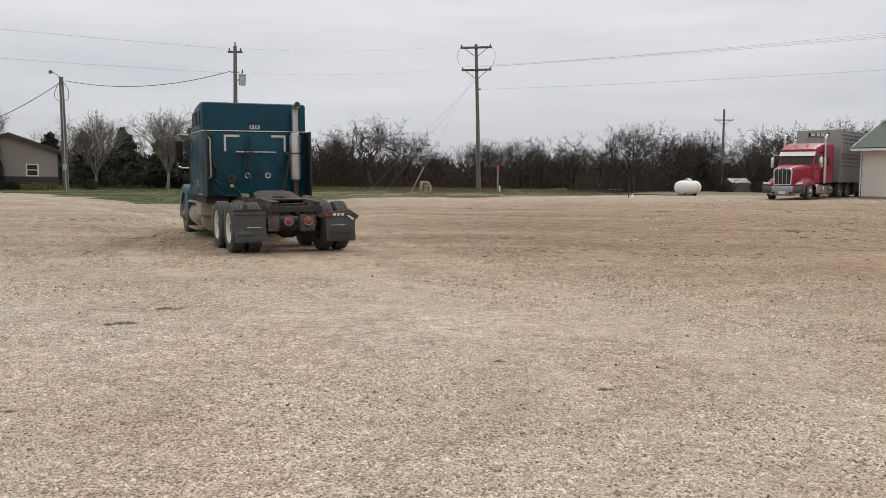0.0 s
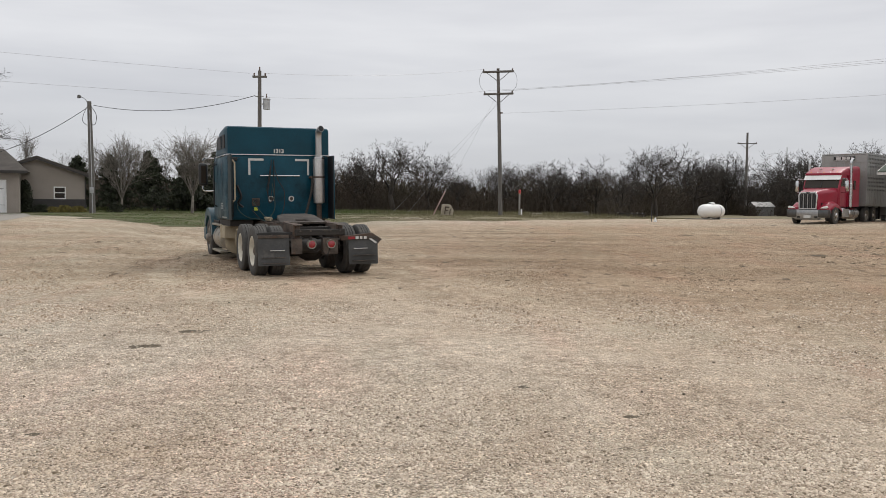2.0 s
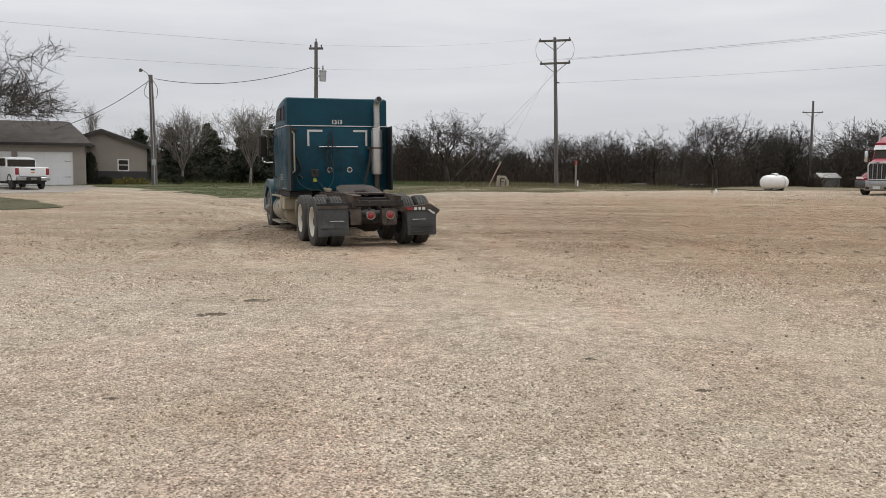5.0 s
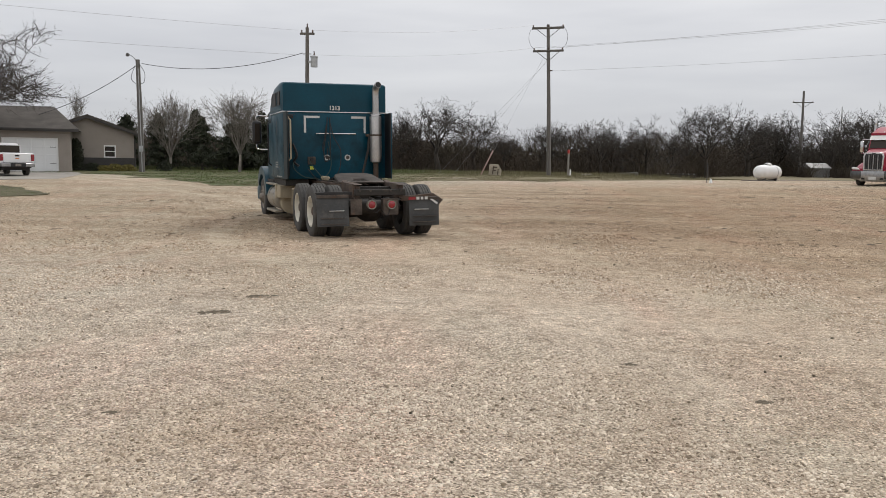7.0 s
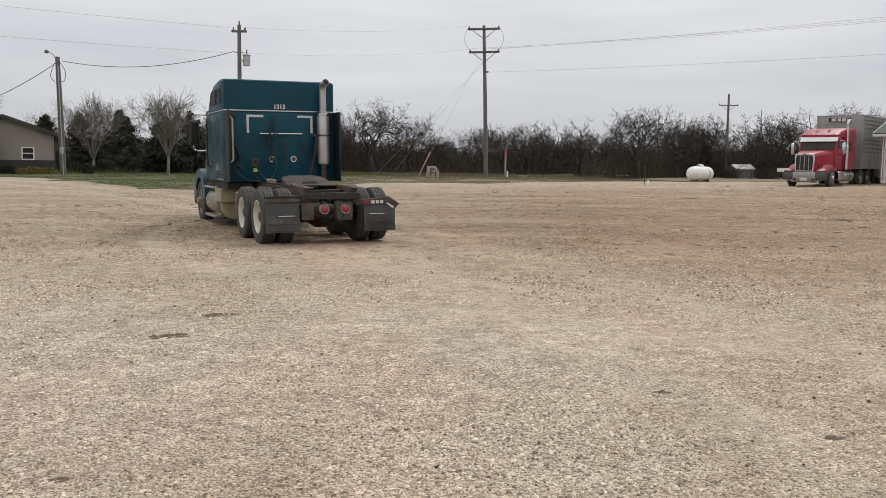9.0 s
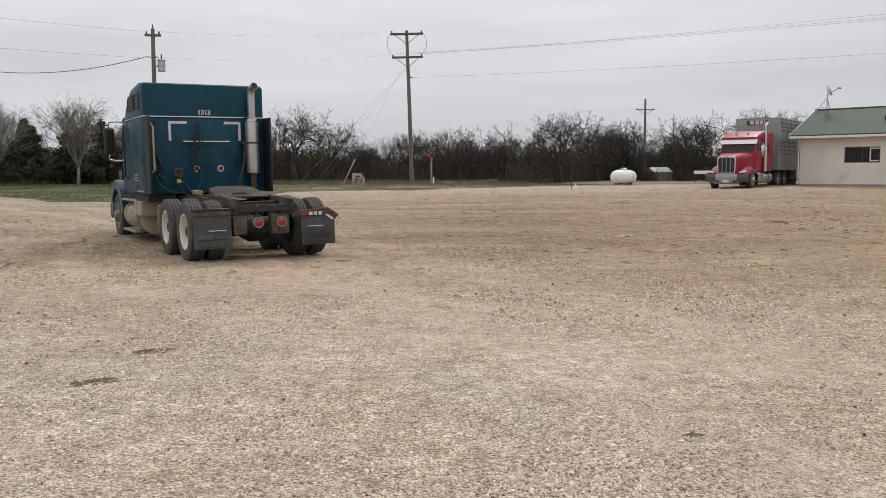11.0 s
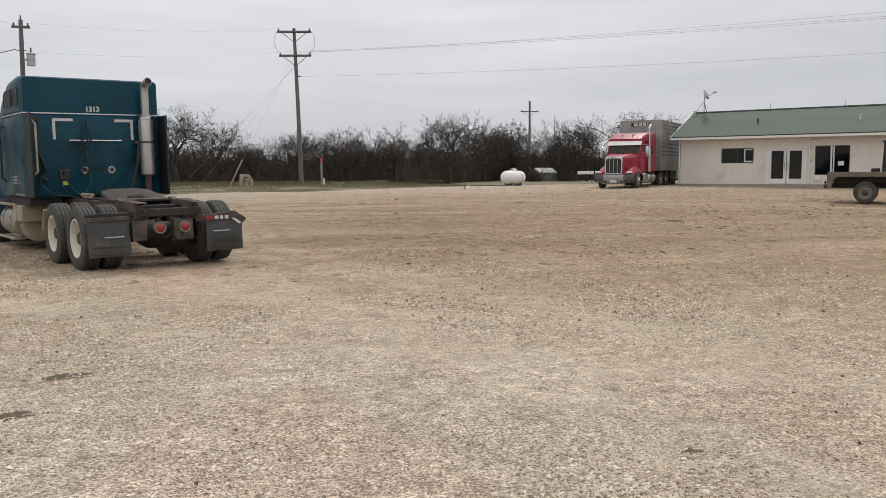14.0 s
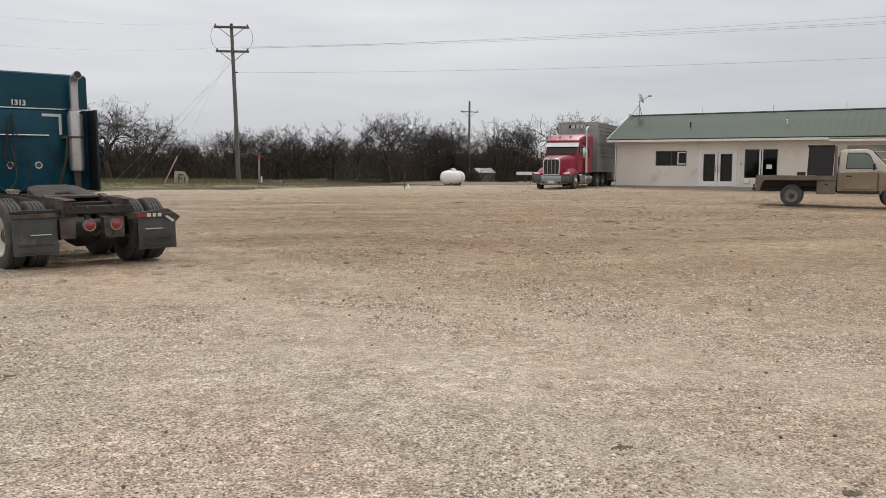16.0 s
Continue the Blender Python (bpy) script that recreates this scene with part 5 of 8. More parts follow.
def wall_with_holes(x0, x1, z0, z1, y0, y1, holes):
    """A wall along x with openings right through it."""
    xs = sorted({x0, x1} | {h[0] for h in holes} | {h[1] for h in holes})
    bms = []
    for a, b in zip(xs, xs[1:]):
        cut = [h for h in holes if h[0] <= a + 1e-6 and h[1] >= b - 1e-6]
        if not cut:
            bms.append(box(a, b, y0, y1, z0, z1))
        else:
            h = cut[0]
            if h[2] > z0 + 1e-3:
                bms.append(box(a, b, y0, y1, z0, h[2]))
            if h[3] < z1 - 1e-3:
                bms.append(box(a, b, y0, y1, h[3], z1))
    bm = merge(*bms)
    bmesh.ops.remove_doubles(bm, verts=bm.verts[:], dist=1e-4)
    inner = [f for f in bm.faces if any(g is not f and (f.calc_center_median() - g.calc_center_median()).length < 1e-4 for e in f.edges for g in e.link_faces)]
    bmesh.ops.delete(bm, geom=list(set(inner)), context="FACES")
    return bm


part("front_wall", wall_with_holes(0, LEN, -0.15, EAVE, 0, 0.2, openings), WALL_WHITE, office, smooth=30)
part("back_wall", box(0, LEN, DEEP - 0.2, DEEP, -0.15, EAVE), WALL_WHITE, office)
RISE = 1.72
for x in (0.0, LEN - 0.2):
    part("end_wall", prism([(0.2, -0.15), (DEEP - 0.2, -0.15), (DEEP - 0.2, EAVE), (DEEP / 2, EAVE + RISE - 0.12), (0.2, EAVE)], x, x + 0.2, "x"), WALL_WHITE, office)
part("floor_slab", box(0.2, LEN - 0.2, 0.2, DEEP - 0.2, -0.12, 0.0), CONCRETE, office)
part("footing", box(-0.02, LEN + 0.02, -0.025, 0.0, -0.25, -0.01), CONCRETE, office)
# added wall, coloured dark so the rooms behind the panes look dim
part("dim_room_back", box(0.25, LEN - 0.25, 3.4, 3.5, 0, EAVE - 0.05), SIDING_DARK, office)
OVER, SIDE = 0.62, 0.42
part("soffit", box(-SIDE, LEN + 0.4, -OVER + 0.02, 0.0, EAVE - 0.03, EAVE), TRIM_WHITE, office)
part("fascia", box(-SIDE, 12.3, -OVER - 0.03, -OVER + 0.02, EAVE - 0.11, EAVE + 0.02), TRIM_WHITE, office)
part("fascia", box(12.3, LEN + 0.4, -OVER - 0.03, -OVER + 0.02, EAVE - 0.21, EAVE - 0.09), TRIM_WHITE, office)
for s in (0, 1):
    y_e, y_r = (-OVER - 0.05, DEEP / 2) if s == 0 else (DEEP + OVER, DEEP / 2)
    slope = RISE / (DEEP / 2 + OVER)
    panel_me = None
    width = 0.405
    for k in range(int((LEN + SIDE + 0.4) / width)):
        x = -SIDE + k * width
        if panel_me is None:
            bm = bmesh.new()
            rows = []
            for y, z in ((y_e, EAVE + 0.08), (y_r, EAVE + 0.08 + RISE)):
                rows.append([bm.verts.new((u, y, z + h)) for u, h in ((0, 0), (0.36, 0), (0.374, 0.005), (0.391, 0.005), (0.405, 0))])
            low = [[bm.verts.new(v.co - Vector((0, 0, 0.03))) for v in (r[0], r[-1])] for r in rows]
            for i in range(4):
                bm.faces.new((rows[0][i], rows[0][i + 1], rows[1][i + 1], rows[1][i]))
            bm.faces.new((low[0][1], low[0][0], low[1][0], low[1][1]))
            bm.faces.new(rows[0] + [low[0][1], low[0][0]])
            first = part("roof_panel", bm, ROOF_GREEN, office, smooth=20, at=pose(x, 0, 0))
            panel_me = first.data
        else:
            ob = new("roof_panel", panel_me)
            ob.parent = office
            ob.matrix_basis = pose(x, 0, 0)
part("ridge_cap", prism([(DEEP / 2 - 0.13, EAVE + RISE + 0.055), (DEEP / 2, EAVE + RISE + 0.13), (DEEP / 2 + 0.13, EAVE + RISE + 0.04), (DEEP / 2, EAVE + RISE + 0.085)], -SIDE, LEN + 0.4, "x"), RIDGE_DARK, office)
for s in (0, 1):
    y_e = -OVER - 0.05 if s == 0 else DEEP + OVER
    part("rake_trim", merge(prism([(y_e, EAVE - 0.1), (DEEP / 2, EAVE + RISE - 0.1), (DEEP / 2, EAVE + RISE + 0.09), (y_e, EAVE + 0.09)], -SIDE - 0.03, -SIDE, "x")), TRIM_WHITE, office)
for x, y, h, m in ((4.25, 1.3, 0.2, RIDGE_DARK), (9.85, 1.3, 0.24, TRIM_WHITE)):
    zz = EAVE + 0.08 + RISE * (y + OVER) / (DEEP / 2 + OVER)
    part("vent_pipe", lathe([(-0.1, 0.04), (h, 0.04), (h, 0.06), (h + 0.07, 0.06), (h + 0.08, 0.001)], (x, y, zz), "z", 12), m, office)
for x in (4.4, 8.68, 12.75, 20.5):
    part("lightning_rod", rod((x, DEEP / 2, EAVE + RISE), (x, DEEP / 2, EAVE + RISE + 0.5), 0.015, n=5), GALV, office)
part("downpipe", rod((7.5, -0.06, 0.1), (7.5, -0.06, EAVE - 0.1), 0.035), TRIM_WHITE, office)
part("corner_pipe", rod((-0.06, -0.06, 0.0), (-0.06, -0.06, EAVE - 0.1), 0.035), TRIM_WHITE, office)


def glazed(x0, x1, z0, z1, bars, name, parent, frame, depth=0.07, border=0.05, y=0.06):
    """A window or a door leaf: a frame all round, uprights, and one pane in each bay."""
    w = part(name, merge(box(x0, x1, y, y + depth, z0, z0 + border), box(x0, x1, y, y + depth, z1 - border, z1), box(x0, x0 + border, y, y + depth, z0 + border, z1 - border), box(x1 - border, x1, y, y + depth, z0 + border, z1 - border)), frame, parent)
    edges = [x0 + border] + list(bars) + [x1 - border]
    for b in bars:
        part("mullion", box(b - border / 2, b + border / 2, y + 0.003, y + depth - 0.003, z0 + border, z1 - border), frame, w)
    for a, b in zip(edges, edges[1:]):
        part("pane", box(a, b, y + 0.03, y + 0.04, z0 + border - 0.01, z1 - border + 0.01), PANE_GLASS, w).visible_shadow = False
    return w


w1 = glazed(2.5, 4.4, 1.22, 2.12, [3.45, 3.9], "window", office, FRAME_DARK)
part("inner_sash", merge(box(3.84, 4.34, 0.045, 0.06, 1.3, 1.36), box(3.84, 4.34, 0.045, 0.06, 2.0, 2.06), box(3.84, 3.9, 0.045, 0.06, 1.36, 2.0)), TRIM_WHITE, w1)
for a, b in ((5.26, 6.22), (6.26, 7.22)):
    leaf = glazed(a, b, 0.02, 2.06, [], "door", office, TRIM_WHITE, 0.06, 0.14)
    part("kick_plate", box(a + 0.14, b - 0.14, 0.07, 0.11, 0.14, 0.3), TRIM_WHITE, leaf)
    hx = 6.14 if a < 6 else 6.34
    part("handle", tube([(hx, 0.05, 0.85), (hx, 0.0, 0.88), (hx, 0.0, 1.22), (hx, 0.05, 1.25)], 0.014, 6), FRAME_DARK, leaf, "dark pull handle")
part("door_frame", merge(box(5.14, 5.26, -0.02, 0.16, 0, 2.06), box(7.22, 7.34, -0.02, 0.16, 0, 2.06), box(5.14, 7.34, -0.02, 0.16, 2.06, 2.17)), TRIM_WHITE, office)
w2 = glazed(7.78, 9.6, 0.52, 2.18, [8.66], "window", office, FRAME_DARK)
part("window_trim", merge(box(8.6, 8.68, -0.02, 0.058, 0.52, 2.18), box(8.74, 8.8, -0.02, 0.058, 0.52, 2.18)), TRIM_WHITE, w2)
# small white plate in front of the right-hand pane
part("pale_pane_patch", box(9.0, 9.3, 0.052, 0.058, 1.05, 1.3), TRIM_WHITE, w2)
part("sill_box", box(7.8, 8.1, -0.1, 0.0, 0.2, 0.45, 0.02), TRIM_WHITE, office, "small white utility box")
part("wall_switch", box(7.53, 7.65, -0.05, 0.0, 1.25, 1.4, 0.01), GALV, office)
shutter = part("shutter_door", box(13.2, 16.2, 0.08, 0.12, 0.0, 2.35), material("grey_shutter", (0.42, 0.40, 0.38), 0.6, scale=1), office)
for k in range(5):
    part("rib", box(13.2, 16.2, 0.06, 0.08, 0.2 + 0.45 * k, 0.24 + 0.45 * k), TRIM_WHITE, shutter)


def dish(m):
    d = thing("satellite_dish", m, "grey satellite dish on a tripod mast on the roof ridge", "satellite dish")
    part("mast", rod((0, 0, -0.1), (0, 0, 1.0), 0.03), GALV, d)
    for p in ((-0.62, -0.7, -0.42), (0.05, 0.5, -0.15)):
        part("stay", rod((0, 0, 0.7), p, 0.022), GALV, d)
    bowl = lathe([(0.0, 0.001), (0.012, 0.1), (0.04, 0.2), (0.09, 0.31), (0.12, 0.36), (0.105, 0.36), (0.03, 0.2), (-0.015, 0.001)], (0, 0, 0), "y", 26)
    part("bowl", bowl, TANK_WHITE, d, "dull white bowl", at=pose(0.02, -0.05, 1.10, 25, 0, -58))
    part("feed_arm", tube([(0.0, -0.05, 0.85), (0.35, -0.2, 1.03), (0.72, -0.35, 1.21)], 0.02, 6), GALV, d)
    part("feed_horn", box(0.68, 0.9, -0.42, -0.28, 1.17, 1.27, 0.02), GALV, d)
    part("cross_pipe", rod((-0.6, -0.4, 0.05), (-0.1, 0, 0.12), 0.02), GALV, d)
    return d


dm = pose(C0[0], C0[1], FLOOR, 0, 0, RZ) @ pose(0.25, DEEP / 2, EAVE + RISE + 0.1)
dish(dm)

# ---- the house with its garage ----
SIDING = material("taupe_siding", (0.335, 0.295, 0.258), 0.8, scale=1.2, fine=20, spread=0.12, bump=0.2)
SHINGLE = material("brown_shingles", (0.10, 0.088, 0.078), 0.95, scale=1.5, fine=18, spread=0.35, bump=0.4)
DOOR_WHITE = material("white_garage_door", (0.85, 0.86, 0.86), 0.5, scale=1, spread=0.05, bump=0.05)
house = thing("house", pose(-30.35, 52.3, 0.55, 0, 0, 27), "single-storey taupe house with a two-door garage and brown shingle roof", "house")
# local origin: the garage's front corner; x runs back along the front
holes = [(-4.0, -0.72, 0.0, 2.16), (-7.6, -4.35, 0.0, 2.16)]
part("garage_wall", wall_with_holes(-14, 0, -0.1, 2.62, 0, 0.2, holes), SIDING, house, smooth=30)
part("garage_side", box(-0.2, 0, 0.2, 7.0, -0.1, 2.62), SIDING, house)
part("garage_back", box(-14, 0, 7.0, 7.2, -0.1, 2.62), SIDING, house)
for k in range(12):
    part("siding_board", prism([(-0.012, 0.05 + 0.2 * k), (0.0, 0.05 + 0.2 * k), (0.0, 0.24 + 0.2 * k), (-0.003, 0.24 + 0.2 * k)], -0.66, 0.012, "x"), SIDING, house, smooth=0)
for a, b, lo, hi in holes:
    d = part("garage_door", box(a + 0.06, b - 0.06, 0.1, 0.15, 0.0, 2.1), DOOR_WHITE, house, "white sectional garage door")
    for r in range(4):
        for c in range(4):
            w = (b - a - 0.12) / 4
            part("panel", box(a + 0.12 + c * w, a + c * w + w, 0.094, 0.1, 0.07 + 0.52 * r, 0.5 + 0.52 * r, 0.012), DOOR_WHITE, d)
    part("door_trim", merge(box(a, a + 0.06, -0.02, 0.16, 0, 2.16), box(b - 0.06, b, -0.02, 0.16, 0, 2.16), box(a + 0.06, b - 0.06, -0.02, 0.16, 2.1, 2.16)), TRIM_WHITE, d)
    for z in (0.52, 1.56):
        part("hinge", box(b - 0.5, b - 0.14, 0.07, 0.085, z, z + 0.03), FRAME_DARK, d)
part("garage_trim", box(-14.5, 0.55, -0.5, -0.46, 2.58, 2.76), SIDING_DARK, house)
hip = bmesh.new()
e = [hip.verts.new(p) for p in ((-14.5, -0.5, 2.7), (0.55, -0.5, 2.7), (0.55, 7.7, 2.7), (-14.5, 7.7, 2.7))]
r = [hip.verts.new(p) for p in ((-10.5, 3.6, 4.35), (-1.1, 3.6, 4.35))]
for f in ((e[0], e[1], r[1], r[0]), (e[1], e[2], r[1]), (e[2], e[3], r[0], r[1]), (e[3], e[0], r[0]), (e[3], e[2], e[1], e[0])):
    hip.faces.new(f)
part("garage_roof", hip, SHINGLE, house, smooth=0)
# the wing behind, gable to the road
GX0, GX1, GY = -2.0, 3.95, 3.0
gm = (GX0 + GX1) / 2
apex = 3.76
EV = 2.7
gable_wall = wall_with_holes(GX0, GX1, -0.2, EV, GY, GY + 0.2, [(2.01, 2.71, 0.99, 1.77)])
part("wing_wall", gable_wall, SIDING, house, smooth=30)
part("wing_gable", prism([(GX0, EV), (GX1, EV), (gm, apex - 0.05)], GY, GY + 0.2, "y"), SIDING, house)
for k in range(20):
    bx = GX0 + 0.15 + 0.3 * k
    top = EV - 0.02 + (apex - 0.09 - EV) * max(0.0, 1 - abs(bx - gm) / (gm - GX0))
    for z0, z1 in (((0.97, top),) if not 1.93 < bx < 2.79 else ((1.82, top),)):
        part("batten", box(bx - 0.02, bx + 0.02, GY - 0.012, GY - 0.002, z0, z1), SIDING, house)
part("wing_side", box(GX1 - 0.2, GX1, GY + 0.2, GY + 5, -0.2, EV), SIDING, house)
part("wainscot", merge(box(GX0, GX1 + 0.03, GY - 0.05, GY - 0.005, -0.2, 0.945)), SIDING_DARK, house)
part("wing_window", merge(box(1.97, 2.75, GY - 0.04, GY + 0.08, 0.95, 1.03), box(1.97, 2.75, GY - 0.04, GY + 0.08, 1.73, 1.81), box(1.97, 2.05, GY - 0.04, GY + 0.08, 1.03, 1.73), box(2.67, 2.75, GY - 0.04, GY + 0.08, 1.03, 1.73), box(2.05, 2.67, GY - 0.02, GY + 0.06, 1.36, 1.42)), TRIM_WHITE, house)
part("pane", box(2.02, 2.70, GY + 0.04, GY + 0.05, 1.0, 1.76), GLASS_DARK, house)
part("wing_inner", box(GX0 + 0.3, GX1 - 0.3, GY + 2.5, GY + 2.6, 0, 2.4), SIDING_DARK, house)
for s, x_e in ((0, GX0 - 0.35), (1, GX1 + 0.35)):
    z_e = EV - 0.35 * (apex - EV) / (gm - GX0)
    part("wing_roof", prism([(x_e, z_e), (gm, apex), (gm, apex + 0.14), (x_e, z_e + 0.14)], GY - 0.35, GY + 5.3, "y"), SHINGLE, house)
    part("rake_board", prism([(x_e, z_e - 0.12), (gm, apex - 0.12), (gm, apex + 0.0), (x_e, z_e + 0.0)], GY - 0.38, GY - 0.34, "y"), SIDING_DARK, house)
part("gutter_pipe", rod((GX1 + 0.05, GY - 0.05, 0), (GX1 + 0.05, GY - 0.05, 2.3), 0.04), SIDING_DARK, house)


def leafy(m, w, d, h, count, mat, label, name="shrub", seed=1):
    """A shrub of many small leaf clumps on thin stems, uneven at its edge."""
    rng = np.random.default_rng(seed)
    s = thing(name, m, label, "shrub", "shrubs along the house")
    segs = []
    for _ in range(16):
        a = rng.normal(0, 0.3, 2)
        segs.append((0, 0, -0.05, a[0] * w, a[1] * d, h * rng.uniform(0.5, 0.95), 0.015, 0.006, 2))
    v, f = limbs_mesh(np.array(segs), 3)
    link_mesh("stems", skin("stems", v, f), BARK, s)
    p = rng.normal(0, 0.42, (count, 3)) * (w / 2, d / 2, 0)
    top = h * np.sqrt(np.clip(1 - (p[:, 0] / (w * 0.62)) ** 2 - (p[:, 1] / (d * 0.62)) ** 2, 0.05, 1))
    p[:, 2] = top * rng.random(count) ** 0.6
    v = p[:, None] + rng.normal(0, 0.045, (count, 3, 3))
    link_mesh("leaves", skin("leaves", v.reshape(-1, 3), np.zeros((0, 4), int), np.arange(3 * count).reshape(-1, 3), False), mat, s)
    return s


OLIVE = tinted("olive_leaves", (0.13, 0.115, 0.03), (0.27, 0.22, 0.06), 0.8, 3)
for k, (x, y, w, h, mt) in enumerate([(-31.0, 54.1, 0.95, 2.2, NEEDLES), (-30.1, 54.5, 1.0, 0.55, NEEDLES), (-29.5, 54.8, 1.1, 0.36, OLIVE), (-28.8, 55.2, 1.2, 0.46, OLIVE), (-28.1, 55.6, 1.1, 0.42, OLIVE), (-25.6, 56.0, 1.1, 0.7, NEEDLES)]):
    leafy(pose(x, y, rise(y)), w, 0.8 if h < 1 else 0.9, h, 1500 if h < 1 else 4200, mt, "dark upright evergreen shrub by the wall" if mt is NEEDLES else "low yellow-green shrub along the house wall", "shrub", 60 + k)

# ---- a small tin shed and a rail far behind the tank ----
SHED_ROOF = material("pale_tin", (0.30, 0.295, 0.285), 0.6, 0.2, scale=2, spread=0.3)
SHED = material("weathered_tin", (0.26, 0.25, 0.235), 0.6, 0.3, scale=2, stretch=(8, 1, 1), spread=0.35)
shed = thing("shed", pose(36.5, 113.5, lie(36.5, 113.5), 0, 0, 8), "small weathered pale tin shed across the road", "shed")
part("wall", box(-1.4, 1.4, -1.6, 1.6, -0.1, 1.4), SHED, shed)
shed.scale = (0.9, 0.9, 0.95)
part("roof", prism([(-1.8, 1.36), (1.8, 1.36), (0, 2.05)], -1.55, 1.55, "x"), SHED_ROOF, shed, "pale tin roof")
part("door", box(0.3, 1.1, -1.64, -1.603, -0.05, 1.2), SHED, shed)
part("gutter", box(-1.55, 1.55, -1.86, -1.8, 1.3, 1.36), SHED_ROOF, shed)

# plain panel on props, standing in for a white vehicle across the road
board = part("far_white_panel", box(-0.95, 0.95, -0.04, 0.04, 0.55, 0.92, 0.015), TANK_WHITE, at=pose(35.4, 95.0, lie(35.4, 95.0) + 0.52, 0, 0, -12))
for x in (-0.75, 0.75):
    part("panel_prop", box(x - 0.04, x + 0.04, -0.035, 0.035, -0.7, 0.55), LIMB_DARK, board)
tagged(board, "low white panel on two dark props, standing in for a distant vehicle", "board")

WHITE_PALE = material("dusty_reflector", (0.42, 0.41, 0.39), 0.6, scale=6, spread=0.2)
rail = thing("guard_rail", pose(13.9, 81.0, lie(13.9, 81.0), 0, 0, 3), "low dark road rail with small white reflectors", "guard rail")
part("rail_beam", box(-1.5, 1.3, -0.03, 0.03, 0.26, 0.42, 0.01), LIMB_DARK, rail)
for x in (-1.3, 0.0, 1.1):
    part("rail_post", box(x - 0.05, x + 0.05, 0.03, 0.12, -0.2, 0.42), LIMB_DARK, rail)
for x in (-1.35, 0.05, 0.55, 1.05):
    part("reflector", box(x - 0.06, x + 0.06, -0.05, -0.03, 0.38, 0.44, 0.006), WHITE_PALE, rail, "small pale reflector")
culvert = part("culvert_head", box(-1.1, 1.1, -0.15, 0.15, -0.2, 0.26, 0.04), POLE_WOOD, at=pose(8.7, 81.0, lie(8.7, 81.0), 0, -4, 8))
tagged(culvert, "low weathered concrete culvert head by the road", "culvert")


def far_mast(x, y, top):
    """A lattice mast on the skyline, so far off that it shows as a thin line."""
    t = thing("radio_mast", pose(x, y, 0), "thin grey radio mast far off on the skyline", "radio mast", "masts on the skyline")
    for k in range(3):
        a = 2.094 * k
        part("leg", rod((0.25 * math.cos(a), 0.25 * math.sin(a), 0), (0.05 * math.cos(a), 0.05 * math.sin(a), top), 0.11, 0.09, 5), GALV, t)
    for z in range(2, int(top), 2):
        part("ring", lathe([(z - 0.05, 0.24 - 0.19 * z / top), (z + 0.05, 0.24 - 0.19 * z / top)], (0, 0, 0), "z", 6), GALV, t)
    return t


far_mast(104.4, 260.0, 15.9)
far_mast(91.0, 260.0, 19.7)

# ---- vehicles: materials ----
TEAL = material("teal_truck_paint", (0.0015, 0.060, 0.095), 0.42, scale=1.3, fine=30, spread=0.3, bump=0.02, dirt=(0.03, 0.06, 0.07), dirt_amount=0.1, coat=0.08, spec=0.22)
TEAL_SOOT = material("sooty_teal_paint", (0.0015, 0.060, 0.095), 0.42, scale=1.6, fine=30, spread=0.3, bump=0.02, dirt=(0.004, 0.018, 0.025), dirt_amount=0.55, coat=0.08, spec=0.22)
TEAL_GRIMY = material("grimy_faded_teal_paint", (0.035, 0.05, 0.055), 0.6, scale=1.4, fine=25, spread=0.35, bump=0.03, dirt=(0.10, 0.092, 0.08), dirt_amount=0.45, spec=0.2)
TEAL_DUSTY = material("dusty_teal_paint", (0.012, 0.07, 0.10), 0.45, scale=2, fine=30, spread=0.25, bump=0.03, dirt=(0.17, 0.15, 0.12), dirt_amount=0.3, coat=0.2)
RUBBER = material("dusty_tyre_rubber", (0.072, 0.069, 0.064), 0.85, scale=5, fine=50, spread=0.3, bump=0.2, dirt=(0.13, 0.115, 0.095), dirt_amount=0.3)
FLAP = material("worn_black_rubber", (0.062, 0.064, 0.064), 0.6, scale=4, fine=30, spread=0.35, bump=0.15, dirt=(0.16, 0.15, 0.135), dirt_amount=0.35)
RIM_WHITE = material("cream_painted_rim", (0.70, 0.67, 0.57), 0.5, scale=6, spread=0.15, bump=0.05, dirt=(0.30, 0.23, 0.16), dirt_amount=0.3)
RIM_STEEL = material("dirty_steel_rim", (0.30, 0.27, 0.23), 0.6, 0.3, scale=8, spread=0.35, bump=0.1, dirt=(0.15, 0.11, 0.08), dirt_amount=0.4)
RUST = material("rusty_steel", (0.105, 0.072, 0.053), 0.85, scale=5, fine=40, second=(0.055, 0.042, 0.036), spread=0.4, bump=0.4, dirt=(0.15, 0.095, 0.062), dirt_amount=0.3)
CHASSIS = material("grimy_black_chassis", (0.035, 0.031, 0.028), 0.8, scale=4, fine=40, spread=0.35, bump=0.3, dirt=(0.12, 0.095, 0.07), dirt_amount=0.3)
GREASE = material("greasy_worn_steel", (0.115, 0.095, 0.08), 0.5, 0.4, scale=6, second=(0.05, 0.04, 0.034), fine=35, spread=0.4, bump=0.3, dirt=(0.18, 0.10, 0.06), dirt_amount=0.3)
COUPLING = material("dusty_greased_steel", (0.07, 0.058, 0.05), 0.85, 0.0, scale=5, second=(0.035, 0.03, 0.026), fine=35, spread=0.4, bump=0.3)
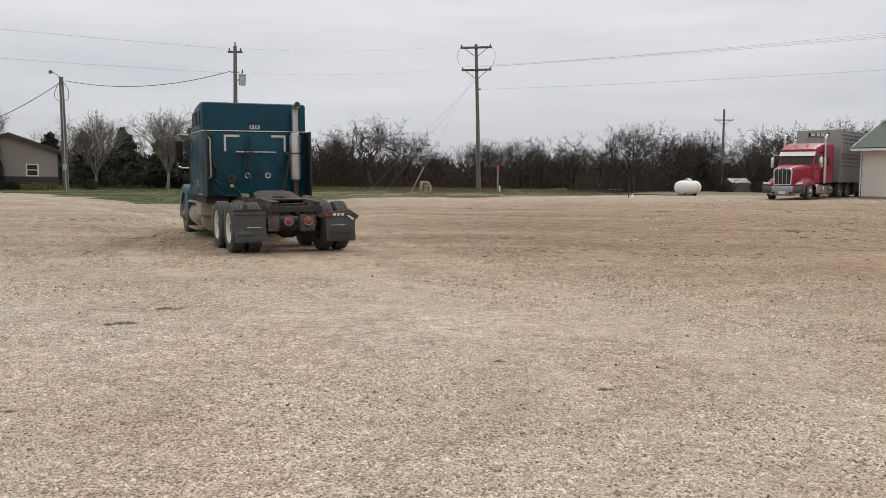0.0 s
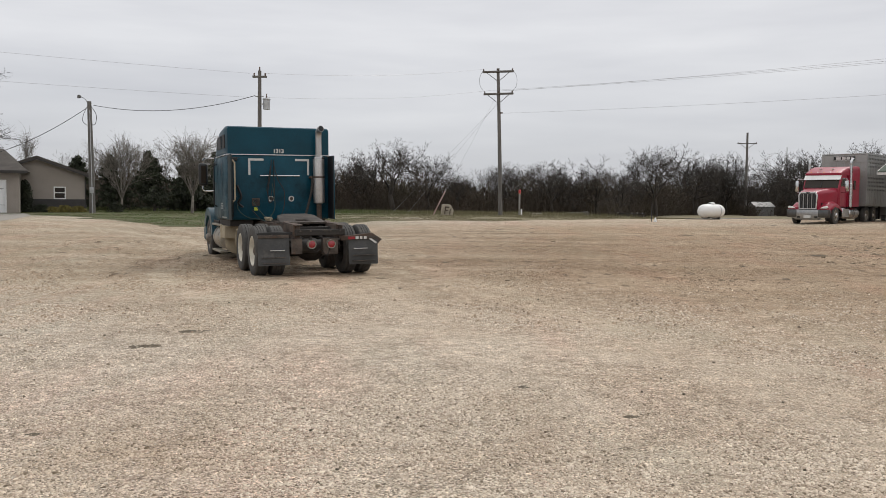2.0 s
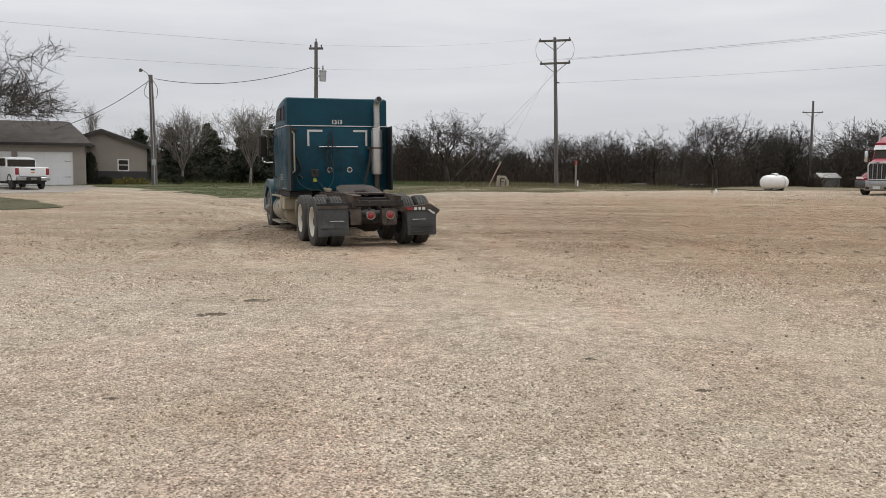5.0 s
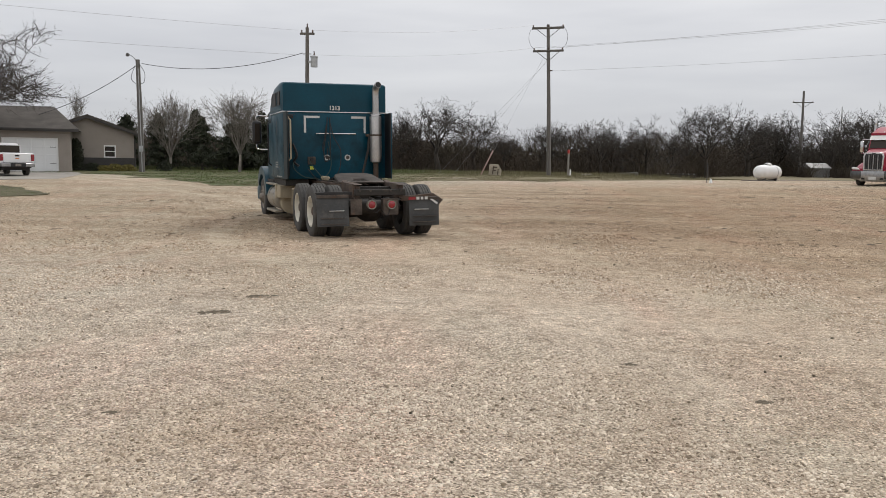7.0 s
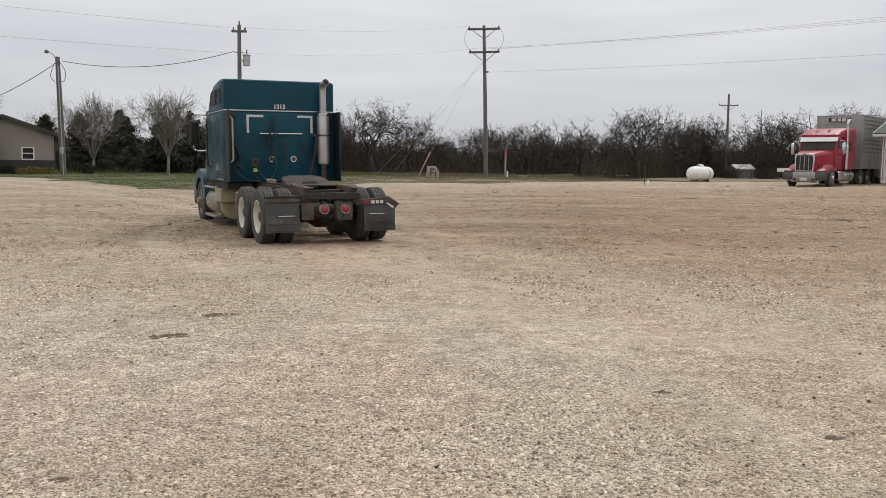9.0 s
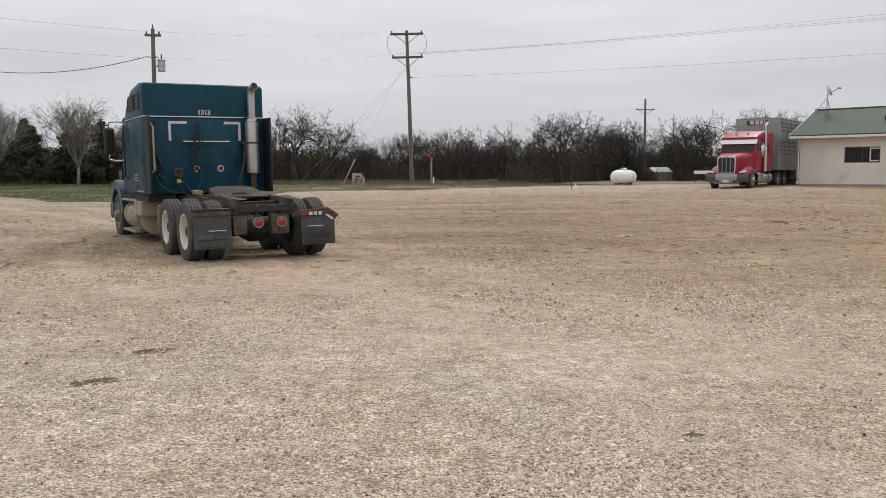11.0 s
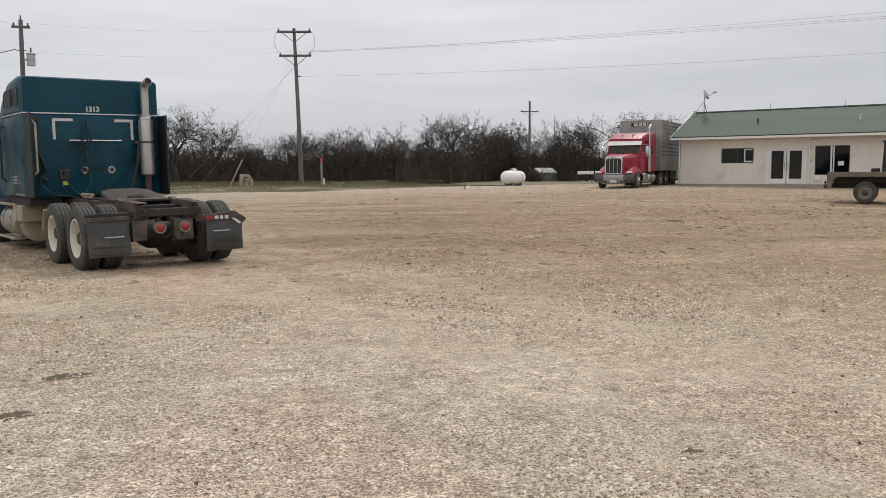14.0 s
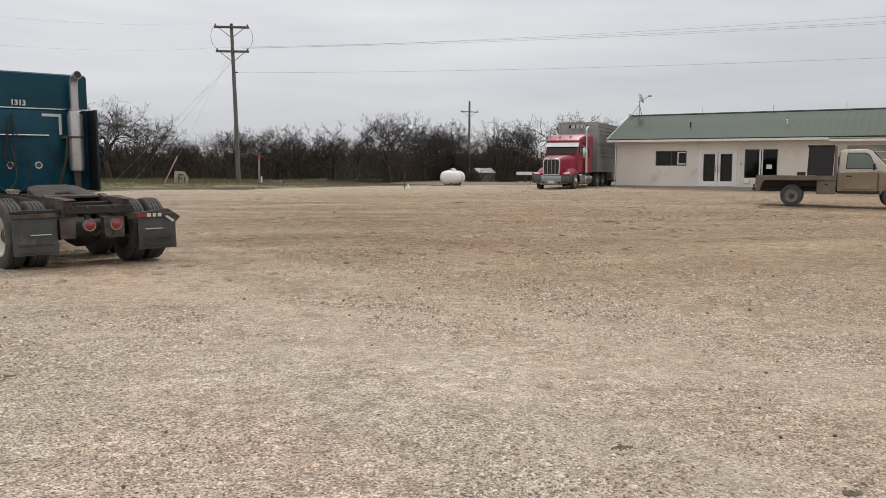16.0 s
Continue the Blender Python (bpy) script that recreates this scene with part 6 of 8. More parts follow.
TANK_METAL = material("dusty_aluminium", (0.40, 0.37, 0.31), 0.45, 0.5, scale=2.5, spread=0.2, bump=0.08, dirt=(0.30, 0.25, 0.18), dirt_amount=0.5)
TAN_BOX = material("dusty_tan_steel", (0.40, 0.34, 0.24), 0.8, scale=3, spread=0.25, bump=0.1, dirt=(0.22, 0.17, 0.11), dirt_amount=0.3)
CHROME = material("chrome", (0.62, 0.62, 0.62), 0.18, 1.0, scale=4, spread=0.12, bump=0.02)
# chrome with dark reflections put into its base colour
CHROME_DARK = material("darkened_chrome", (0.13, 0.13, 0.13), 0.3, 0.9, scale=5, spread=0.35, bump=0.05)
CHROME_WORN = material("worn_chrome", (0.40, 0.40, 0.40), 0.3, 0.9, scale=5, spread=0.3, bump=0.05)
STACK = material("scuffed_exhaust_steel", (0.56, 0.55, 0.54), 0.38, 0.8, scale=5, spread=0.25, bump=0.05, stretch=(1, 1, 0.3), dirt=(0.20, 0.15, 0.11), dirt_amount=0.2)
BLACK = material("satin_black", (0.014, 0.014, 0.015), 0.5, scale=3, spread=0.3, bump=0.03, dirt=(0.05, 0.045, 0.04), dirt_amount=0.15)
HOSE = material("rubber_hose", (0.011, 0.012, 0.013), 0.6, spread=0.2, bump=0)
HOSE_GREEN = material("green_hose", (0.025, 0.055, 0.05), 0.6, spread=0.2, bump=0)
WHITE_TAPE = material("white_tape", (0.62, 0.62, 0.60), 0.5, scale=8, spread=0.15, bump=0, dirt=(0.3, 0.28, 0.25), dirt_amount=0.25)
YELLOW_TAG = material("yellow_tag", (0.50, 0.55, 0.06), 0.5, spread=0.15, bump=0)
LENS_RED = material("red_lens", (0.27, 0.014, 0.022), 0.25, spread=0.1, bump=0, coat=0.5)
LENS_CLEAR = material("clear_lamp_lens", (0.74, 0.74, 0.72), 0.15, spread=0.1, bump=0, coat=0.5)
AMBER = material("amber_lens", (0.6, 0.2, 0.02), 0.3, spread=0.1, bump=0)
RED_TRUCK = material("red_truck_paint", (0.30, 0.014, 0.038), 0.38, scale=1.5, spread=0.12, bump=0.02, coat=0.2, spec=0.35, dirt=(0.25, 0.12, 0.10), dirt_amount=0.12)
SILVER = material("dull_trailer_aluminium", (0.37, 0.37, 0.36), 0.5, 0.5, scale=1.2, spread=0.2, bump=0.05, dirt=(0.26, 0.22, 0.17), dirt_amount=0.35)
WHITE_CAR = material("white_car_paint", (0.78, 0.78, 0.78), 0.3, scale=1, spread=0.05, bump=0, coat=0.5)
DUST_CAR = material("mud_dusted_paint", (0.27, 0.21, 0.142), 0.7, scale=1.1, fine=25, second=(0.22, 0.165, 0.11), spread=0.2, bump=0.05, dirt=(0.46, 0.40, 0.31), dirt_amount=0.3)
BED_STEEL = material("dusty_bed_steel", (0.19, 0.153, 0.112), 0.75, scale=2, fine=25, spread=0.3, bump=0.1, dirt=(0.30, 0.24, 0.17), dirt_amount=0.3)
DUSTY_WHITE = material("dust_streaked_white_paint", (0.66, 0.62, 0.55), 0.45, scale=1.2, spread=0.15, bump=0.02, dirt=(0.36, 0.29, 0.21), dirt_amount=0.35, coat=0.2)
DECAL = material("faded_decal", (0.34, 0.36, 0.36), 0.5, spread=0.2, bump=0)


def glass_tint(name, colour):
    m = bpy.data.materials.new(name)
    m.use_nodes = True
    b = m.node_tree.nodes["Principled BSDF"]
    b.inputs["Base Color"].default_value = col(colour)
    b.inputs["Roughness"].default_value = 0.05
    b.inputs["Transmission Weight"].default_value = 0.75
    b.inputs["IOR"].default_value = 1.3
    return m


CAB_GLASS = glass_tint("tinted_cab_glass", (0.35, 0.42, 0.40))


# ---- wheels ----
def tyre_mesh(r, w, n=72):
    """A tyre with round grooves, cut shoulders and bulging walls, turned round x."""
    h = w / 2
    prof = [(-h * 0.80, r * 0.575), (-h * 0.98, r * 0.66), (-h * 1.0, r * 0.78), (-h * 0.96, r * 0.9), (-h * 0.86, r * 0.965), (-h * 0.80, r * 0.985)]
    xs = [-0.8, -0.44, -0.42, -0.36, -0.34, -0.04, -0.03, 0.03, 0.04, 0.34, 0.36, 0.42, 0.44, 0.8]
    deep = {-0.42, -0.36, -0.03, 0.03, 0.36, 0.42}
    for x in xs[1:-1]:
        prof.append((h * x, r * (0.968 if x in deep else 1.0)))
    prof += [(-a, b) for a, b in prof[:6]][::-1]
    loops = []
    for along, rad in prof:
        loop = []
        for i in range(n):
            a = 2 * math.pi * i / n
            k = rad
            if rad > r * 0.95 and (i % 3) == 0:
                k = rad - r * 0.02
            loop.append((along, k * math.cos(a), k * math.sin(a)))
        loops.append(loop)
    return rings(loops + [loops[0]], True, False)


def rim_bm(r, w, dish, out):
    """A dished wheel: lip, barrel and disc; out is +1 or -1, the side that faces away from the car."""
    h = w / 2
    R = r * 0.575
    prof = [(h * 0.84, R * 1.05), (h * 0.90, R * 1.04), (h * 0.90, R * 0.98), (h * 0.72, R * 0.93), (h * dish + 0.03, R * 0.88), (h * dish, R * 0.70), (h * dish + 0.01, R * 0.46), (h * dish + 0.03, R * 0.40), (h * dish + 0.03, 0.002)]
    return lathe([(out * a, b) for a, b in prof] + [(-out * h * 0.8, 0.002)][:0], (0, 0, 0), "x", 36)


def hub_bm(r, x0, out, length, studs=8):
    b = lathe([(x0, r * 0.24), (x0 + out * length * 0.6, r * 0.22), (x0 + out * length, r * 0.15), (x0 + out * length, 0.002)], (0, 0, 0), "x", 18)
    for k in range(studs):
        a = 2 * math.pi * k / studs
        y, z = r * 0.31 * math.cos(a), r * 0.31 * math.sin(a)
        b = merge(b, lathe([(x0 - out * 0.01, r * 0.035), (x0 + out * 0.04, r * 0.03), (x0 + out * 0.042, 0.001)], (0, y, z), "x", 6))
    return b


WHEELS = {}


def wheel(parent, x, y, z, r, w, out, dish, rim_mat, hub_mat, hub_len=0.07, holes=0):
    """A wheel is a tyre with its rim, and the rim holds the hub; alike wheels share their meshes."""
    key = (r, w, out, dish, rim_mat.name, hub_len)
    if key not in WHEELS:
        t = part("wheel", tyre_mesh(r, w), RUBBER, parent, "dusty black tyre", 25)
        rim = part("rim", rim_bm(r, w, dish, out), rim_mat, t, "", 35)
        hub = part("hub", hub_bm(r, out * (w / 2 * dish + 0.02), out, hub_len), hub_mat, rim)
        WHEELS[key] = (t.data, rim.data, hub.data)
    else:
        a, b, c = WHEELS[key]
        t = new("wheel", a)
        t.parent = parent
        t["label"] = "dusty black tyre"
        rim = new("rim", b)
        rim.parent = t
        hub = new("hub", c)
        hub.parent = rim
    t.matrix_basis = pose(x, y, z, (x * 91 + y * 57) % 360)
    return t


def arch(y, z, r0, r1, x0, x1, a0, a1, n=14, bevel=0.015):
    """A mudguard: part of a ring round a wheel."""
    out = [(y + r1 * math.cos(radians(a0 + (a1 - a0) * k / n)), z + r1 * math.sin(radians(a0 + (a1 - a0) * k / n))) for k in range(n + 1)]
    inn = [(y + r0 * math.cos(radians(a0 + (a1 - a0) * k / n)), z + r0 * math.sin(radians(a0 + (a1 - a0) * k / n))) for k in range(n + 1)]
    return prism(out + inn[::-1], x0, x1, "x")


def hull(sections, k=6):
    """A body over cross-sections (y, half width, bottom, top, corner radius), rounded at the top corners."""
    loops = []
    for y, w, zb, zt, c in sections:
        loop = [(-w, y, zb), (-w, y, (zb + zt) / 2)]
        for i in range(k + 1):
            a = math.pi - math.pi / 2 * i / k
            loop.append((-w + c + c * math.cos(a), y, zt - c + c * math.sin(a)))
        for i in range(k + 1):
            a = math.pi / 2 - math.pi / 2 * i / k
            loop.append((w - c + c * math.cos(a), y, zt - c + c * math.sin(a)))
        loop += [(w, y, (zb + zt) / 2), (w, y, zb)]
        loops.append(loop)
    return rings(loops)


def bars(parent, x, y, z, rows, axis, mat, width=0.3, h=0.028, seed=1):
    """Writing too faint to read, as broken lines of plain bars."""
    rng = random.Random(seed)
    for k in range(rows):
        u = -width / 2
        while u < width / 2 - 0.02:
            w = rng.uniform(0.05, 0.11)
            if axis == "x":
                part("lettering", box(x, x + 0.004, y + u, y + min(u + w, width / 2), z - k * h * 1.9 - h, z - k * h * 1.9), mat, parent, smooth=0)
            else:
                part("lettering", box(x + u, x + min(u + w, width / 2), y, y + 0.004, z - k * h * 1.9 - h, z - k * h * 1.9), mat, parent, smooth=0)
            u += w + rng.uniform(0.015, 0.03)


# ---- the teal road tractor ----
def teal_tractor(m):
    T = thing("semi_truck", m, "teal sleeper-cab road tractor without trailer, dusty, with cream rims", "semi truck")
    FA, R = 6.19, 0.505
    # chassis
    for s in (-1, 1):
        part("frame_rail", box(s * 0.43 - 0.045, s * 0.43 + 0.045, -0.74, 6.6, 0.76, 1.02, 0.008), RUST, T)
    for y in (-0.2, 0.7, 2.0, 3.2, 4.6):
        part("crossmember", box(-0.385, 0.385, y - 0.06, y + 0.06, 0.8, 0.98, 0.01), CHASSIS, T)
    tail = part("tail_beam", box(-0.50, 0.50, -0.82, -0.745, 0.83, 0.95, 0.012), CHASSIS, T, "grimy rear cross beam")
    for x in (-0.4, -0.2, 0.2, 0.4):
        part("bolt", lathe([(-0.845, 0.001), (-0.845, 0.018), (-0.82, 0.018)], (x, 0, 0.92), "y", 6), GREASE, tail)
    for s in (-1, 1):
        part("gusset", prism([(-0.74, 1.03), (-0.74, 0.80), (-0.2, 1.03)], s * 0.43 - 0.10, s * 0.43 - 0.05, "x"), RUST, T)
        part("rail_cap", prism([(-0.80, 1.032), (-0.1, 1.032), (-0.1, 1.06), (-0.74, 1.045)], s * 0.43 - 0.08, s * 0.43 + 0.08, "x"), RUST, T)
    # axles and suspension
    for y in (0.0, 1.35):
        ax = part("axle", lathe([(-1.0, 0.07), (-0.3, 0.09), (-0.22, 0.16), (-0.1, 0.23), (0.1, 0.23), (0.22, 0.16), (0.3, 0.09), (1.0, 0.07)], (0, y, R), "x", 18), CHASSIS, T)
        part("differential", lathe([(-0.28, 0.001), (-0.27, 0.1), (-0.16, 0.2), (0.0, 0.22), (0.2, 0.12), (0.34, 0.07), (0.34, 0.001)], (0.0, y, R), "y", 18), CHASSIS, ax)
        for s in (-1, 1):
            part("air_spring", lathe([(0.0, 0.1), (0.06, 0.13), (0.12, 0.1), (0.18, 0.13), (0.22, 0.1)], (s * 0.43, y - 0.28, 0.54), "z", 14), RUBBER, ax)
            part("torque_arm", box(s * 0.43 - 0.05, s * 0.43 + 0.05, y - 0.4, y + 0.55, 0.46, 0.56, 0.01), CHASSIS, ax)
    part("front_axle", box(-0.95, 0.95, FA - 0.06, FA + 0.06, 0.36, 0.48, 0.02), CHASSIS, T)
    part("drive_shaft", rod((0, 1.6, 0.6), (0, 4.4, 0.78), 0.06), CHASSIS, T)
    part("engine_block", box(-0.36, 0.36, 4.6, 6.4, 0.5, 1.1, 0.05), CHASSIS, T)
    part("gearbox", box(-0.25, 0.25, 3.7, 4.62, 0.48, 0.95, 0.06), CHASSIS, T)
    for y in (0.0, 1.35):
        for s in (-1, 1):
            wheel(T, s * 1.065, y, R, R, 0.275, s, -0.25, RIM_WHITE, RUST, 0.10)
            wheel(T, s * 0.735, y, R, R, 0.275, s, 0.3, RIM_STEEL, CHASSIS, 0.02)
    for s in (-1, 1):
        wheel(T, s * 1.06, FA, R, R, 0.28, s, 0.75, RIM_STEEL, RIM_STEEL, 0.09)
    # mudflaps, hangers and lamps
    for s in (-1, 1):
        bm = bmesh.new()
        rows = []
        for k in range(7):
            z = (0.78 if s > 0 else 0.84) - (0.55 if s > 0 else 0.58) * k / 6
            bow = -0.70 - 0.03 * math.sin(k / 6 * 2.4) - (0.035 * (k / 6) ** 2 if s < 0 else 0)
            rows.append([(s * x, bow + 0.012 * math.sin(x * 9 + k), z) for x in (0.60, 0.75, 0.9, 1.05, 1.21)])
        front = [[bm.verts.new(p) for p in r] for r in rows]
        back = [[bm.verts.new((p[0], p[1] + 0.012, p[2])) for p in r] for r in rows]
        for grid, flip in ((front, 1), (back, -1)):
            for a, b in zip(grid, grid[1:]):
                for i in range(4):
                    bm.faces.new([a[i], a[i + 1], b[i + 1], b[i]][::flip])
        rim_f = front[0] + [r[-1] for r in front[1:]] + front[-1][-2::-1] + [r[0] for r in front[-2:0:-1]]
        rim_b = back[0] + [r[-1] for r in back[1:]] + back[-1][-2::-1] + [r[0] for r in back[-2:0:-1]]
        for i in range(len(rim_f)):
            j = (i + 1) % len(rim_f)
            bm.faces.new((rim_f[i], rim_f[j], rim_b[j], rim_b[i]))
        flap = part("mudflap", bm, FLAP, T, "scuffed dark rubber mudflap", 50)
        for x0, x1, z0, z1 in ((0.68, 1.14, 0.30, 0.31), (0.68, 1.14, 0.41, 0.42), (0.70, 0.98, 0.545, 0.556)):
            part("emboss", box(min(s * x0, s * x1), max(s * x0, s * x1), -0.775, -0.735, z0, z1), GREASE if z0 < 0.5 else WHITE_TAPE, flap)
        part("flap_plate", box(min(s * 0.6, s * 1.21), max(s * 0.6, s * 1.21), -0.735, -0.715, *((0.73, 0.79) if s > 0 else (0.79, 0.85)), 0.004), GREASE, flap)
        if s > 0:
            h = part("flap_hanger", prism([(0.44, 0.71), (1.04, 0.71), (1.21, 0.62), (1.31, 0.72), (1.10, 0.86), (0.60, 0.81), (0.44, 0.82)], -0.70, -0.655, "y", 0.008), RUST, T, "bent rusty mudflap hanger")
            for x0, x1, mt in ((0.58, 0.72, LENS_RED), (0.74, 0.80, WHITE_TAPE), (0.83, 0.88, WHITE_TAPE), (0.91, 0.97, WHITE_TAPE)):
                part("reflector", box(x0, x1, -0.745, -0.739, 0.735, 0.79), mt, h)
            part("reflector", prism([(1.02, 0.74), (1.07, 0.745), (1.19, 0.665), (1.155, 0.64)], -0.745, -0.739, "y"), WHITE_TAPE, h)
        else:
            part("flap_hanger", prism([(-0.44, 0.84), (-1.2, 0.85), (-1.24, 0.89), (-1.0, 0.91), (-0.44, 0.90)], -0.70, -0.655, "y", 0.006), BLACK, T)
    lamp_box = part("lamp_box", box(0.05, 0.36, -0.80, -0.66, 0.45, 0.775, 0.012), GREASE, T, "grey steel lamp box")
    part("splash_plate", box(-0.58, -0.36, -0.79, -0.775, 0.47, 0.775, 0.006), GREASE, T, "grey steel splash plate")
    for x in (-0.19, 0.20):
        lamp = part("tail_light", lathe([(-0.90, 0.001), (-0.895, 0.05), (-0.88, 0.07), (-0.80, 0.07)], (x, 0, 0.66), "y", 20), LENS_RED, T, "round red tail light")
        part("ring", lathe([(-0.885, 0.07), (-0.89, 0.088), (-0.80, 0.088)], (x, 0, 0.66), "y", 20), RIM_STEEL, lamp)
    part("lamp_stalk", box(-0.22, -0.16, -0.80, -0.745, 0.6, 0.8), CHASSIS, T)
    part("lamp_wire", tube(bend([(-0.19, -0.80, 0.64), (-0.1, -0.82, 0.5), (0.0, -0.8, 0.56), (0.12, -0.82, 0.44), (0.2, -0.8, 0.6)]), 0.008, 5), HOSE, T)
    part("air_tank", lathe([(-0.4, 0.001), (-0.38, 0.1), (-0.33, 0.13), (0.33, 0.13), (0.38, 0.1), (0.4, 0.001)], (-0.1, -0.45, 0.6), "x", 16), CHASSIS, T)
    # fifth wheel
    plate = [(-0.46, 0.45), (-0.40, 0.98), (-0.25, 1.12), (0.25, 1.12), (0.40, 0.98), (0.46, 0.45), (0.36, 0.12), (0.24, 0.05), (0.10, 0.62), (-0.10, 0.62), (-0.24, 0.05), (-0.36, 0.12)]
    fw = part("fifth_wheel", prism([(x * 1.05, y * 1.1) for x, y in plate], 1.13, 1.23, "z", 0.035, 2), COUPLING, T, "greasy worn coupling plate", at=pose(0, 0.42, -0.22, 11))
    for s in (-1, 1):
        part("saddle", prism([(0.35, 1.0), (0.95, 1.0), (0.78, 1.14), (0.52, 1.14)], s * 0.36 - 0.05, s * 0.36 + 0.05, "x", 0.01), GREASE, fw)
        part("ramp", prism([(-0.12, 1.02), (0.3, 1.02), (0.3, 1.09)], s * 0.43 - 0.05, s * 0.43 + 0.05, "x"), RUST, T)
    part("slide_base", box(-0.48, 0.48, 0.2, 1.1, 1.025, 1.065, 0.006), GREASE, T)
    part("deck_plate", box(-0.4, 0.4, 1.75, 2.62, 1.022, 1.04, 0.004), GREASE, T)
    part("spring_coil", tube([(-0.5 + 0.04 * math.cos(k * 1.2), 1.45 + 0.014 * k, 1.10 + 0.04 * math.sin(k * 1.2)) for k in range(40)], 0.009, 5), TAN_BOX, T)
    # sleeper and cab
    Y0, Y1, Y2 = 2.83, 4.60, 5.5
    body = part("sleeper_body", box(-1.2, 1.2, Y0, Y1, 1.05, 2.565, 0.05, 3), TEAL_SOOT, T, "deep teal sleeper box")
    cap = hull([(Y0, 1.19, 2.57, 3.19, 0.05), (Y0 + 0.03, 1.2, 2.57, 3.215, 0.06), (3.4, 1.2, 2.57, 3.26, 0.12), (4.05, 1.2, 2.57, 3.23, 0.18), (4.45, 1.19, 2.57, 3.08, 0.22), (4.75, 1.17, 2.57, 2.95, 0.2), (5.05, 1.13, 2.57, 2.78, 0.12), (5.45, 1.09, 2.57, 2.68, 0.05)])
    cap = part("roof_cap", cap, TEAL, T, "raised teal sleeper roof", 38)
    part("roof_seam", box(-1.21, 1.21, Y0 - 0.012, Y1, 2.555, 2.58, 0.004), CHROME, T)
    for s in (-1, 1):
        for y0, y1, z0, z1 in ((3.15, 3.5, 2.74, 3.03), (3.68, 4.28, 2.74, 3.02)):
            out = [(y0, z0), (y1, z0), (y1, z1 - 0.09), (y1 - 0.14 * (y1 > 4), z1), (y0, z1)]
            w = part("cap_window", prism(out, s * 1.2 - 0.012, s * 1.2 + 0.008, "x", 0.003), BLACK, cap, "small dark upper side window")
            part("window_gasket", tube([(s * 1.206, *p) for p in out + out[:1]], 0.016, 5), BLACK, w)
        part("cap_bar", box(s * 1.2 - 0.01, s * 1.2 + 0.018, 3.0, 4.6, 2.62, 2.64), TEAL_DUSTY, cap)
    cab_prof = [(Y1 - 0.03, 1.0), (Y2 + 0.12, 1.0), (Y2 + 0.12, 1.96), (Y2 - 0.06, 2.62), (Y1 - 0.03, 2.62)]
    cab = part("cab", prism(cab_prof, -1.12, 1.12, "x", 0.04, 2), TEAL, T)
    for s in (-1, 1):
        door = part("door", prism([(Y1 + 0.06, 1.08), (Y2 + 0.0, 1.08), (Y2 + 0.0, 1.95), (Y2 - 0.12, 2.52), (Y1 + 0.06, 2.52)], s * 1.12 - 0.02, s * 1.12 + 0.02, "x", 0.008), TEAL, cab)
        win = [(Y1 + 0.16, 1.93), (Y2 - 0.04, 1.93), (Y2 - 0.2, 2.46), (Y1 + 0.16, 2.46)]
        part("window", prism(win, s * 1.12 - 0.01, s * 1.12 + 0.026, "x", 0.004), GLASS_DARK, door, "dark side window")
        part("window_gasket", tube([(s * 1.145, *p) for p in win + win[:1]], 0.015, 5), BLACK, door)
        part("handle", box(s * 1.12 - 0.03, s * 1.12 + 0.05, Y1 + 0.14, Y1 + 0.26, 1.6, 1.66, 0.01), BLACK, door)
        part("grab_rail", tube([(s * 1.2, Y1 - 0.06, 1.35), (s * 1.27, Y1 - 0.06, 1.4), (s * 1.27, Y1 - 0.06, 2.35), (s * 1.2, Y1 - 0.06, 2.4)], 0.018, 8), CHROME if s > 0 else BLACK, cab)
        part("sill_step", box(s * 1.0 - 0.16, s * 1.0 + 0.16, Y1, Y2 + 0.1, 0.93, 1.0, 0.01), CHASSIS, cab)
    part("windscreen", prism([(Y2 + 0.125, 1.98), (Y2 + 0.14, 1.98), (Y2 - 0.03, 2.58), (Y2 - 0.045, 2.58)], -1.02, 1.02, "x"), GLASS_DARK, cab)
    part("sun_visor", prism([(Y2 - 0.05, 2.68), (Y2 + 0.26, 2.60), (Y2 + 0.26, 2.57), (Y2 - 0.05, 2.62)], -1.1, 1.1, "x", 0.008), BLACK, cab)
    part("aerial", rod((1.05, Y2 - 0.2, 2.6), (1.08, Y2 - 0.3, 3.35), 0.008, 0.004, 5), BLACK, cab)
    # mirrors
    for s in (-1, 1):
        mir = part("mirror", box(s * 1.40 - 0.115, s * 1.40 + 0.115, Y2 - 0.03, Y2 + 0.11, 1.88, 2.46, 0.065, 4), BLACK, T, "tall black door mirror" if s < 0 else "tall chrome-backed door mirror")
        part("glass", box(s * 1.40 - 0.06, s * 1.40 + 0.06, Y2 - 0.036, Y2 - 0.03, 1.95, 2.39), GLASS_DARK, mir)
        part("mirror_arm", tube(bend([(s * 1.13, Y2 - 0.05, 2.58), (s * 1.30, Y2 + 0.05, 2.59), (s * 1.40, Y2 + 0.05, 2.56), (s * 1.40, Y2 + 0.05, 2.46)]), 0.018, 7), CHROME, mir)
        part("mirror_arm", tube(bend([(s * 1.13, Y2, 1.74), (s * 1.30, Y2 + 0.05, 1.74), (s * 1.40, Y2 + 0.05, 1.77), (s * 1.40, Y2 + 0.05, 1.88)]), 0.018, 7), CHROME, mir)
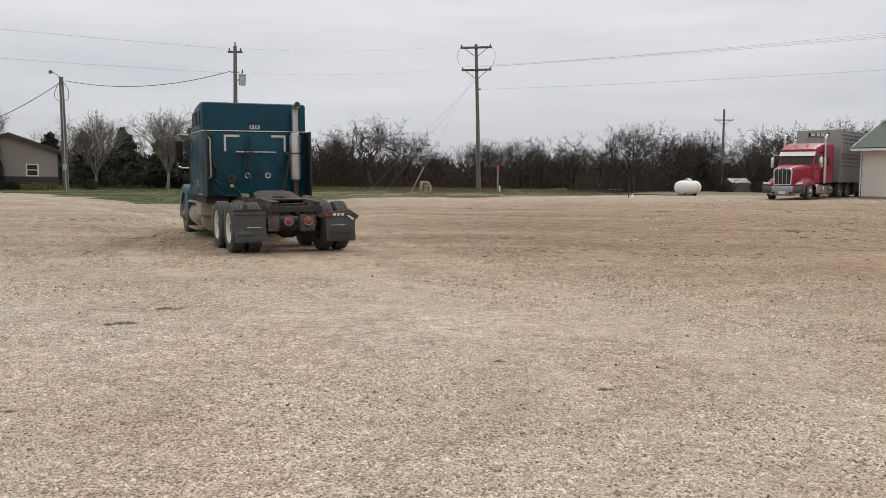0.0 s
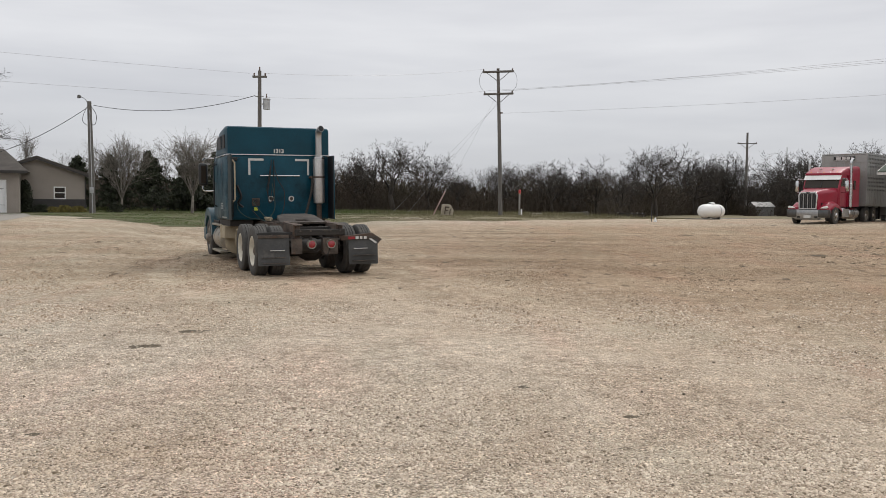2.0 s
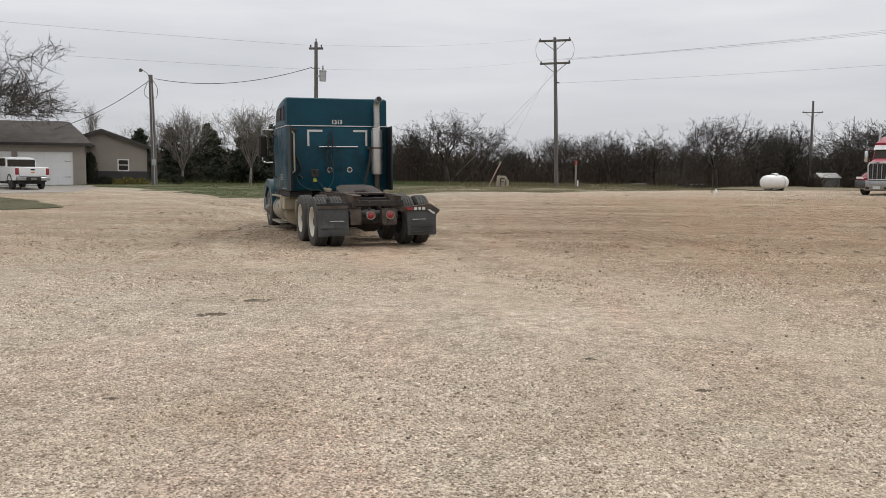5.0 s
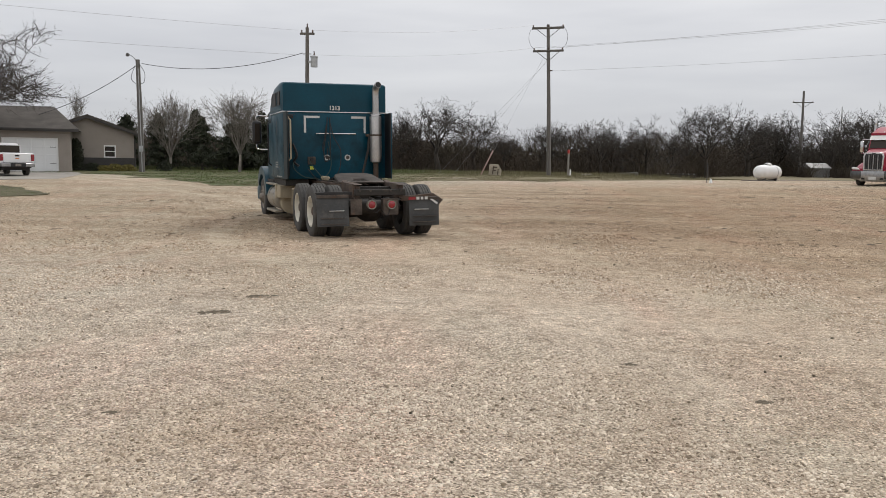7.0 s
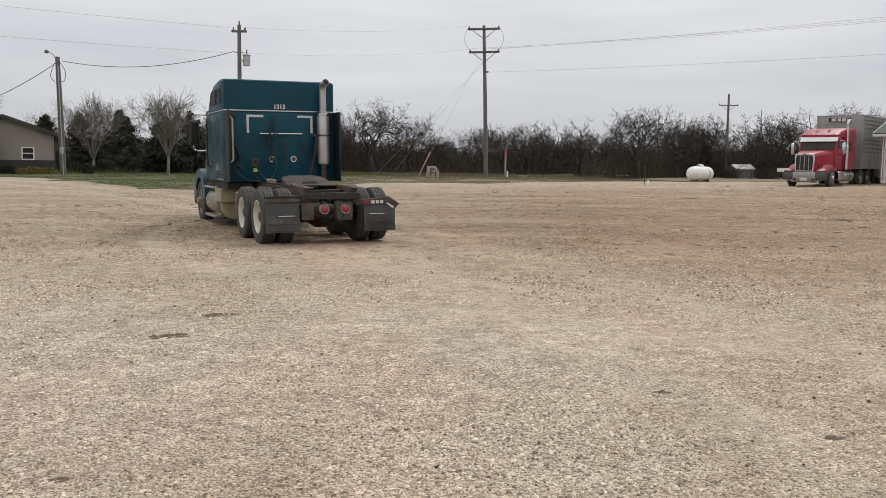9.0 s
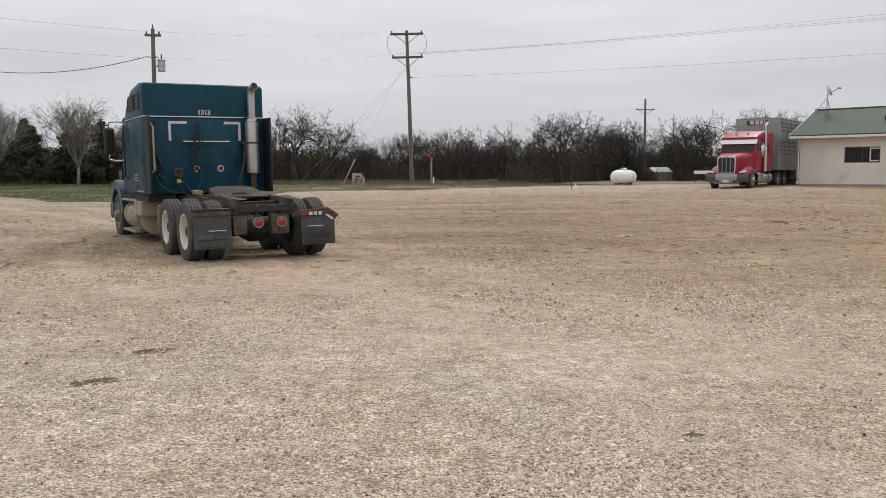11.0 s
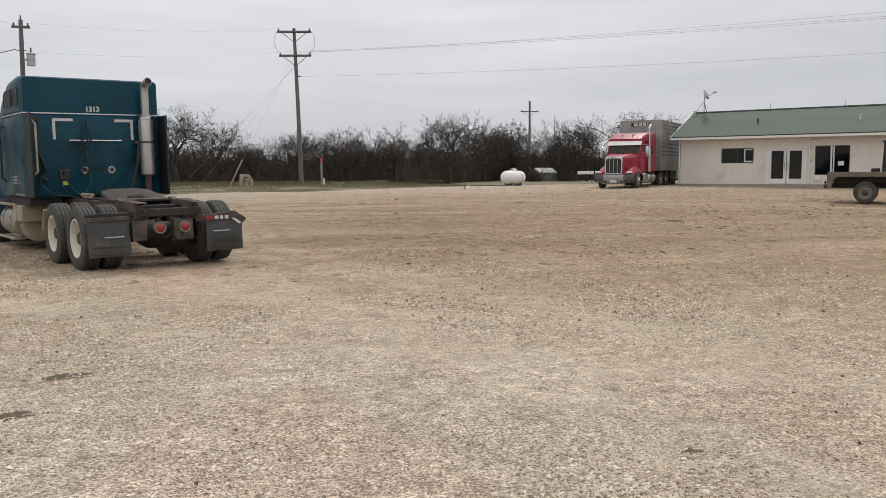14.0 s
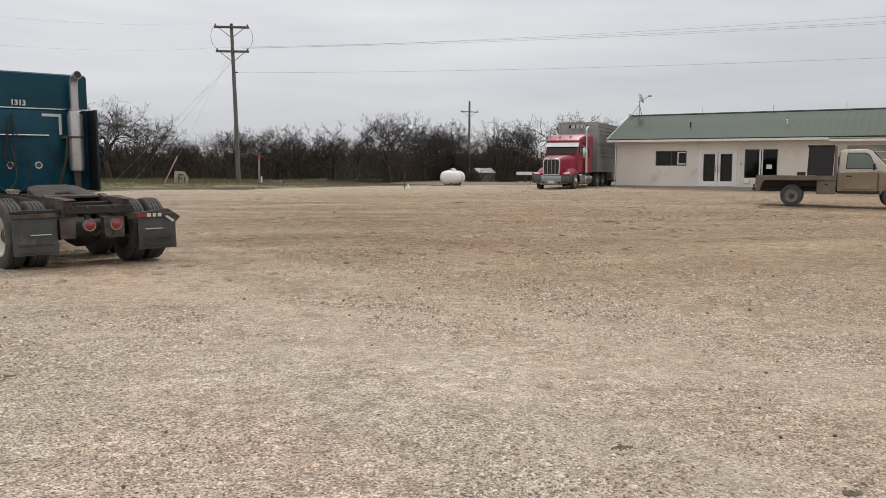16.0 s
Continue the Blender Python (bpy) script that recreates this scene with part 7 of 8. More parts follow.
    # bonnet, wings and bumper
    hood = hull([(Y2 + 0.10, 1.02, 1.0, 1.98, 0.22), (5.95, 0.98, 1.0, 1.93, 0.24), (6.4, 0.9, 0.95, 1.80, 0.26), (6.75, 0.8, 0.9, 1.66, 0.26), (6.93, 0.72, 0.85, 1.52, 0.22)])
    hd = part("hood", hood, TEAL, T, "sloping teal bonnet", 40)
    part("grille", box(-0.5, 0.5, 6.90, 6.97, 0.85, 1.38, 0.02), CHROME, hd)
    for s in (-1, 1):
        fd = part("fender", merge(arch(FA, R, 0.60, 0.80, min(s * 0.86, s * 1.22), max(s * 0.86, s * 1.22), 28, 172), prism([(FA + 0.53, R + 0.28), (FA + 0.72, R + 0.36), (6.98, 0.8), (6.98, 0.45), (FA + 0.62, 0.42)], min(s * 0.8, s * 1.2), max(s * 0.8, s * 1.2), "x", 0.03)), TEAL_DUSTY, T, "rounded teal front wing", 40)
        part("headlight", box(min(s * 0.76, s * 1.06), max(s * 0.76, s * 1.06), 6.95, 7.0, 0.92, 1.1, 0.03), LENS_CLEAR, fd)
        part("splash_panel", box(min(s * 0.9, s * 1.1), max(s * 0.9, s * 1.1), 5.3, 5.58, 0.5, 1.1, 0.03), TEAL_DUSTY, T)
        if s < 0:
            continue
        part("hood_mirror", lathe([(0, 0.001), (0.02, 0.08), (0.05, 0.09), (0.06, 0.001)], (s * 1.18, 6.72, 1.75), "y", 14), CHROME, fd)
        part("mirror_stalk", rod((s * 1.0, 6.6, 1.35), (s * 1.18, 6.74, 1.68), 0.014), CHROME, fd)
    part("bumper", box(-1.21, 1.21, 6.96, 7.12, 0.40, 0.78, 0.05, 2), TEAL_DUSTY, T, "painted teal front bumper")
    # fuel tanks, steps and boxes
    for s in (-1, 1):
        tank = part("fuel_tank", lathe([(4.05, 0.001), (4.06, 0.2), (4.1, 0.29), (4.14, 0.31), (5.32, 0.31), (5.36, 0.29), (5.40, 0.2), (5.41, 0.001)], (s * 0.90, 0, 0.57), "y", 30), TANK_METAL, T, "dusty aluminium fuel tank")
        for y in (4.42, 5.05):
            part("strap", lathe([(y - 0.03, 0.316), (y + 0.03, 0.316)], (s * 0.90, 0, 0.57), "y", 30), CHROME, tank)
        for z, w in ((0.90, 0.26), (0.245, 0.2)):
            st = part("step", box(min(s * 1.22, s * (1.22 - w)), max(s * 1.22, s * (1.22 - w)), 4.12, 5.42, z - 0.025, z + 0.025, 0.008), TANK_METAL, T, "ribbed metal step")
            for y in (4.3, 5.2):
                part("step_bracket", box(min(s * 1.2, s * 0.5), max(s * 1.2, s * 0.5), y, y + 0.04, z - 0.05, z - 0.025), CHASSIS, st)
    bat = part("battery_box", merge(box(-1.2, -0.5, 3.42, 4.0, 0.60, 0.90, 0.015), box(-1.215, -1.195, 3.86, 4.06, 0.58, 0.92, 0.005)), TAN_BOX, T, "dust-tan steel battery box")
    part("drum", lathe([(3.72, 0.001), (3.73, 0.24), (3.76, 0.28), (4.02, 0.28)], (-0.84, 0, 0.48), "y", 26), TAN_BOX, T, "dust-coated air cleaner drum")
    part("tool_box", box(0.5, 1.15, 3.3, 3.95, 0.5, 0.88, 0.02), CHASSIS, T)
    for s in (-1, 1):
        part("quarter_fender", arch(1.35, R, 0.57, 0.60, min(s * 0.6, s * 1.2), max(s * 0.6, s * 1.2), 2, 40), TAN_BOX, T, "dusty quarter mudguard ahead of the rear wheels")
        part("skirt", box(min(s * 0.6, s * 1.14), max(s * 0.6, s * 1.14), Y0 + 0.15, Y1, 0.90, 1.05, 0.01), CHASSIS, T)
        pan = part("baggage_door", box(s * 1.2 - 0.004, s * 1.2 + 0.008, 3.05, 3.55, 1.25, 1.62, 0.006), TEAL, T)
        part("latch", box(s * 1.2 + (0.004 if s > 0 else -0.02), s * 1.2 + (0.02 if s > 0 else -0.004), 3.28, 3.34, 1.3, 1.34), CHROME, pan)
        part("vent", box(s * 1.2 - 0.004, s * 1.2 + 0.012, 3.62, 3.72, 2.05, 2.4, 0.01), BLACK, T)
        bars(T, s * 1.2 + (0.001 if s > 0 else -0.005), 3.75, 1.44, 3, "x", DECAL, 0.34, 0.028, 5)
        bars(T, s * 1.2 + (0.001 if s > 0 else -0.005), 3.4, 1.12, 1, "x", DECAL, 0.7, 0.024, 6)
        for k in range(9):
            part("rivet", lathe([(0, 0.001), (s * 0.006, 0.011), (0, 0.013)], (s * 1.2, Y0 + 0.1, 1.15 + 0.165 * k), "x", 7), TEAL_DUSTY, body)
    # back wall: marks, bar, ports, hoses, stack
    by = Y0 - 0.002
    letters("fleet_number", "1313", 0.13, WHITE_TAPE, cap, pose(-0.02, Y0 - 0.006, 2.655, 90, 0, 0))
    for s, x0, x1 in ((-1, -0.73, -0.37), (1, 0.37, 0.71)):
        xv = (x0, x0 + 0.05) if s < 0 else (x1 - 0.05, x1)
        part("reflective_tape", merge(box(x0, x1, by - 0.004, by, 2.43, 2.48), box(*xv, by - 0.004, by, 2.10, 2.43)), WHITE_TAPE, body, "white L-shaped tape")
    bar = part("grab_bar", rod((-0.47, by - 0.06, 2.08), (0.46, by - 0.06, 2.08), 0.018), CHROME, T, "chrome grab bar")
    for x in (-0.45, 0.0, 0.44):
        part("bracket", box(x - 0.02, x + 0.02, by - 0.06, by, 2.06, 2.10, 0.004), CHROME, bar)
    for x in (-0.21, 0.27):
        p = part("port", lathe([(by - 0.02, 0.045), (by - 0.025, 0.062), (by, 0.068)], (x, 0, 1.54), "y", 20), WHITE_TAPE, body, "round port with a pale ring")
        part("port_core", lathe([(by - 0.012, 0.001), (by - 0.012, 0.05)], (x, 0, 1.54), "y", 16), GREASE, p)
    part("hatch_line", tube([(-1.08, by, 1.12), (-1.08, by, 2.5), (-0.92, by, 2.5)], 0.006, 4), BLACK, body)
    conn = part("connector_plate", box(-0.66, -0.48, by - 0.03, by, 1.38, 1.56, 0.01), GREASE, T)
    part("warning_tag", box(-0.615, -0.525, by - 0.036, by - 0.031, 1.27, 1.345), YELLOW_TAG, conn, "yellow-green tag")
    part("socket", lathe([(by - 0.09, 0.001), (by - 0.09, 0.035), (by - 0.03, 0.04)], (-0.57, 0, 1.50), "y", 12), BLACK, conn)
    loops = [
        [(-0.05, by - 0.05, 2.45), (-0.10, by - 0.12, 2.1), (-0.18, by - 0.15, 1.7), (-0.15, by - 0.2, 1.45), (-0.02, by - 0.2, 1.6), (0.0, by - 0.12, 2.0), (0.02, by - 0.05, 2.45)],
        [(0.0, by - 0.05, 2.4), (0.10, by - 0.14, 2.0), (0.26, by - 0.2, 1.7), (0.2, by - 0.25, 1.25), (-0.05, by - 0.28, 1.05), (-0.35, by - 0.25, 1.03), (-0.6, by - 0.08, 1.28)],
        [(-0.57, by - 0.08, 1.48), (-0.40, by - 0.16, 1.25), (-0.2, by - 0.2, 1.1), (0.0, by - 0.18, 1.35), (-0.05, by - 0.12, 1.9)],
        [(-0.98, by - 0.06, 1.5), (-1.0, by - 0.15, 1.3), (-0.8, by - 0.2, 1.12), (-0.5, by - 0.22, 1.06), (-0.2, by - 0.3, 0.98)],
        [(-1.0, by - 0.05, 1.85), (-0.92, by - 0.1, 1.6), (-0.98, by - 0.08, 1.45), (-0.88, by - 0.12, 1.35)],
        [(-0.08, by - 0.06, 2.3), (-0.14, by - 0.1, 2.0), (-0.2, by - 0.12, 1.75), (-0.12, by - 0.15, 1.55), (-0.06, by - 0.1, 1.75)],
    ]
    for k, pts in enumerate(loops):
        part("air_hose", tube(bend([(p[0] * 0.85 - 0.16, p[1], p[2]) for p in pts] if k not in (3, 4) else pts, 7), 0.011 if k != 4 else 0.03, 6), (HOSE, HOSE, HOSE_GREEN, HOSE_GREEN, BLACK, HOSE)[k], T, "hanging coiled hose")
    part("pull_rod", tube([(-1.16, by - 0.40, 1.48), (-1.11, by - 0.42, 1.52), (-1.11, by - 0.42, 2.36), (-1.16, by - 0.36, 2.43)], 0.020, 7), TAN_BOX, T, "pale upright grab rod")
    part("upper_clip", box(-1.12, -0.98, by - 0.06, by, 2.42, 2.5, 0.01), BLACK, T)
    SX, SY = 0.90, Y0 - 0.16
    st = part("exhaust", lathe([(1.42, 0.07), (1.44, 0.125), (1.5, 0.135), (2.46, 0.135), (2.52, 0.125), (2.54, 0.085), (2.58, 0.085)], (SX, SY, 0), "z", 26), STACK, T, "upright steel exhaust stack")
    part("stack_pipe", tube(bend([(SX, SY, 2.56), (SX, SY, 2.8), (SX, SY, 3.0), (SX, SY - 0.035, 3.11), (SX + 0.01, SY - 0.11, 3.165), (SX + 0.02, SY - 0.18, 3.185)]), 0.075, 16), STACK, st)
    # black disc over the capped end, standing in for the pipe's dark inside
    part("stack_mouth", lathe([(0, 0.002), (0.0, 0.066)], (0, 0, 0), "z", 16), HOSE, st, at=pose(SX + 0.022, SY - 0.188, 3.187, 76, 0, 8))
    part("lower_pipe", tube([(SX, SY, 1.45), (SX, SY, 1.0), (SX - 0.1, SY + 0.2, 0.85), (0.3, SY + 0.8, 0.75)], 0.062, 12), RUST, st)
    for z in (2.05, 2.5):
        part("clamp", lathe([(z - 0.02, 0.142), (z + 0.02, 0.142)], (SX, SY, 0), "z", 26), CHROME if z > 2.2 else RUST, st)
    part("stack_strut", tube([(SX - 0.14, SY + 0.02, 2.08), (SX - 0.18, SY, 1.7), (SX - 0.36, SY - 0.02, 1.04)], 0.03, 6), CHASSIS, st)
    part("stack_bracket", box(SX - 0.2, SX, SY, Y0, 2.02, 2.08, 0.01), RUST, st)
    part("side_extender", box(1.178, 1.2, Y0 - 0.48, Y0 - 0.01, 1.06, 2.555, 0.008), TEAL, T, "teal side extender behind the sleeper")
    part("extender_lining", box(1.16, 1.177, Y0 - 0.48, Y0 - 0.02, 1.06, 2.55, 0.004), BLACK, T, "black lining of the side extender")
    part("side_extender", box(-1.2, -1.175, Y0 - 0.45, Y0 - 0.01, 1.06, 2.555, 0.01), TEAL_GRIMY, T, "teal side extender behind the sleeper")
    part("extender_lining", box(-1.174, -1.16, Y0 - 0.44, Y0 - 0.02, 1.08, 2.54, 0.004), BLACK, T)
    for k in range(5):
        part("rivet", lathe([(0, 0.001), (-0.006, 0.011), (0, 0.013)], (-1.2, Y0 - 0.05, 1.25 + 0.28 * k), "x", 7), TEAL_GRIMY, T)
    return T


teal_tractor(pose(-3.52, 16.84, 0.0, 0.15, -0.9, 26.5))


# ---- the red tractor with its livestock trailer ----
def red_tractor(m):
    T = thing("semi_truck", m, "parked red sleeper tractor with chrome grille and twin stacks", "semi truck")
    R, FA = 0.52, -1.15
    bmp = part("bumper", prism([(-1.19, 0.40), (-0.72, 0.34), (-0.66, 0.26), (0.66, 0.26), (0.72, 0.34), (1.19, 0.40), (1.19, 0.82), (-1.19, 0.82)], -0.12, 0.06, "y", 0.035, 2), CHROME_WORN, T, "wide chrome bumper")
    part("plate_holder", box(-0.2, 0.2, 0.06, 0.075, 0.36, 0.52), WHITE_TAPE, bmp)
    for s in (-1, 1):
        part("tow_recess", box(s * 0.5 - 0.09, s * 0.5 + 0.09, 0.055, 0.066, 0.36, 0.46), BLACK, bmp)
        # darker end pieces imitate the dark reflections at the bumper's sides
        part("bumper_end", box(min(s * 0.60, s * 1.21), max(s * 0.60, s * 1.21), -0.3, 0.08, 0.385, 0.83, 0.06, 2), CHROME_DARK, bmp)
    hd = part("hood", hull([(0.0, 0.54, 0.85, 1.78, 0.16), (-0.3, 0.61, 0.9, 1.86, 0.2), (-0.9, 0.78, 0.95, 1.95, 0.26), (-1.6, 0.96, 1.0, 2.02, 0.3), (-1.95, 1.0, 1.0, 2.05, 0.3)]), RED_TRUCK, T, "long red bonnet", 40)
    gr = part("grille", prism([(-0.52, 0.84), (0.52, 0.84), (0.56, 1.62), (0.46, 1.80), (-0.46, 1.80), (-0.56, 1.62)], 0.0, 0.05, "y", 0.015), CHROME, T, "tall chrome grille surround")
    part("grille_back", prism([(-0.45, 0.90), (0.45, 0.90), (0.48, 1.60), (0.40, 1.72), (-0.40, 1.72), (-0.48, 1.60)], 0.05, 0.056, "y"), BLACK, gr)
    for k in range(7):
        x = -0.36 + 0.12 * k
        wide = 0.022 if k in (1, 3, 5) else 0.009
        part("grille_bar", box(x - wide, x + wide, 0.056, 0.072, 0.92, 1.68), CHROME_WORN if k in (1, 3, 5) else CHROME_DARK, gr)
    part("badge", box(-0.1, 0.1, 0.05, 0.078, 1.735, 1.785, 0.01), BLACK, gr)
    for s in (-1, 1):
        lo, hi = min(s * 0.62, s * 1.24), max(s * 0.62, s * 1.24)
        crown = []
        for k in range(19):
            g = k / 18
            yy = FA - 0.85 + (0.0 - FA + 0.85) * g
            zz = 0.78 + 0.58 * math.sin(math.pi * (0.12 + 0.80 * g)) ** 0.8 - 0.16 * g
            ww = 1.0 - 0.10 * g
            crown.append([(s * (0.55 + u * (1.25 * ww - 0.55)), yy, zz - 0.30 * max(0, u - 0.55) ** 2 * 4 - (0.0 if v else 0.10)) for u, v in ((0, 1), (0.35, 1), (0.6, 1), (0.8, 1), (0.93, 1), (1.0, 1), (1.0, 0), (0.6, 0), (0, 0))])
        f = part("fender", merge(rings(crown), prism([(FA + 0.58, R + 0.14), (-0.12, 1.0), (-0.01, 0.92), (-0.01, 0.74), (FA + 0.62, 0.66)], min(s * 0.62, s * 1.16), max(s * 0.62, s * 1.16), "x", 0.05, 2)), RED_TRUCK, T, "rounded red wing", 40)
        part("headlight", prism([(s * 0.70, 0.885), (s * 1.10, 0.885), (s * 1.17, 0.96), (s * 1.10, 1.02), (s * 0.88, 1.0)][::s], -0.06, 0.05, "y", 0.025, 2), LENS_CLEAR, f)
        part("wheel_well", box(min(s * 0.6, s * 0.66), max(s * 0.6, s * 0.66), FA - 0.8, FA + 0.8, 0.4, 1.2), BLACK, f)
        wheel(T, s * 1.06, FA, R, R, 0.28, s, 0.75, RIM_STEEL, CHROME, 0.09)
    cab = part("cab", prism([(-1.85, 0.95), (-3.2, 0.95), (-3.2, 2.86), (-2.3, 2.80), (-1.9, 2.06)], -1.06, 1.06, "x", 0.05, 2), RED_TRUCK, T)
    part("windscreen", prism([(-1.87, 2.06), (-2.25, 2.76), (-2.30, 2.76), (-1.92, 2.06)], -0.98, 0.98, "x"), GLASS_DARK, cab, "split dark windscreen")
    part("screen_post", prism([(-1.86, 2.10), (-2.20, 2.70), (-2.24, 2.70), (-1.9, 2.10)], -0.02, 0.02, "x"), BLACK, cab)
    part("visor", prism([(-2.02, 2.52), (-2.06, 2.53), (-2.26, 2.76), (-2.22, 2.77)], -1.06, 1.06, "x"), TANK_WHITE, cab, "white sun visor")
    part("roof", hull([(-2.2, 1.05, 2.78, 2.90, 0.06), (-2.6, 1.06, 2.78, 3.05, 0.12), (-3.2, 1.15, 2.78, 3.22, 0.16)]), RED_TRUCK, cab)
    for k in range(5):
        x = -0.75 + 0.375 * k
        part("roof_light", box(x - 0.05, x + 0.05, -2.44, -2.32, 2.92, 2.98, 0.02), LENS_CLEAR if k % 2 else AMBER, cab)
    for x in (-0.35, 0.35):
        part("air_horn", rod((x, -3.0, 3.17), (x, -2.62, 3.12), 0.02, 0.045, 10), CHROME, cab)
    for s in (-1, 1):
        d = part("door", box(min(s * 1.05, s * 1.075), max(s * 1.05, s * 1.075), -3.1, -2.0, 1.0, 2.1, 0.01), RED_TRUCK, cab)
        part("window", prism([(-2.12, 2.14), (-2.35, 2.62), (-3.0, 2.62), (-3.0, 2.14)], min(s * 1.05, s * 1.07), max(s * 1.05, s * 1.07), "x"), GLASS_DARK, d)
        mr = part("mirror", box(s * 1.45 - 0.1, s * 1.45 + 0.1, -2.1, -1.98, 1.85, 2.45, 0.03, 2), CHROME, T, "chrome door mirror")
        part("mirror_arm", tube([(s * 1.06, -2.2, 2.55), (s * 1.45, -2.04, 2.55), (s * 1.45, -2.04, 2.45)], 0.018, 6), CHROME, mr)
        part("mirror_arm", tube([(s * 1.06, -2.2, 1.8), (s * 1.45, -2.04, 1.78), (s * 1.45, -2.04, 1.86)], 0.018, 6), CHROME, mr)
        stk = part("exhaust", lathe([(0.95, 0.07), (1.0, 0.12), (2.3, 0.12), (2.34, 0.08), (3.4, 0.08)], (s * 1.22, -3.3, 0), "z", 18), CHROME, T, "tall chrome exhaust stack")
        part("stack_tip", tube(bend([(s * 1.22, -3.3, 3.38), (s * 1.22, -3.3, 3.55), (s * 1.24, -3.38, 3.68), (s * 1.26, -3.5, 3.72)]), 0.08, 14), CHROME, stk)
        tk = part("fuel_tank", lathe([(-5.0, 0.001), (-4.98, 0.28), (-4.94, 0.32), (-3.4, 0.32), (-3.36, 0.28), (-3.34, 0.001)], (s * 0.9, 0, 0.62), "y", 24), CHROME, T, "dusty chrome fuel tank")
        part("strap", lathe([(-4.2, 0.327), (-4.14, 0.327)], (s * 0.9, 0, 0.62), "y", 24), GREASE, tk)
        part("step", box(min(s * 0.8, s * 1.22), max(s * 0.8, s * 1.22), -3.2, -2.1, 0.40, 0.90, 0.03), CHROME, T)
    sl = part("sleeper", hull([(-3.2, 1.18, 1.0, 3.2, 0.16), (-3.6, 1.2, 1.0, 3.3, 0.2), (-4.9, 1.2, 1.0, 3.36, 0.2)]), RED_TRUCK, T, "red high-roof sleeper")
    for s in (-1, 1):
        part("sleeper_window", box(s * 1.2 - 0.02, s * 1.2 + 0.012, -4.2, -3.85, 2.0, 2.5, 0.01), GLASS_DARK, sl)
    for s in (-1, 1):
        part("frame_rail", box(s * 0.43 - 0.05, s * 0.43 + 0.05, -8.6, -0.4, 0.76, 1.02), CHASSIS, T)
        for y in (-6.45, -7.8):
            wheel(T, s * 1.065, y, R, R, 0.275, s, -0.25, RIM_STEEL, CHROME, 0.10)
            wheel(T, s * 0.735, y, R, R, 0.275, s, 0.3, RIM_STEEL, CHASSIS, 0.02)
        part("mudflap", box(min(s * 0.6, s * 1.22), max(s * 0.6, s * 1.22), -8.5, -8.48, 0.25, 0.95), FLAP, T)
    part("engine_block", box(-0.4, 0.4, -3.0, -0.5, 0.5, 1.2, 0.05), CHASSIS, T)
    part("axle", rod((-1.0, FA, R), (1.0, FA, R), 0.07), CHASSIS, T)
    for y in (-6.45, -7.8):
        part("axle", rod((-1.0, y, R), (1.0, y, R), 0.09), CHASSIS, T)
    part("bedplate", box(-0.48, 0.48, -8.0, -6.2, 1.03, 1.08), GREASE, T)
    return T


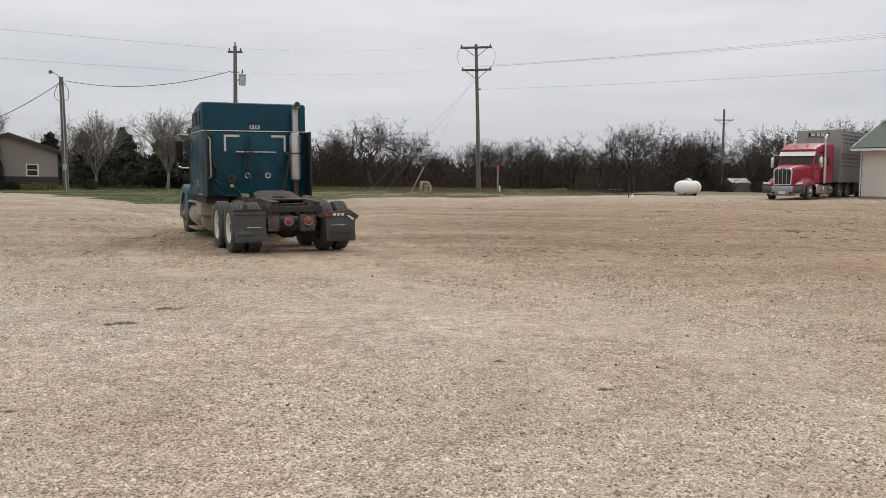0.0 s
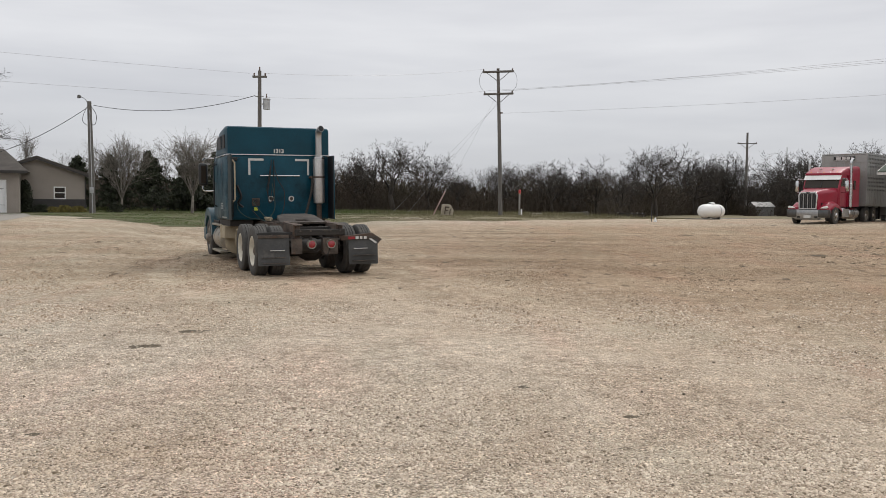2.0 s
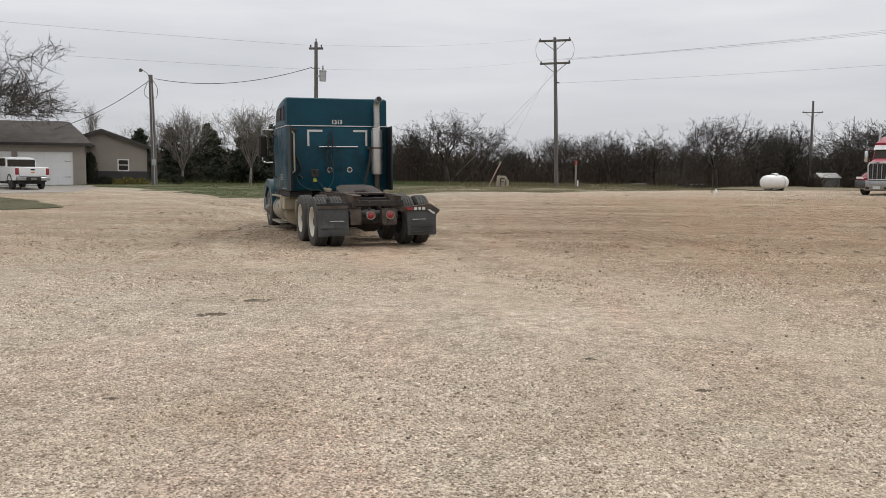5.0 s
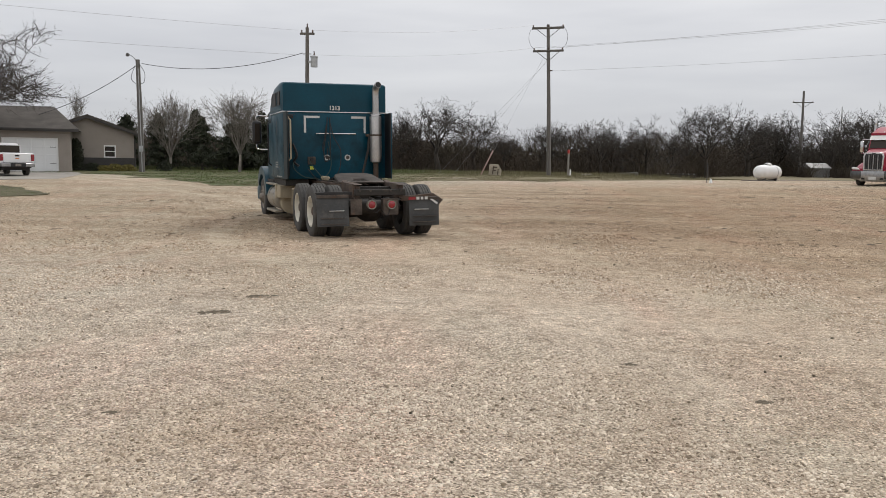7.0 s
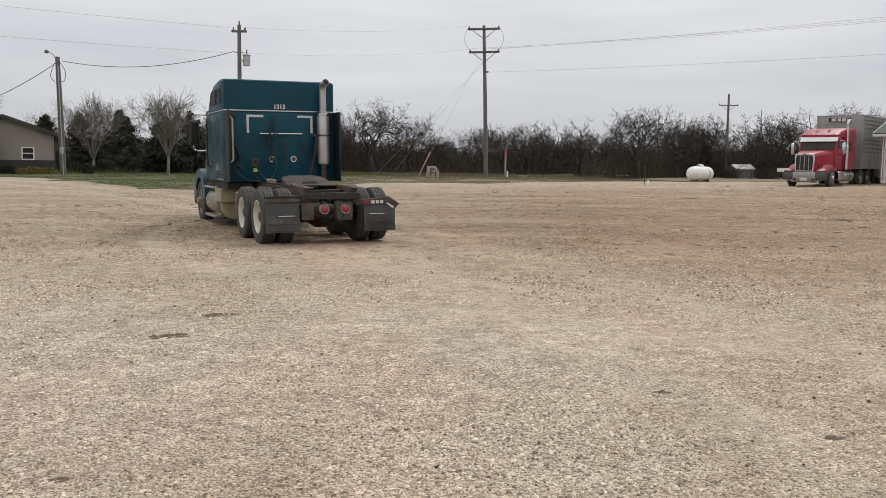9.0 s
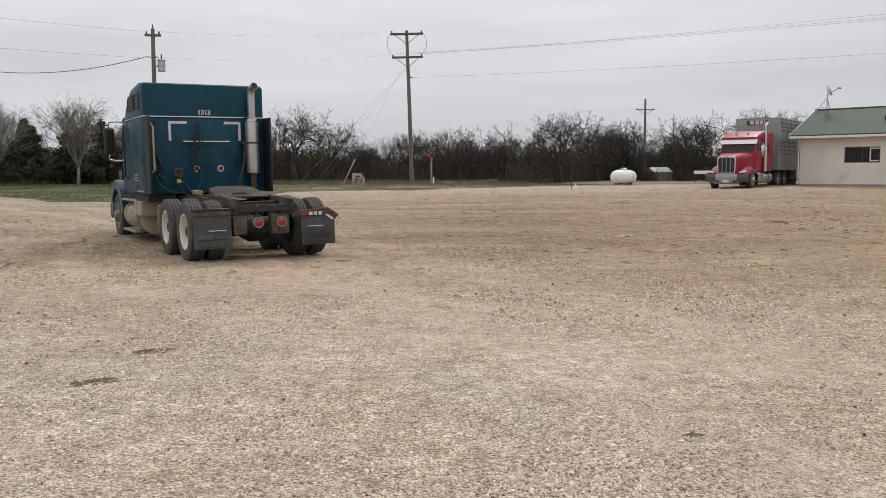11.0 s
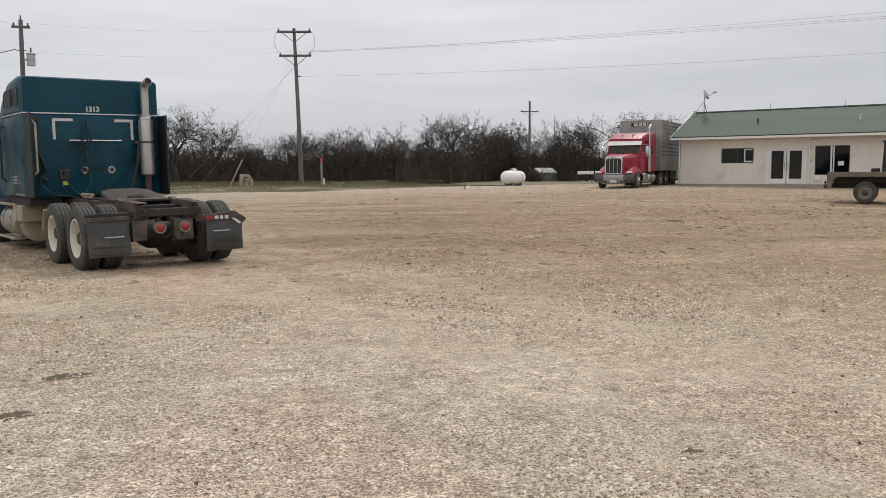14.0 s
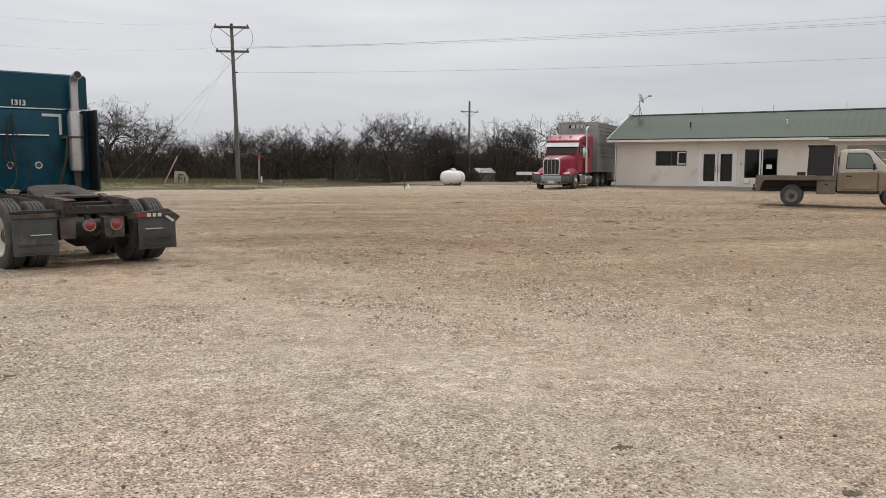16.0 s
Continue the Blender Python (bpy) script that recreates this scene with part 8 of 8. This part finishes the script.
def livestock_trailer(m):
    T = thing("livestock_trailer", m, "dull aluminium livestock trailer with rows of air slots", "trailer")
    y1, y0, w, zb, zt = -5.7, -21.0, 1.29, 1.15, 4.08
    part("floor", box(-w, w, y0, y1, zb - 0.12, zb + 0.02), SILVER, T)
    part("roof", box(-w, w, y0, y1, zt - 0.05, zt + 0.02, 0.01), SILVER, T)
    part("nose", merge(box(-w, w, y1 - 0.04, y1 + 0.02, zb, zt - 0.06, 0.01), box(-w - 0.03, w + 0.03, y1, y1 + 0.05, zt - 0.5, zt - 0.44), box(-w - 0.03, -w + 0.08, y1 - 0.02, y1 + 0.06, zb, zt), box(w - 0.08, w + 0.03, y1 - 0.02, y1 + 0.06, zb, zt)), SILVER, T)
    for x in (-0.85, -0.42, 0, 0.42, 0.85):
        part("nose_rib", box(x - 0.02, x + 0.02, y1 + 0.02, y1 + 0.04, zb, zt - 0.52), SILVER, T)
    for s in (-1, 1):
        z = zb
        for k in range(13):
            h = 0.115 if 1.9 < z + 0.1 < 2.7 or z + 0.1 > 3.25 else 0.226
            part("side_slat", box(s * w - 0.02, s * w + 0.02, y0, y1 - 0.04, z, z + h), SILVER, T)
            z += 0.224
        y = y1 - 0.10
        upright = None
        while y > y0:
            if upright is None:
                upright = part("upright", box(s * w - 0.028, s * w + 0.03, -0.06, 0.06, zb, zt - 0.05), SILVER, T, at=pose(0, y, 0)).data
            else:
                ob = new("upright", upright)
                ob.parent = T
                ob.matrix_basis = pose(0, y, 0)
            y -= 0.30
        # added black sheet, so the slots show a shaded interior
        part("dark_interior_sheet", box(s * w * 0.8 - 0.01, s * w * 0.8 + 0.01, y0, y1 - 0.1, zb, zt - 0.1), BLACK, T)
        part("marker_box", box(s * w - 0.02, s * w + 0.06, y1 - 0.35, y1 - 0.08, 3.35, 3.55, 0.01), WHITE_TAPE, T)
        for y in (-17.5, -18.8):
            wheel(T, s * 1.065, y, 0.52, 0.52, 0.275, s, -0.25, RIM_STEEL, CHROME, 0.10)
        part("landing_leg", box(s * 0.9 - 0.06, s * 0.9 + 0.06, -9.7, -9.55, 0.25, 1.05), CHASSIS, T)
        part("belly", box(min(s * 0.5, s * w), max(s * 0.5, s * w), -16.5, -9.9, 0.5, 1.03, 0.03), SILVER, T)
    sign = part("name_board", box(-0.62, 0.62, y1 + 0.05, y1 + 0.075, zt - 0.40, zt - 0.10, 0.01), BLACK, T, "black name board with pale block shapes")
    part("board_edge", merge(box(-0.6, 0.6, y1 + 0.075, y1 + 0.08, zt - 0.14, zt - 0.115), box(-0.6, 0.6, y1 + 0.075, y1 + 0.08, zt - 0.385, zt - 0.36)), WHITE_TAPE, sign)
    for x0, x1 in ((-0.48, -0.40), (-0.34, -0.14), (-0.08, 0.12), (0.2, 0.46)):
        part("block_shape", box(x0, x1, y1 + 0.075, y1 + 0.08, zt - 0.33, zt - 0.17), WHITE_TAPE, sign)
    return T


RT = pose(17.92, 47.4, rise(47.7, 17.9) - 0.03, 0, 0, 180 - 41.5)
red_tractor(RT).scale = (0.955, 0.955, 1.01)
livestock_trailer(RT).scale = (0.99, 0.955, 1.025)


# ---- pickups ----
def flatbed_pickup(m):
    T = thing("flatbed_truck", m, "mud-dusted work pickup with a steel flatbed and black headboard", "pickup truck")
    R = 0.41
    for s in (-1, 1):
        for y in (-0.12, 3.42):
            wheel(T, s * 0.86, y, R, R, 0.27, s, 0.55, RIM_STEEL, GREASE, 0.05)
        wheel(T, s * 0.58, -0.12, R, R, 0.24, s, 0.3, RIM_STEEL, CHASSIS, 0.02)
        part("frame_rail", box(s * 0.42 - 0.05, s * 0.42 + 0.05, -1.3, 4.6, 0.55, 0.75), CHASSIS, T)
    part("axle", rod((-0.8, -0.12, R), (0.8, -0.12, R), 0.08), CHASSIS, T)
    part("axle", rod((-0.8, 3.42, R), (0.8, 3.42, R), 0.07), CHASSIS, T)
    bed = part("flatbed", box(-1.08, 1.08, -1.40, 1.42, 1.06, 1.15, 0.01), BED_STEEL, T, "dusty grey-brown steel flatbed")
    for s in (-1, 1):
        part("side_rail", box(s * 1.09 - 0.02, s * 1.09 + 0.02, -1.40, 1.42, 0.97, 1.145, 0.006), BED_STEEL, bed)
        tb = part("side_toolbox", box(min(s * 0.6, s * 1.07), max(s * 0.6, s * 1.07), 0.76, 1.42, 0.47, 0.97, 0.02), BED_STEEL, bed, "steel toolbox under the bed")
        part("latch", box(s * 1.07 - 0.01, s * 1.07 + 0.012, 1.04, 1.14, 0.80, 0.86, 0.004), CHASSIS, tb)
        part("tail_skirt", prism([(-1.42, 1.0), (-1.08, 0.97), (-1.2, 0.86), (-1.26, 0.62), (-1.42, 0.52)], min(s * 1.06, s * 1.1), max(s * 1.06, s * 1.1), "x", 0.006), BED_STEEL, bed)
        part("rack_post", box(s * 1.0 - 0.05, s * 1.0 + 0.05, 1.36, 1.44, 1.15, 2.24, 0.01), BED_STEEL, bed)
        part("mudflap", box(min(s * 0.7, s * 1.0), max(s * 0.7, s * 1.0), -0.52, -0.50, 0.3, 0.6), FLAP, T)
    part("rack_bar", box(-0.95, 0.95, 1.37, 1.43, 2.14, 2.24, 0.01), BED_STEEL, bed)
    part("subframe", box(-0.7, 0.7, -1.2, 0.9, 0.74, 1.05, 0.02), CHASSIS, bed)
    part("tail_board", box(-1.08, 1.08, -1.44, -1.40, 0.80, 1.14, 0.006), RUST, bed)
    part("hitch", box(-0.12, 0.12, -1.62, -1.1, 0.55, 0.68, 0.02), RUST, T)
    part("tow_ball", lathe([(0.68, 0.03), (0.72, 0.03), (0.74, 0.05), (0.79, 0.05), (0.82, 0.001)], (0, -1.56, 0), "z", 12), GREASE, T)
    cb = part("cabinet", prism([(0.40, 1.152), (1.30, 1.152), (1.34, 2.24), (0.44, 2.2)], -0.98, 0.98, "x", 0.015), BLACK, T, "black steel cabinet behind the cab")
    part("cabinet_lid", box(-1.0, 1.0, 0.39, 1.35, 2.22, 2.27, 0.01), BLACK, cb)
    part("gooseneck_box", box(0.2, 0.75, 0.04, 0.34, 1.152, 1.28, 0.02), BLACK, T)
    BACK = pose(0, -0.33, 0)
    cab = part("cab", hull([(1.78, 0.92, 0.62, 1.22, 0.05), (1.80, 0.95, 0.6, 1.25, 0.05), (3.15, 0.97, 0.6, 1.30, 0.06), (3.2, 0.97, 0.6, 1.28, 0.06)]), DUST_CAR, T, "tan mud-coated lower cab", 40, at=BACK)
    part("upper_cab", prism([(1.80, 1.25), (1.86, 2.02), (1.98, 2.10), (2.75, 2.12), (2.95, 2.05), (3.62, 1.32), (3.62, 1.25)], -0.90, 0.90, "x", 0.04, 2), DUSTY_WHITE, T, "dusty white cab roof and pillars", 40, at=BACK)
    nose = part("bonnet", hull([(3.15, 0.97, 0.6, 1.32, 0.08), (4.0, 0.97, 0.6, 1.26, 0.10), (4.75, 0.93, 0.6, 1.16, 0.12), (4.82, 0.88, 0.65, 1.05, 0.1)]), DUST_CAR, T, "", 40, at=BACK)
    for s in (-1, 1):
        d = part("door", box(s * 0.97 - 0.015, s * 0.97 + 0.012, 2.0, 3.12, 0.66, 1.26, 0.01), DUST_CAR, cab)
        part("handle", box(s * 0.97 - 0.01, s * 0.97 + 0.035, 2.1, 2.3, 1.12, 1.16, 0.008), BLACK, d)
        win = [(2.08, 1.42), (3.12, 1.42), (2.86, 1.9), (2.75, 1.98), (2.12, 1.98)]
        part("window", prism(win, min(s * 0.89, s * 0.91), max(s * 0.89, s * 0.91), "x"), CAB_GLASS, d, "pale green side window")
        part("window_gasket", tube([(s * 0.91, *p) for p in win + win[:1]], 0.014, 5), BLACK, d)
        part("mirror", box(s * 1.1 - 0.08, s * 1.1 + 0.08, 2.98, 3.06, 1.35, 1.6, 0.03, 2), BLACK, T, at=BACK)
        part("sill", box(min(s * 0.8, s * 0.98), max(s * 0.8, s * 0.98), 1.8, 3.2, 0.5, 0.6, 0.02), CHASSIS, T, at=BACK)
        part("wing_flare", arch(3.75, R, 0.46, 0.52, min(s * 0.8, s * 1.0), max(s * 0.8, s * 1.0), 10, 170), DUST_CAR, T, at=BACK)
    part("rear_window", box(-0.6, 0.6, 1.80, 1.84, 1.4, 1.85), GLASS_DARK, T, at=BACK)
    part("windscreen", prism([(2.98, 2.02), (3.58, 1.34), (3.60, 1.36), (3.0, 2.05)], -0.82, 0.82, "x"), GLASS_DARK, T, at=BACK)
    part("bumper", box(-0.95, 0.95, 4.8, 4.95, 0.5, 0.75, 0.04), CHROME, T, at=BACK)
    return T


flatbed_pickup(pose(21.05, 30.55, rise(30.7, 21.0), 0, 0, -131)).scale = (1.0, 1.0, 1.035)


def white_pickup(m):
    T = thing("pickup_truck", m, "clean white crew-cab pickup parked on the driveway", "pickup truck")
    R = 0.39
    for s in (-1, 1):
        for y in (0.0, 3.6):
            wheel(T, s * 0.82, y, R, R, 0.26, s, 0.6, CHASSIS, GREASE, 0.05)
    part("bed", hull([(-1.12, 0.93, 0.55, 1.22, 0.05), (-1.0, 0.96, 0.5, 1.25, 0.05), (0.85, 0.97, 0.5, 1.27, 0.05)]), WHITE_CAR, T, "white pickup bed", 40)
    part("body", hull([(0.86, 0.97, 0.45, 1.22, 0.08), (3.0, 0.97, 0.45, 1.22, 0.1), (3.9, 0.96, 0.45, 1.18, 0.12), (4.5, 0.90, 0.5, 1.08, 0.12)]), WHITE_CAR, T, "", 40)
    top = part("cab_roof", hull([(0.92, 0.86, 1.2, 1.72, 0.16), (1.15, 0.84, 1.2, 1.80, 0.2), (2.4, 0.82, 1.2, 1.84, 0.2), (2.75, 0.80, 1.2, 1.76, 0.14), (3.45, 0.86, 1.2, 1.24, 0.02)]), WHITE_CAR, T, "", 40)
    part("rear_window", box(-0.79, 0.79, 0.895, 0.915, 1.27, 1.67, 0.004), GLASS_DARK, top, "dark rear window")
    for s in (-1, 1):
        for y0, y1 in ((1.2, 2.0), (2.08, 2.9)):
            part("side_window", prism([(y0, 1.32), (y1, 1.32), (y1 - 0.25 * (y1 > 2.5), 1.74), (y0 + 0.05, 1.74)], min(s * 0.83, s * 0.875), max(s * 0.83, s * 0.875), "x"), GLASS_DARK, top)
        part("tail_light", box(min(s * 0.76, s * 0.95), max(s * 0.76, s * 0.95), -1.15, -1.05, 0.82, 1.18, 0.02), LENS_RED, T, "tall red tail light")
        part("wheel_arch", arch(0.0, R, 0.40, 0.47, min(s * 0.78, s * 0.99), max(s * 0.78, s * 0.99), 5, 175), BLACK, T)
        part("wheel_arch", arch(3.6, R, 0.40, 0.47, min(s * 0.78, s * 0.99), max(s * 0.78, s * 0.99), 5, 175), BLACK, T)
        part("mirror", box(s * 1.08 - 0.09, s * 1.08 + 0.09, 2.85, 2.95, 1.22, 1.4, 0.03), BLACK, T)
    tg = part("tailgate", box(-0.74, 0.74, -1.16, -1.1, 0.72, 1.22, 0.015), WHITE_CAR, T)
    part("handle", box(-0.12, 0.12, -1.18, -1.16, 1.06, 1.14, 0.01), BLACK, tg)
    part("emblem", box(-0.1, 0.1, -1.175, -1.16, 0.92, 0.97), AMBER, tg)
    bump = part("rear_bumper", box(-0.93, 0.93, -1.32, -1.1, 0.5, 0.70, 0.03), CHROME_WORN, T, "chrome rear bumper")
    part("step_pad", box(-0.42, 0.42, -1.328, -1.15, 0.48, 0.695, 0.01), BLACK, bump)
    part("step_pad", box(-0.9, 0.9, -1.29, -1.1, 0.70, 0.715, 0.004), BLACK, bump)
    part("plate_recess", box(-0.16, 0.16, -1.336, -1.322, 0.53, 0.66), RIM_STEEL, T)
    part("underside", box(-0.7, 0.7, -1.0, 4.3, 0.3, 0.5), CHASSIS, T)
    part("axle", rod((-0.8, 0, R), (0.8, 0, R), 0.08), CHASSIS, T)
    part("axle", rod((-0.8, 3.6, R), (0.8, 3.6, R), 0.07), CHASSIS, T)
    return T


white_pickup(pose(-29.04, 44.0, rise(44.0) + 0.02, 0, 0, 50)).scale = (0.93, 0.95, 1.0)
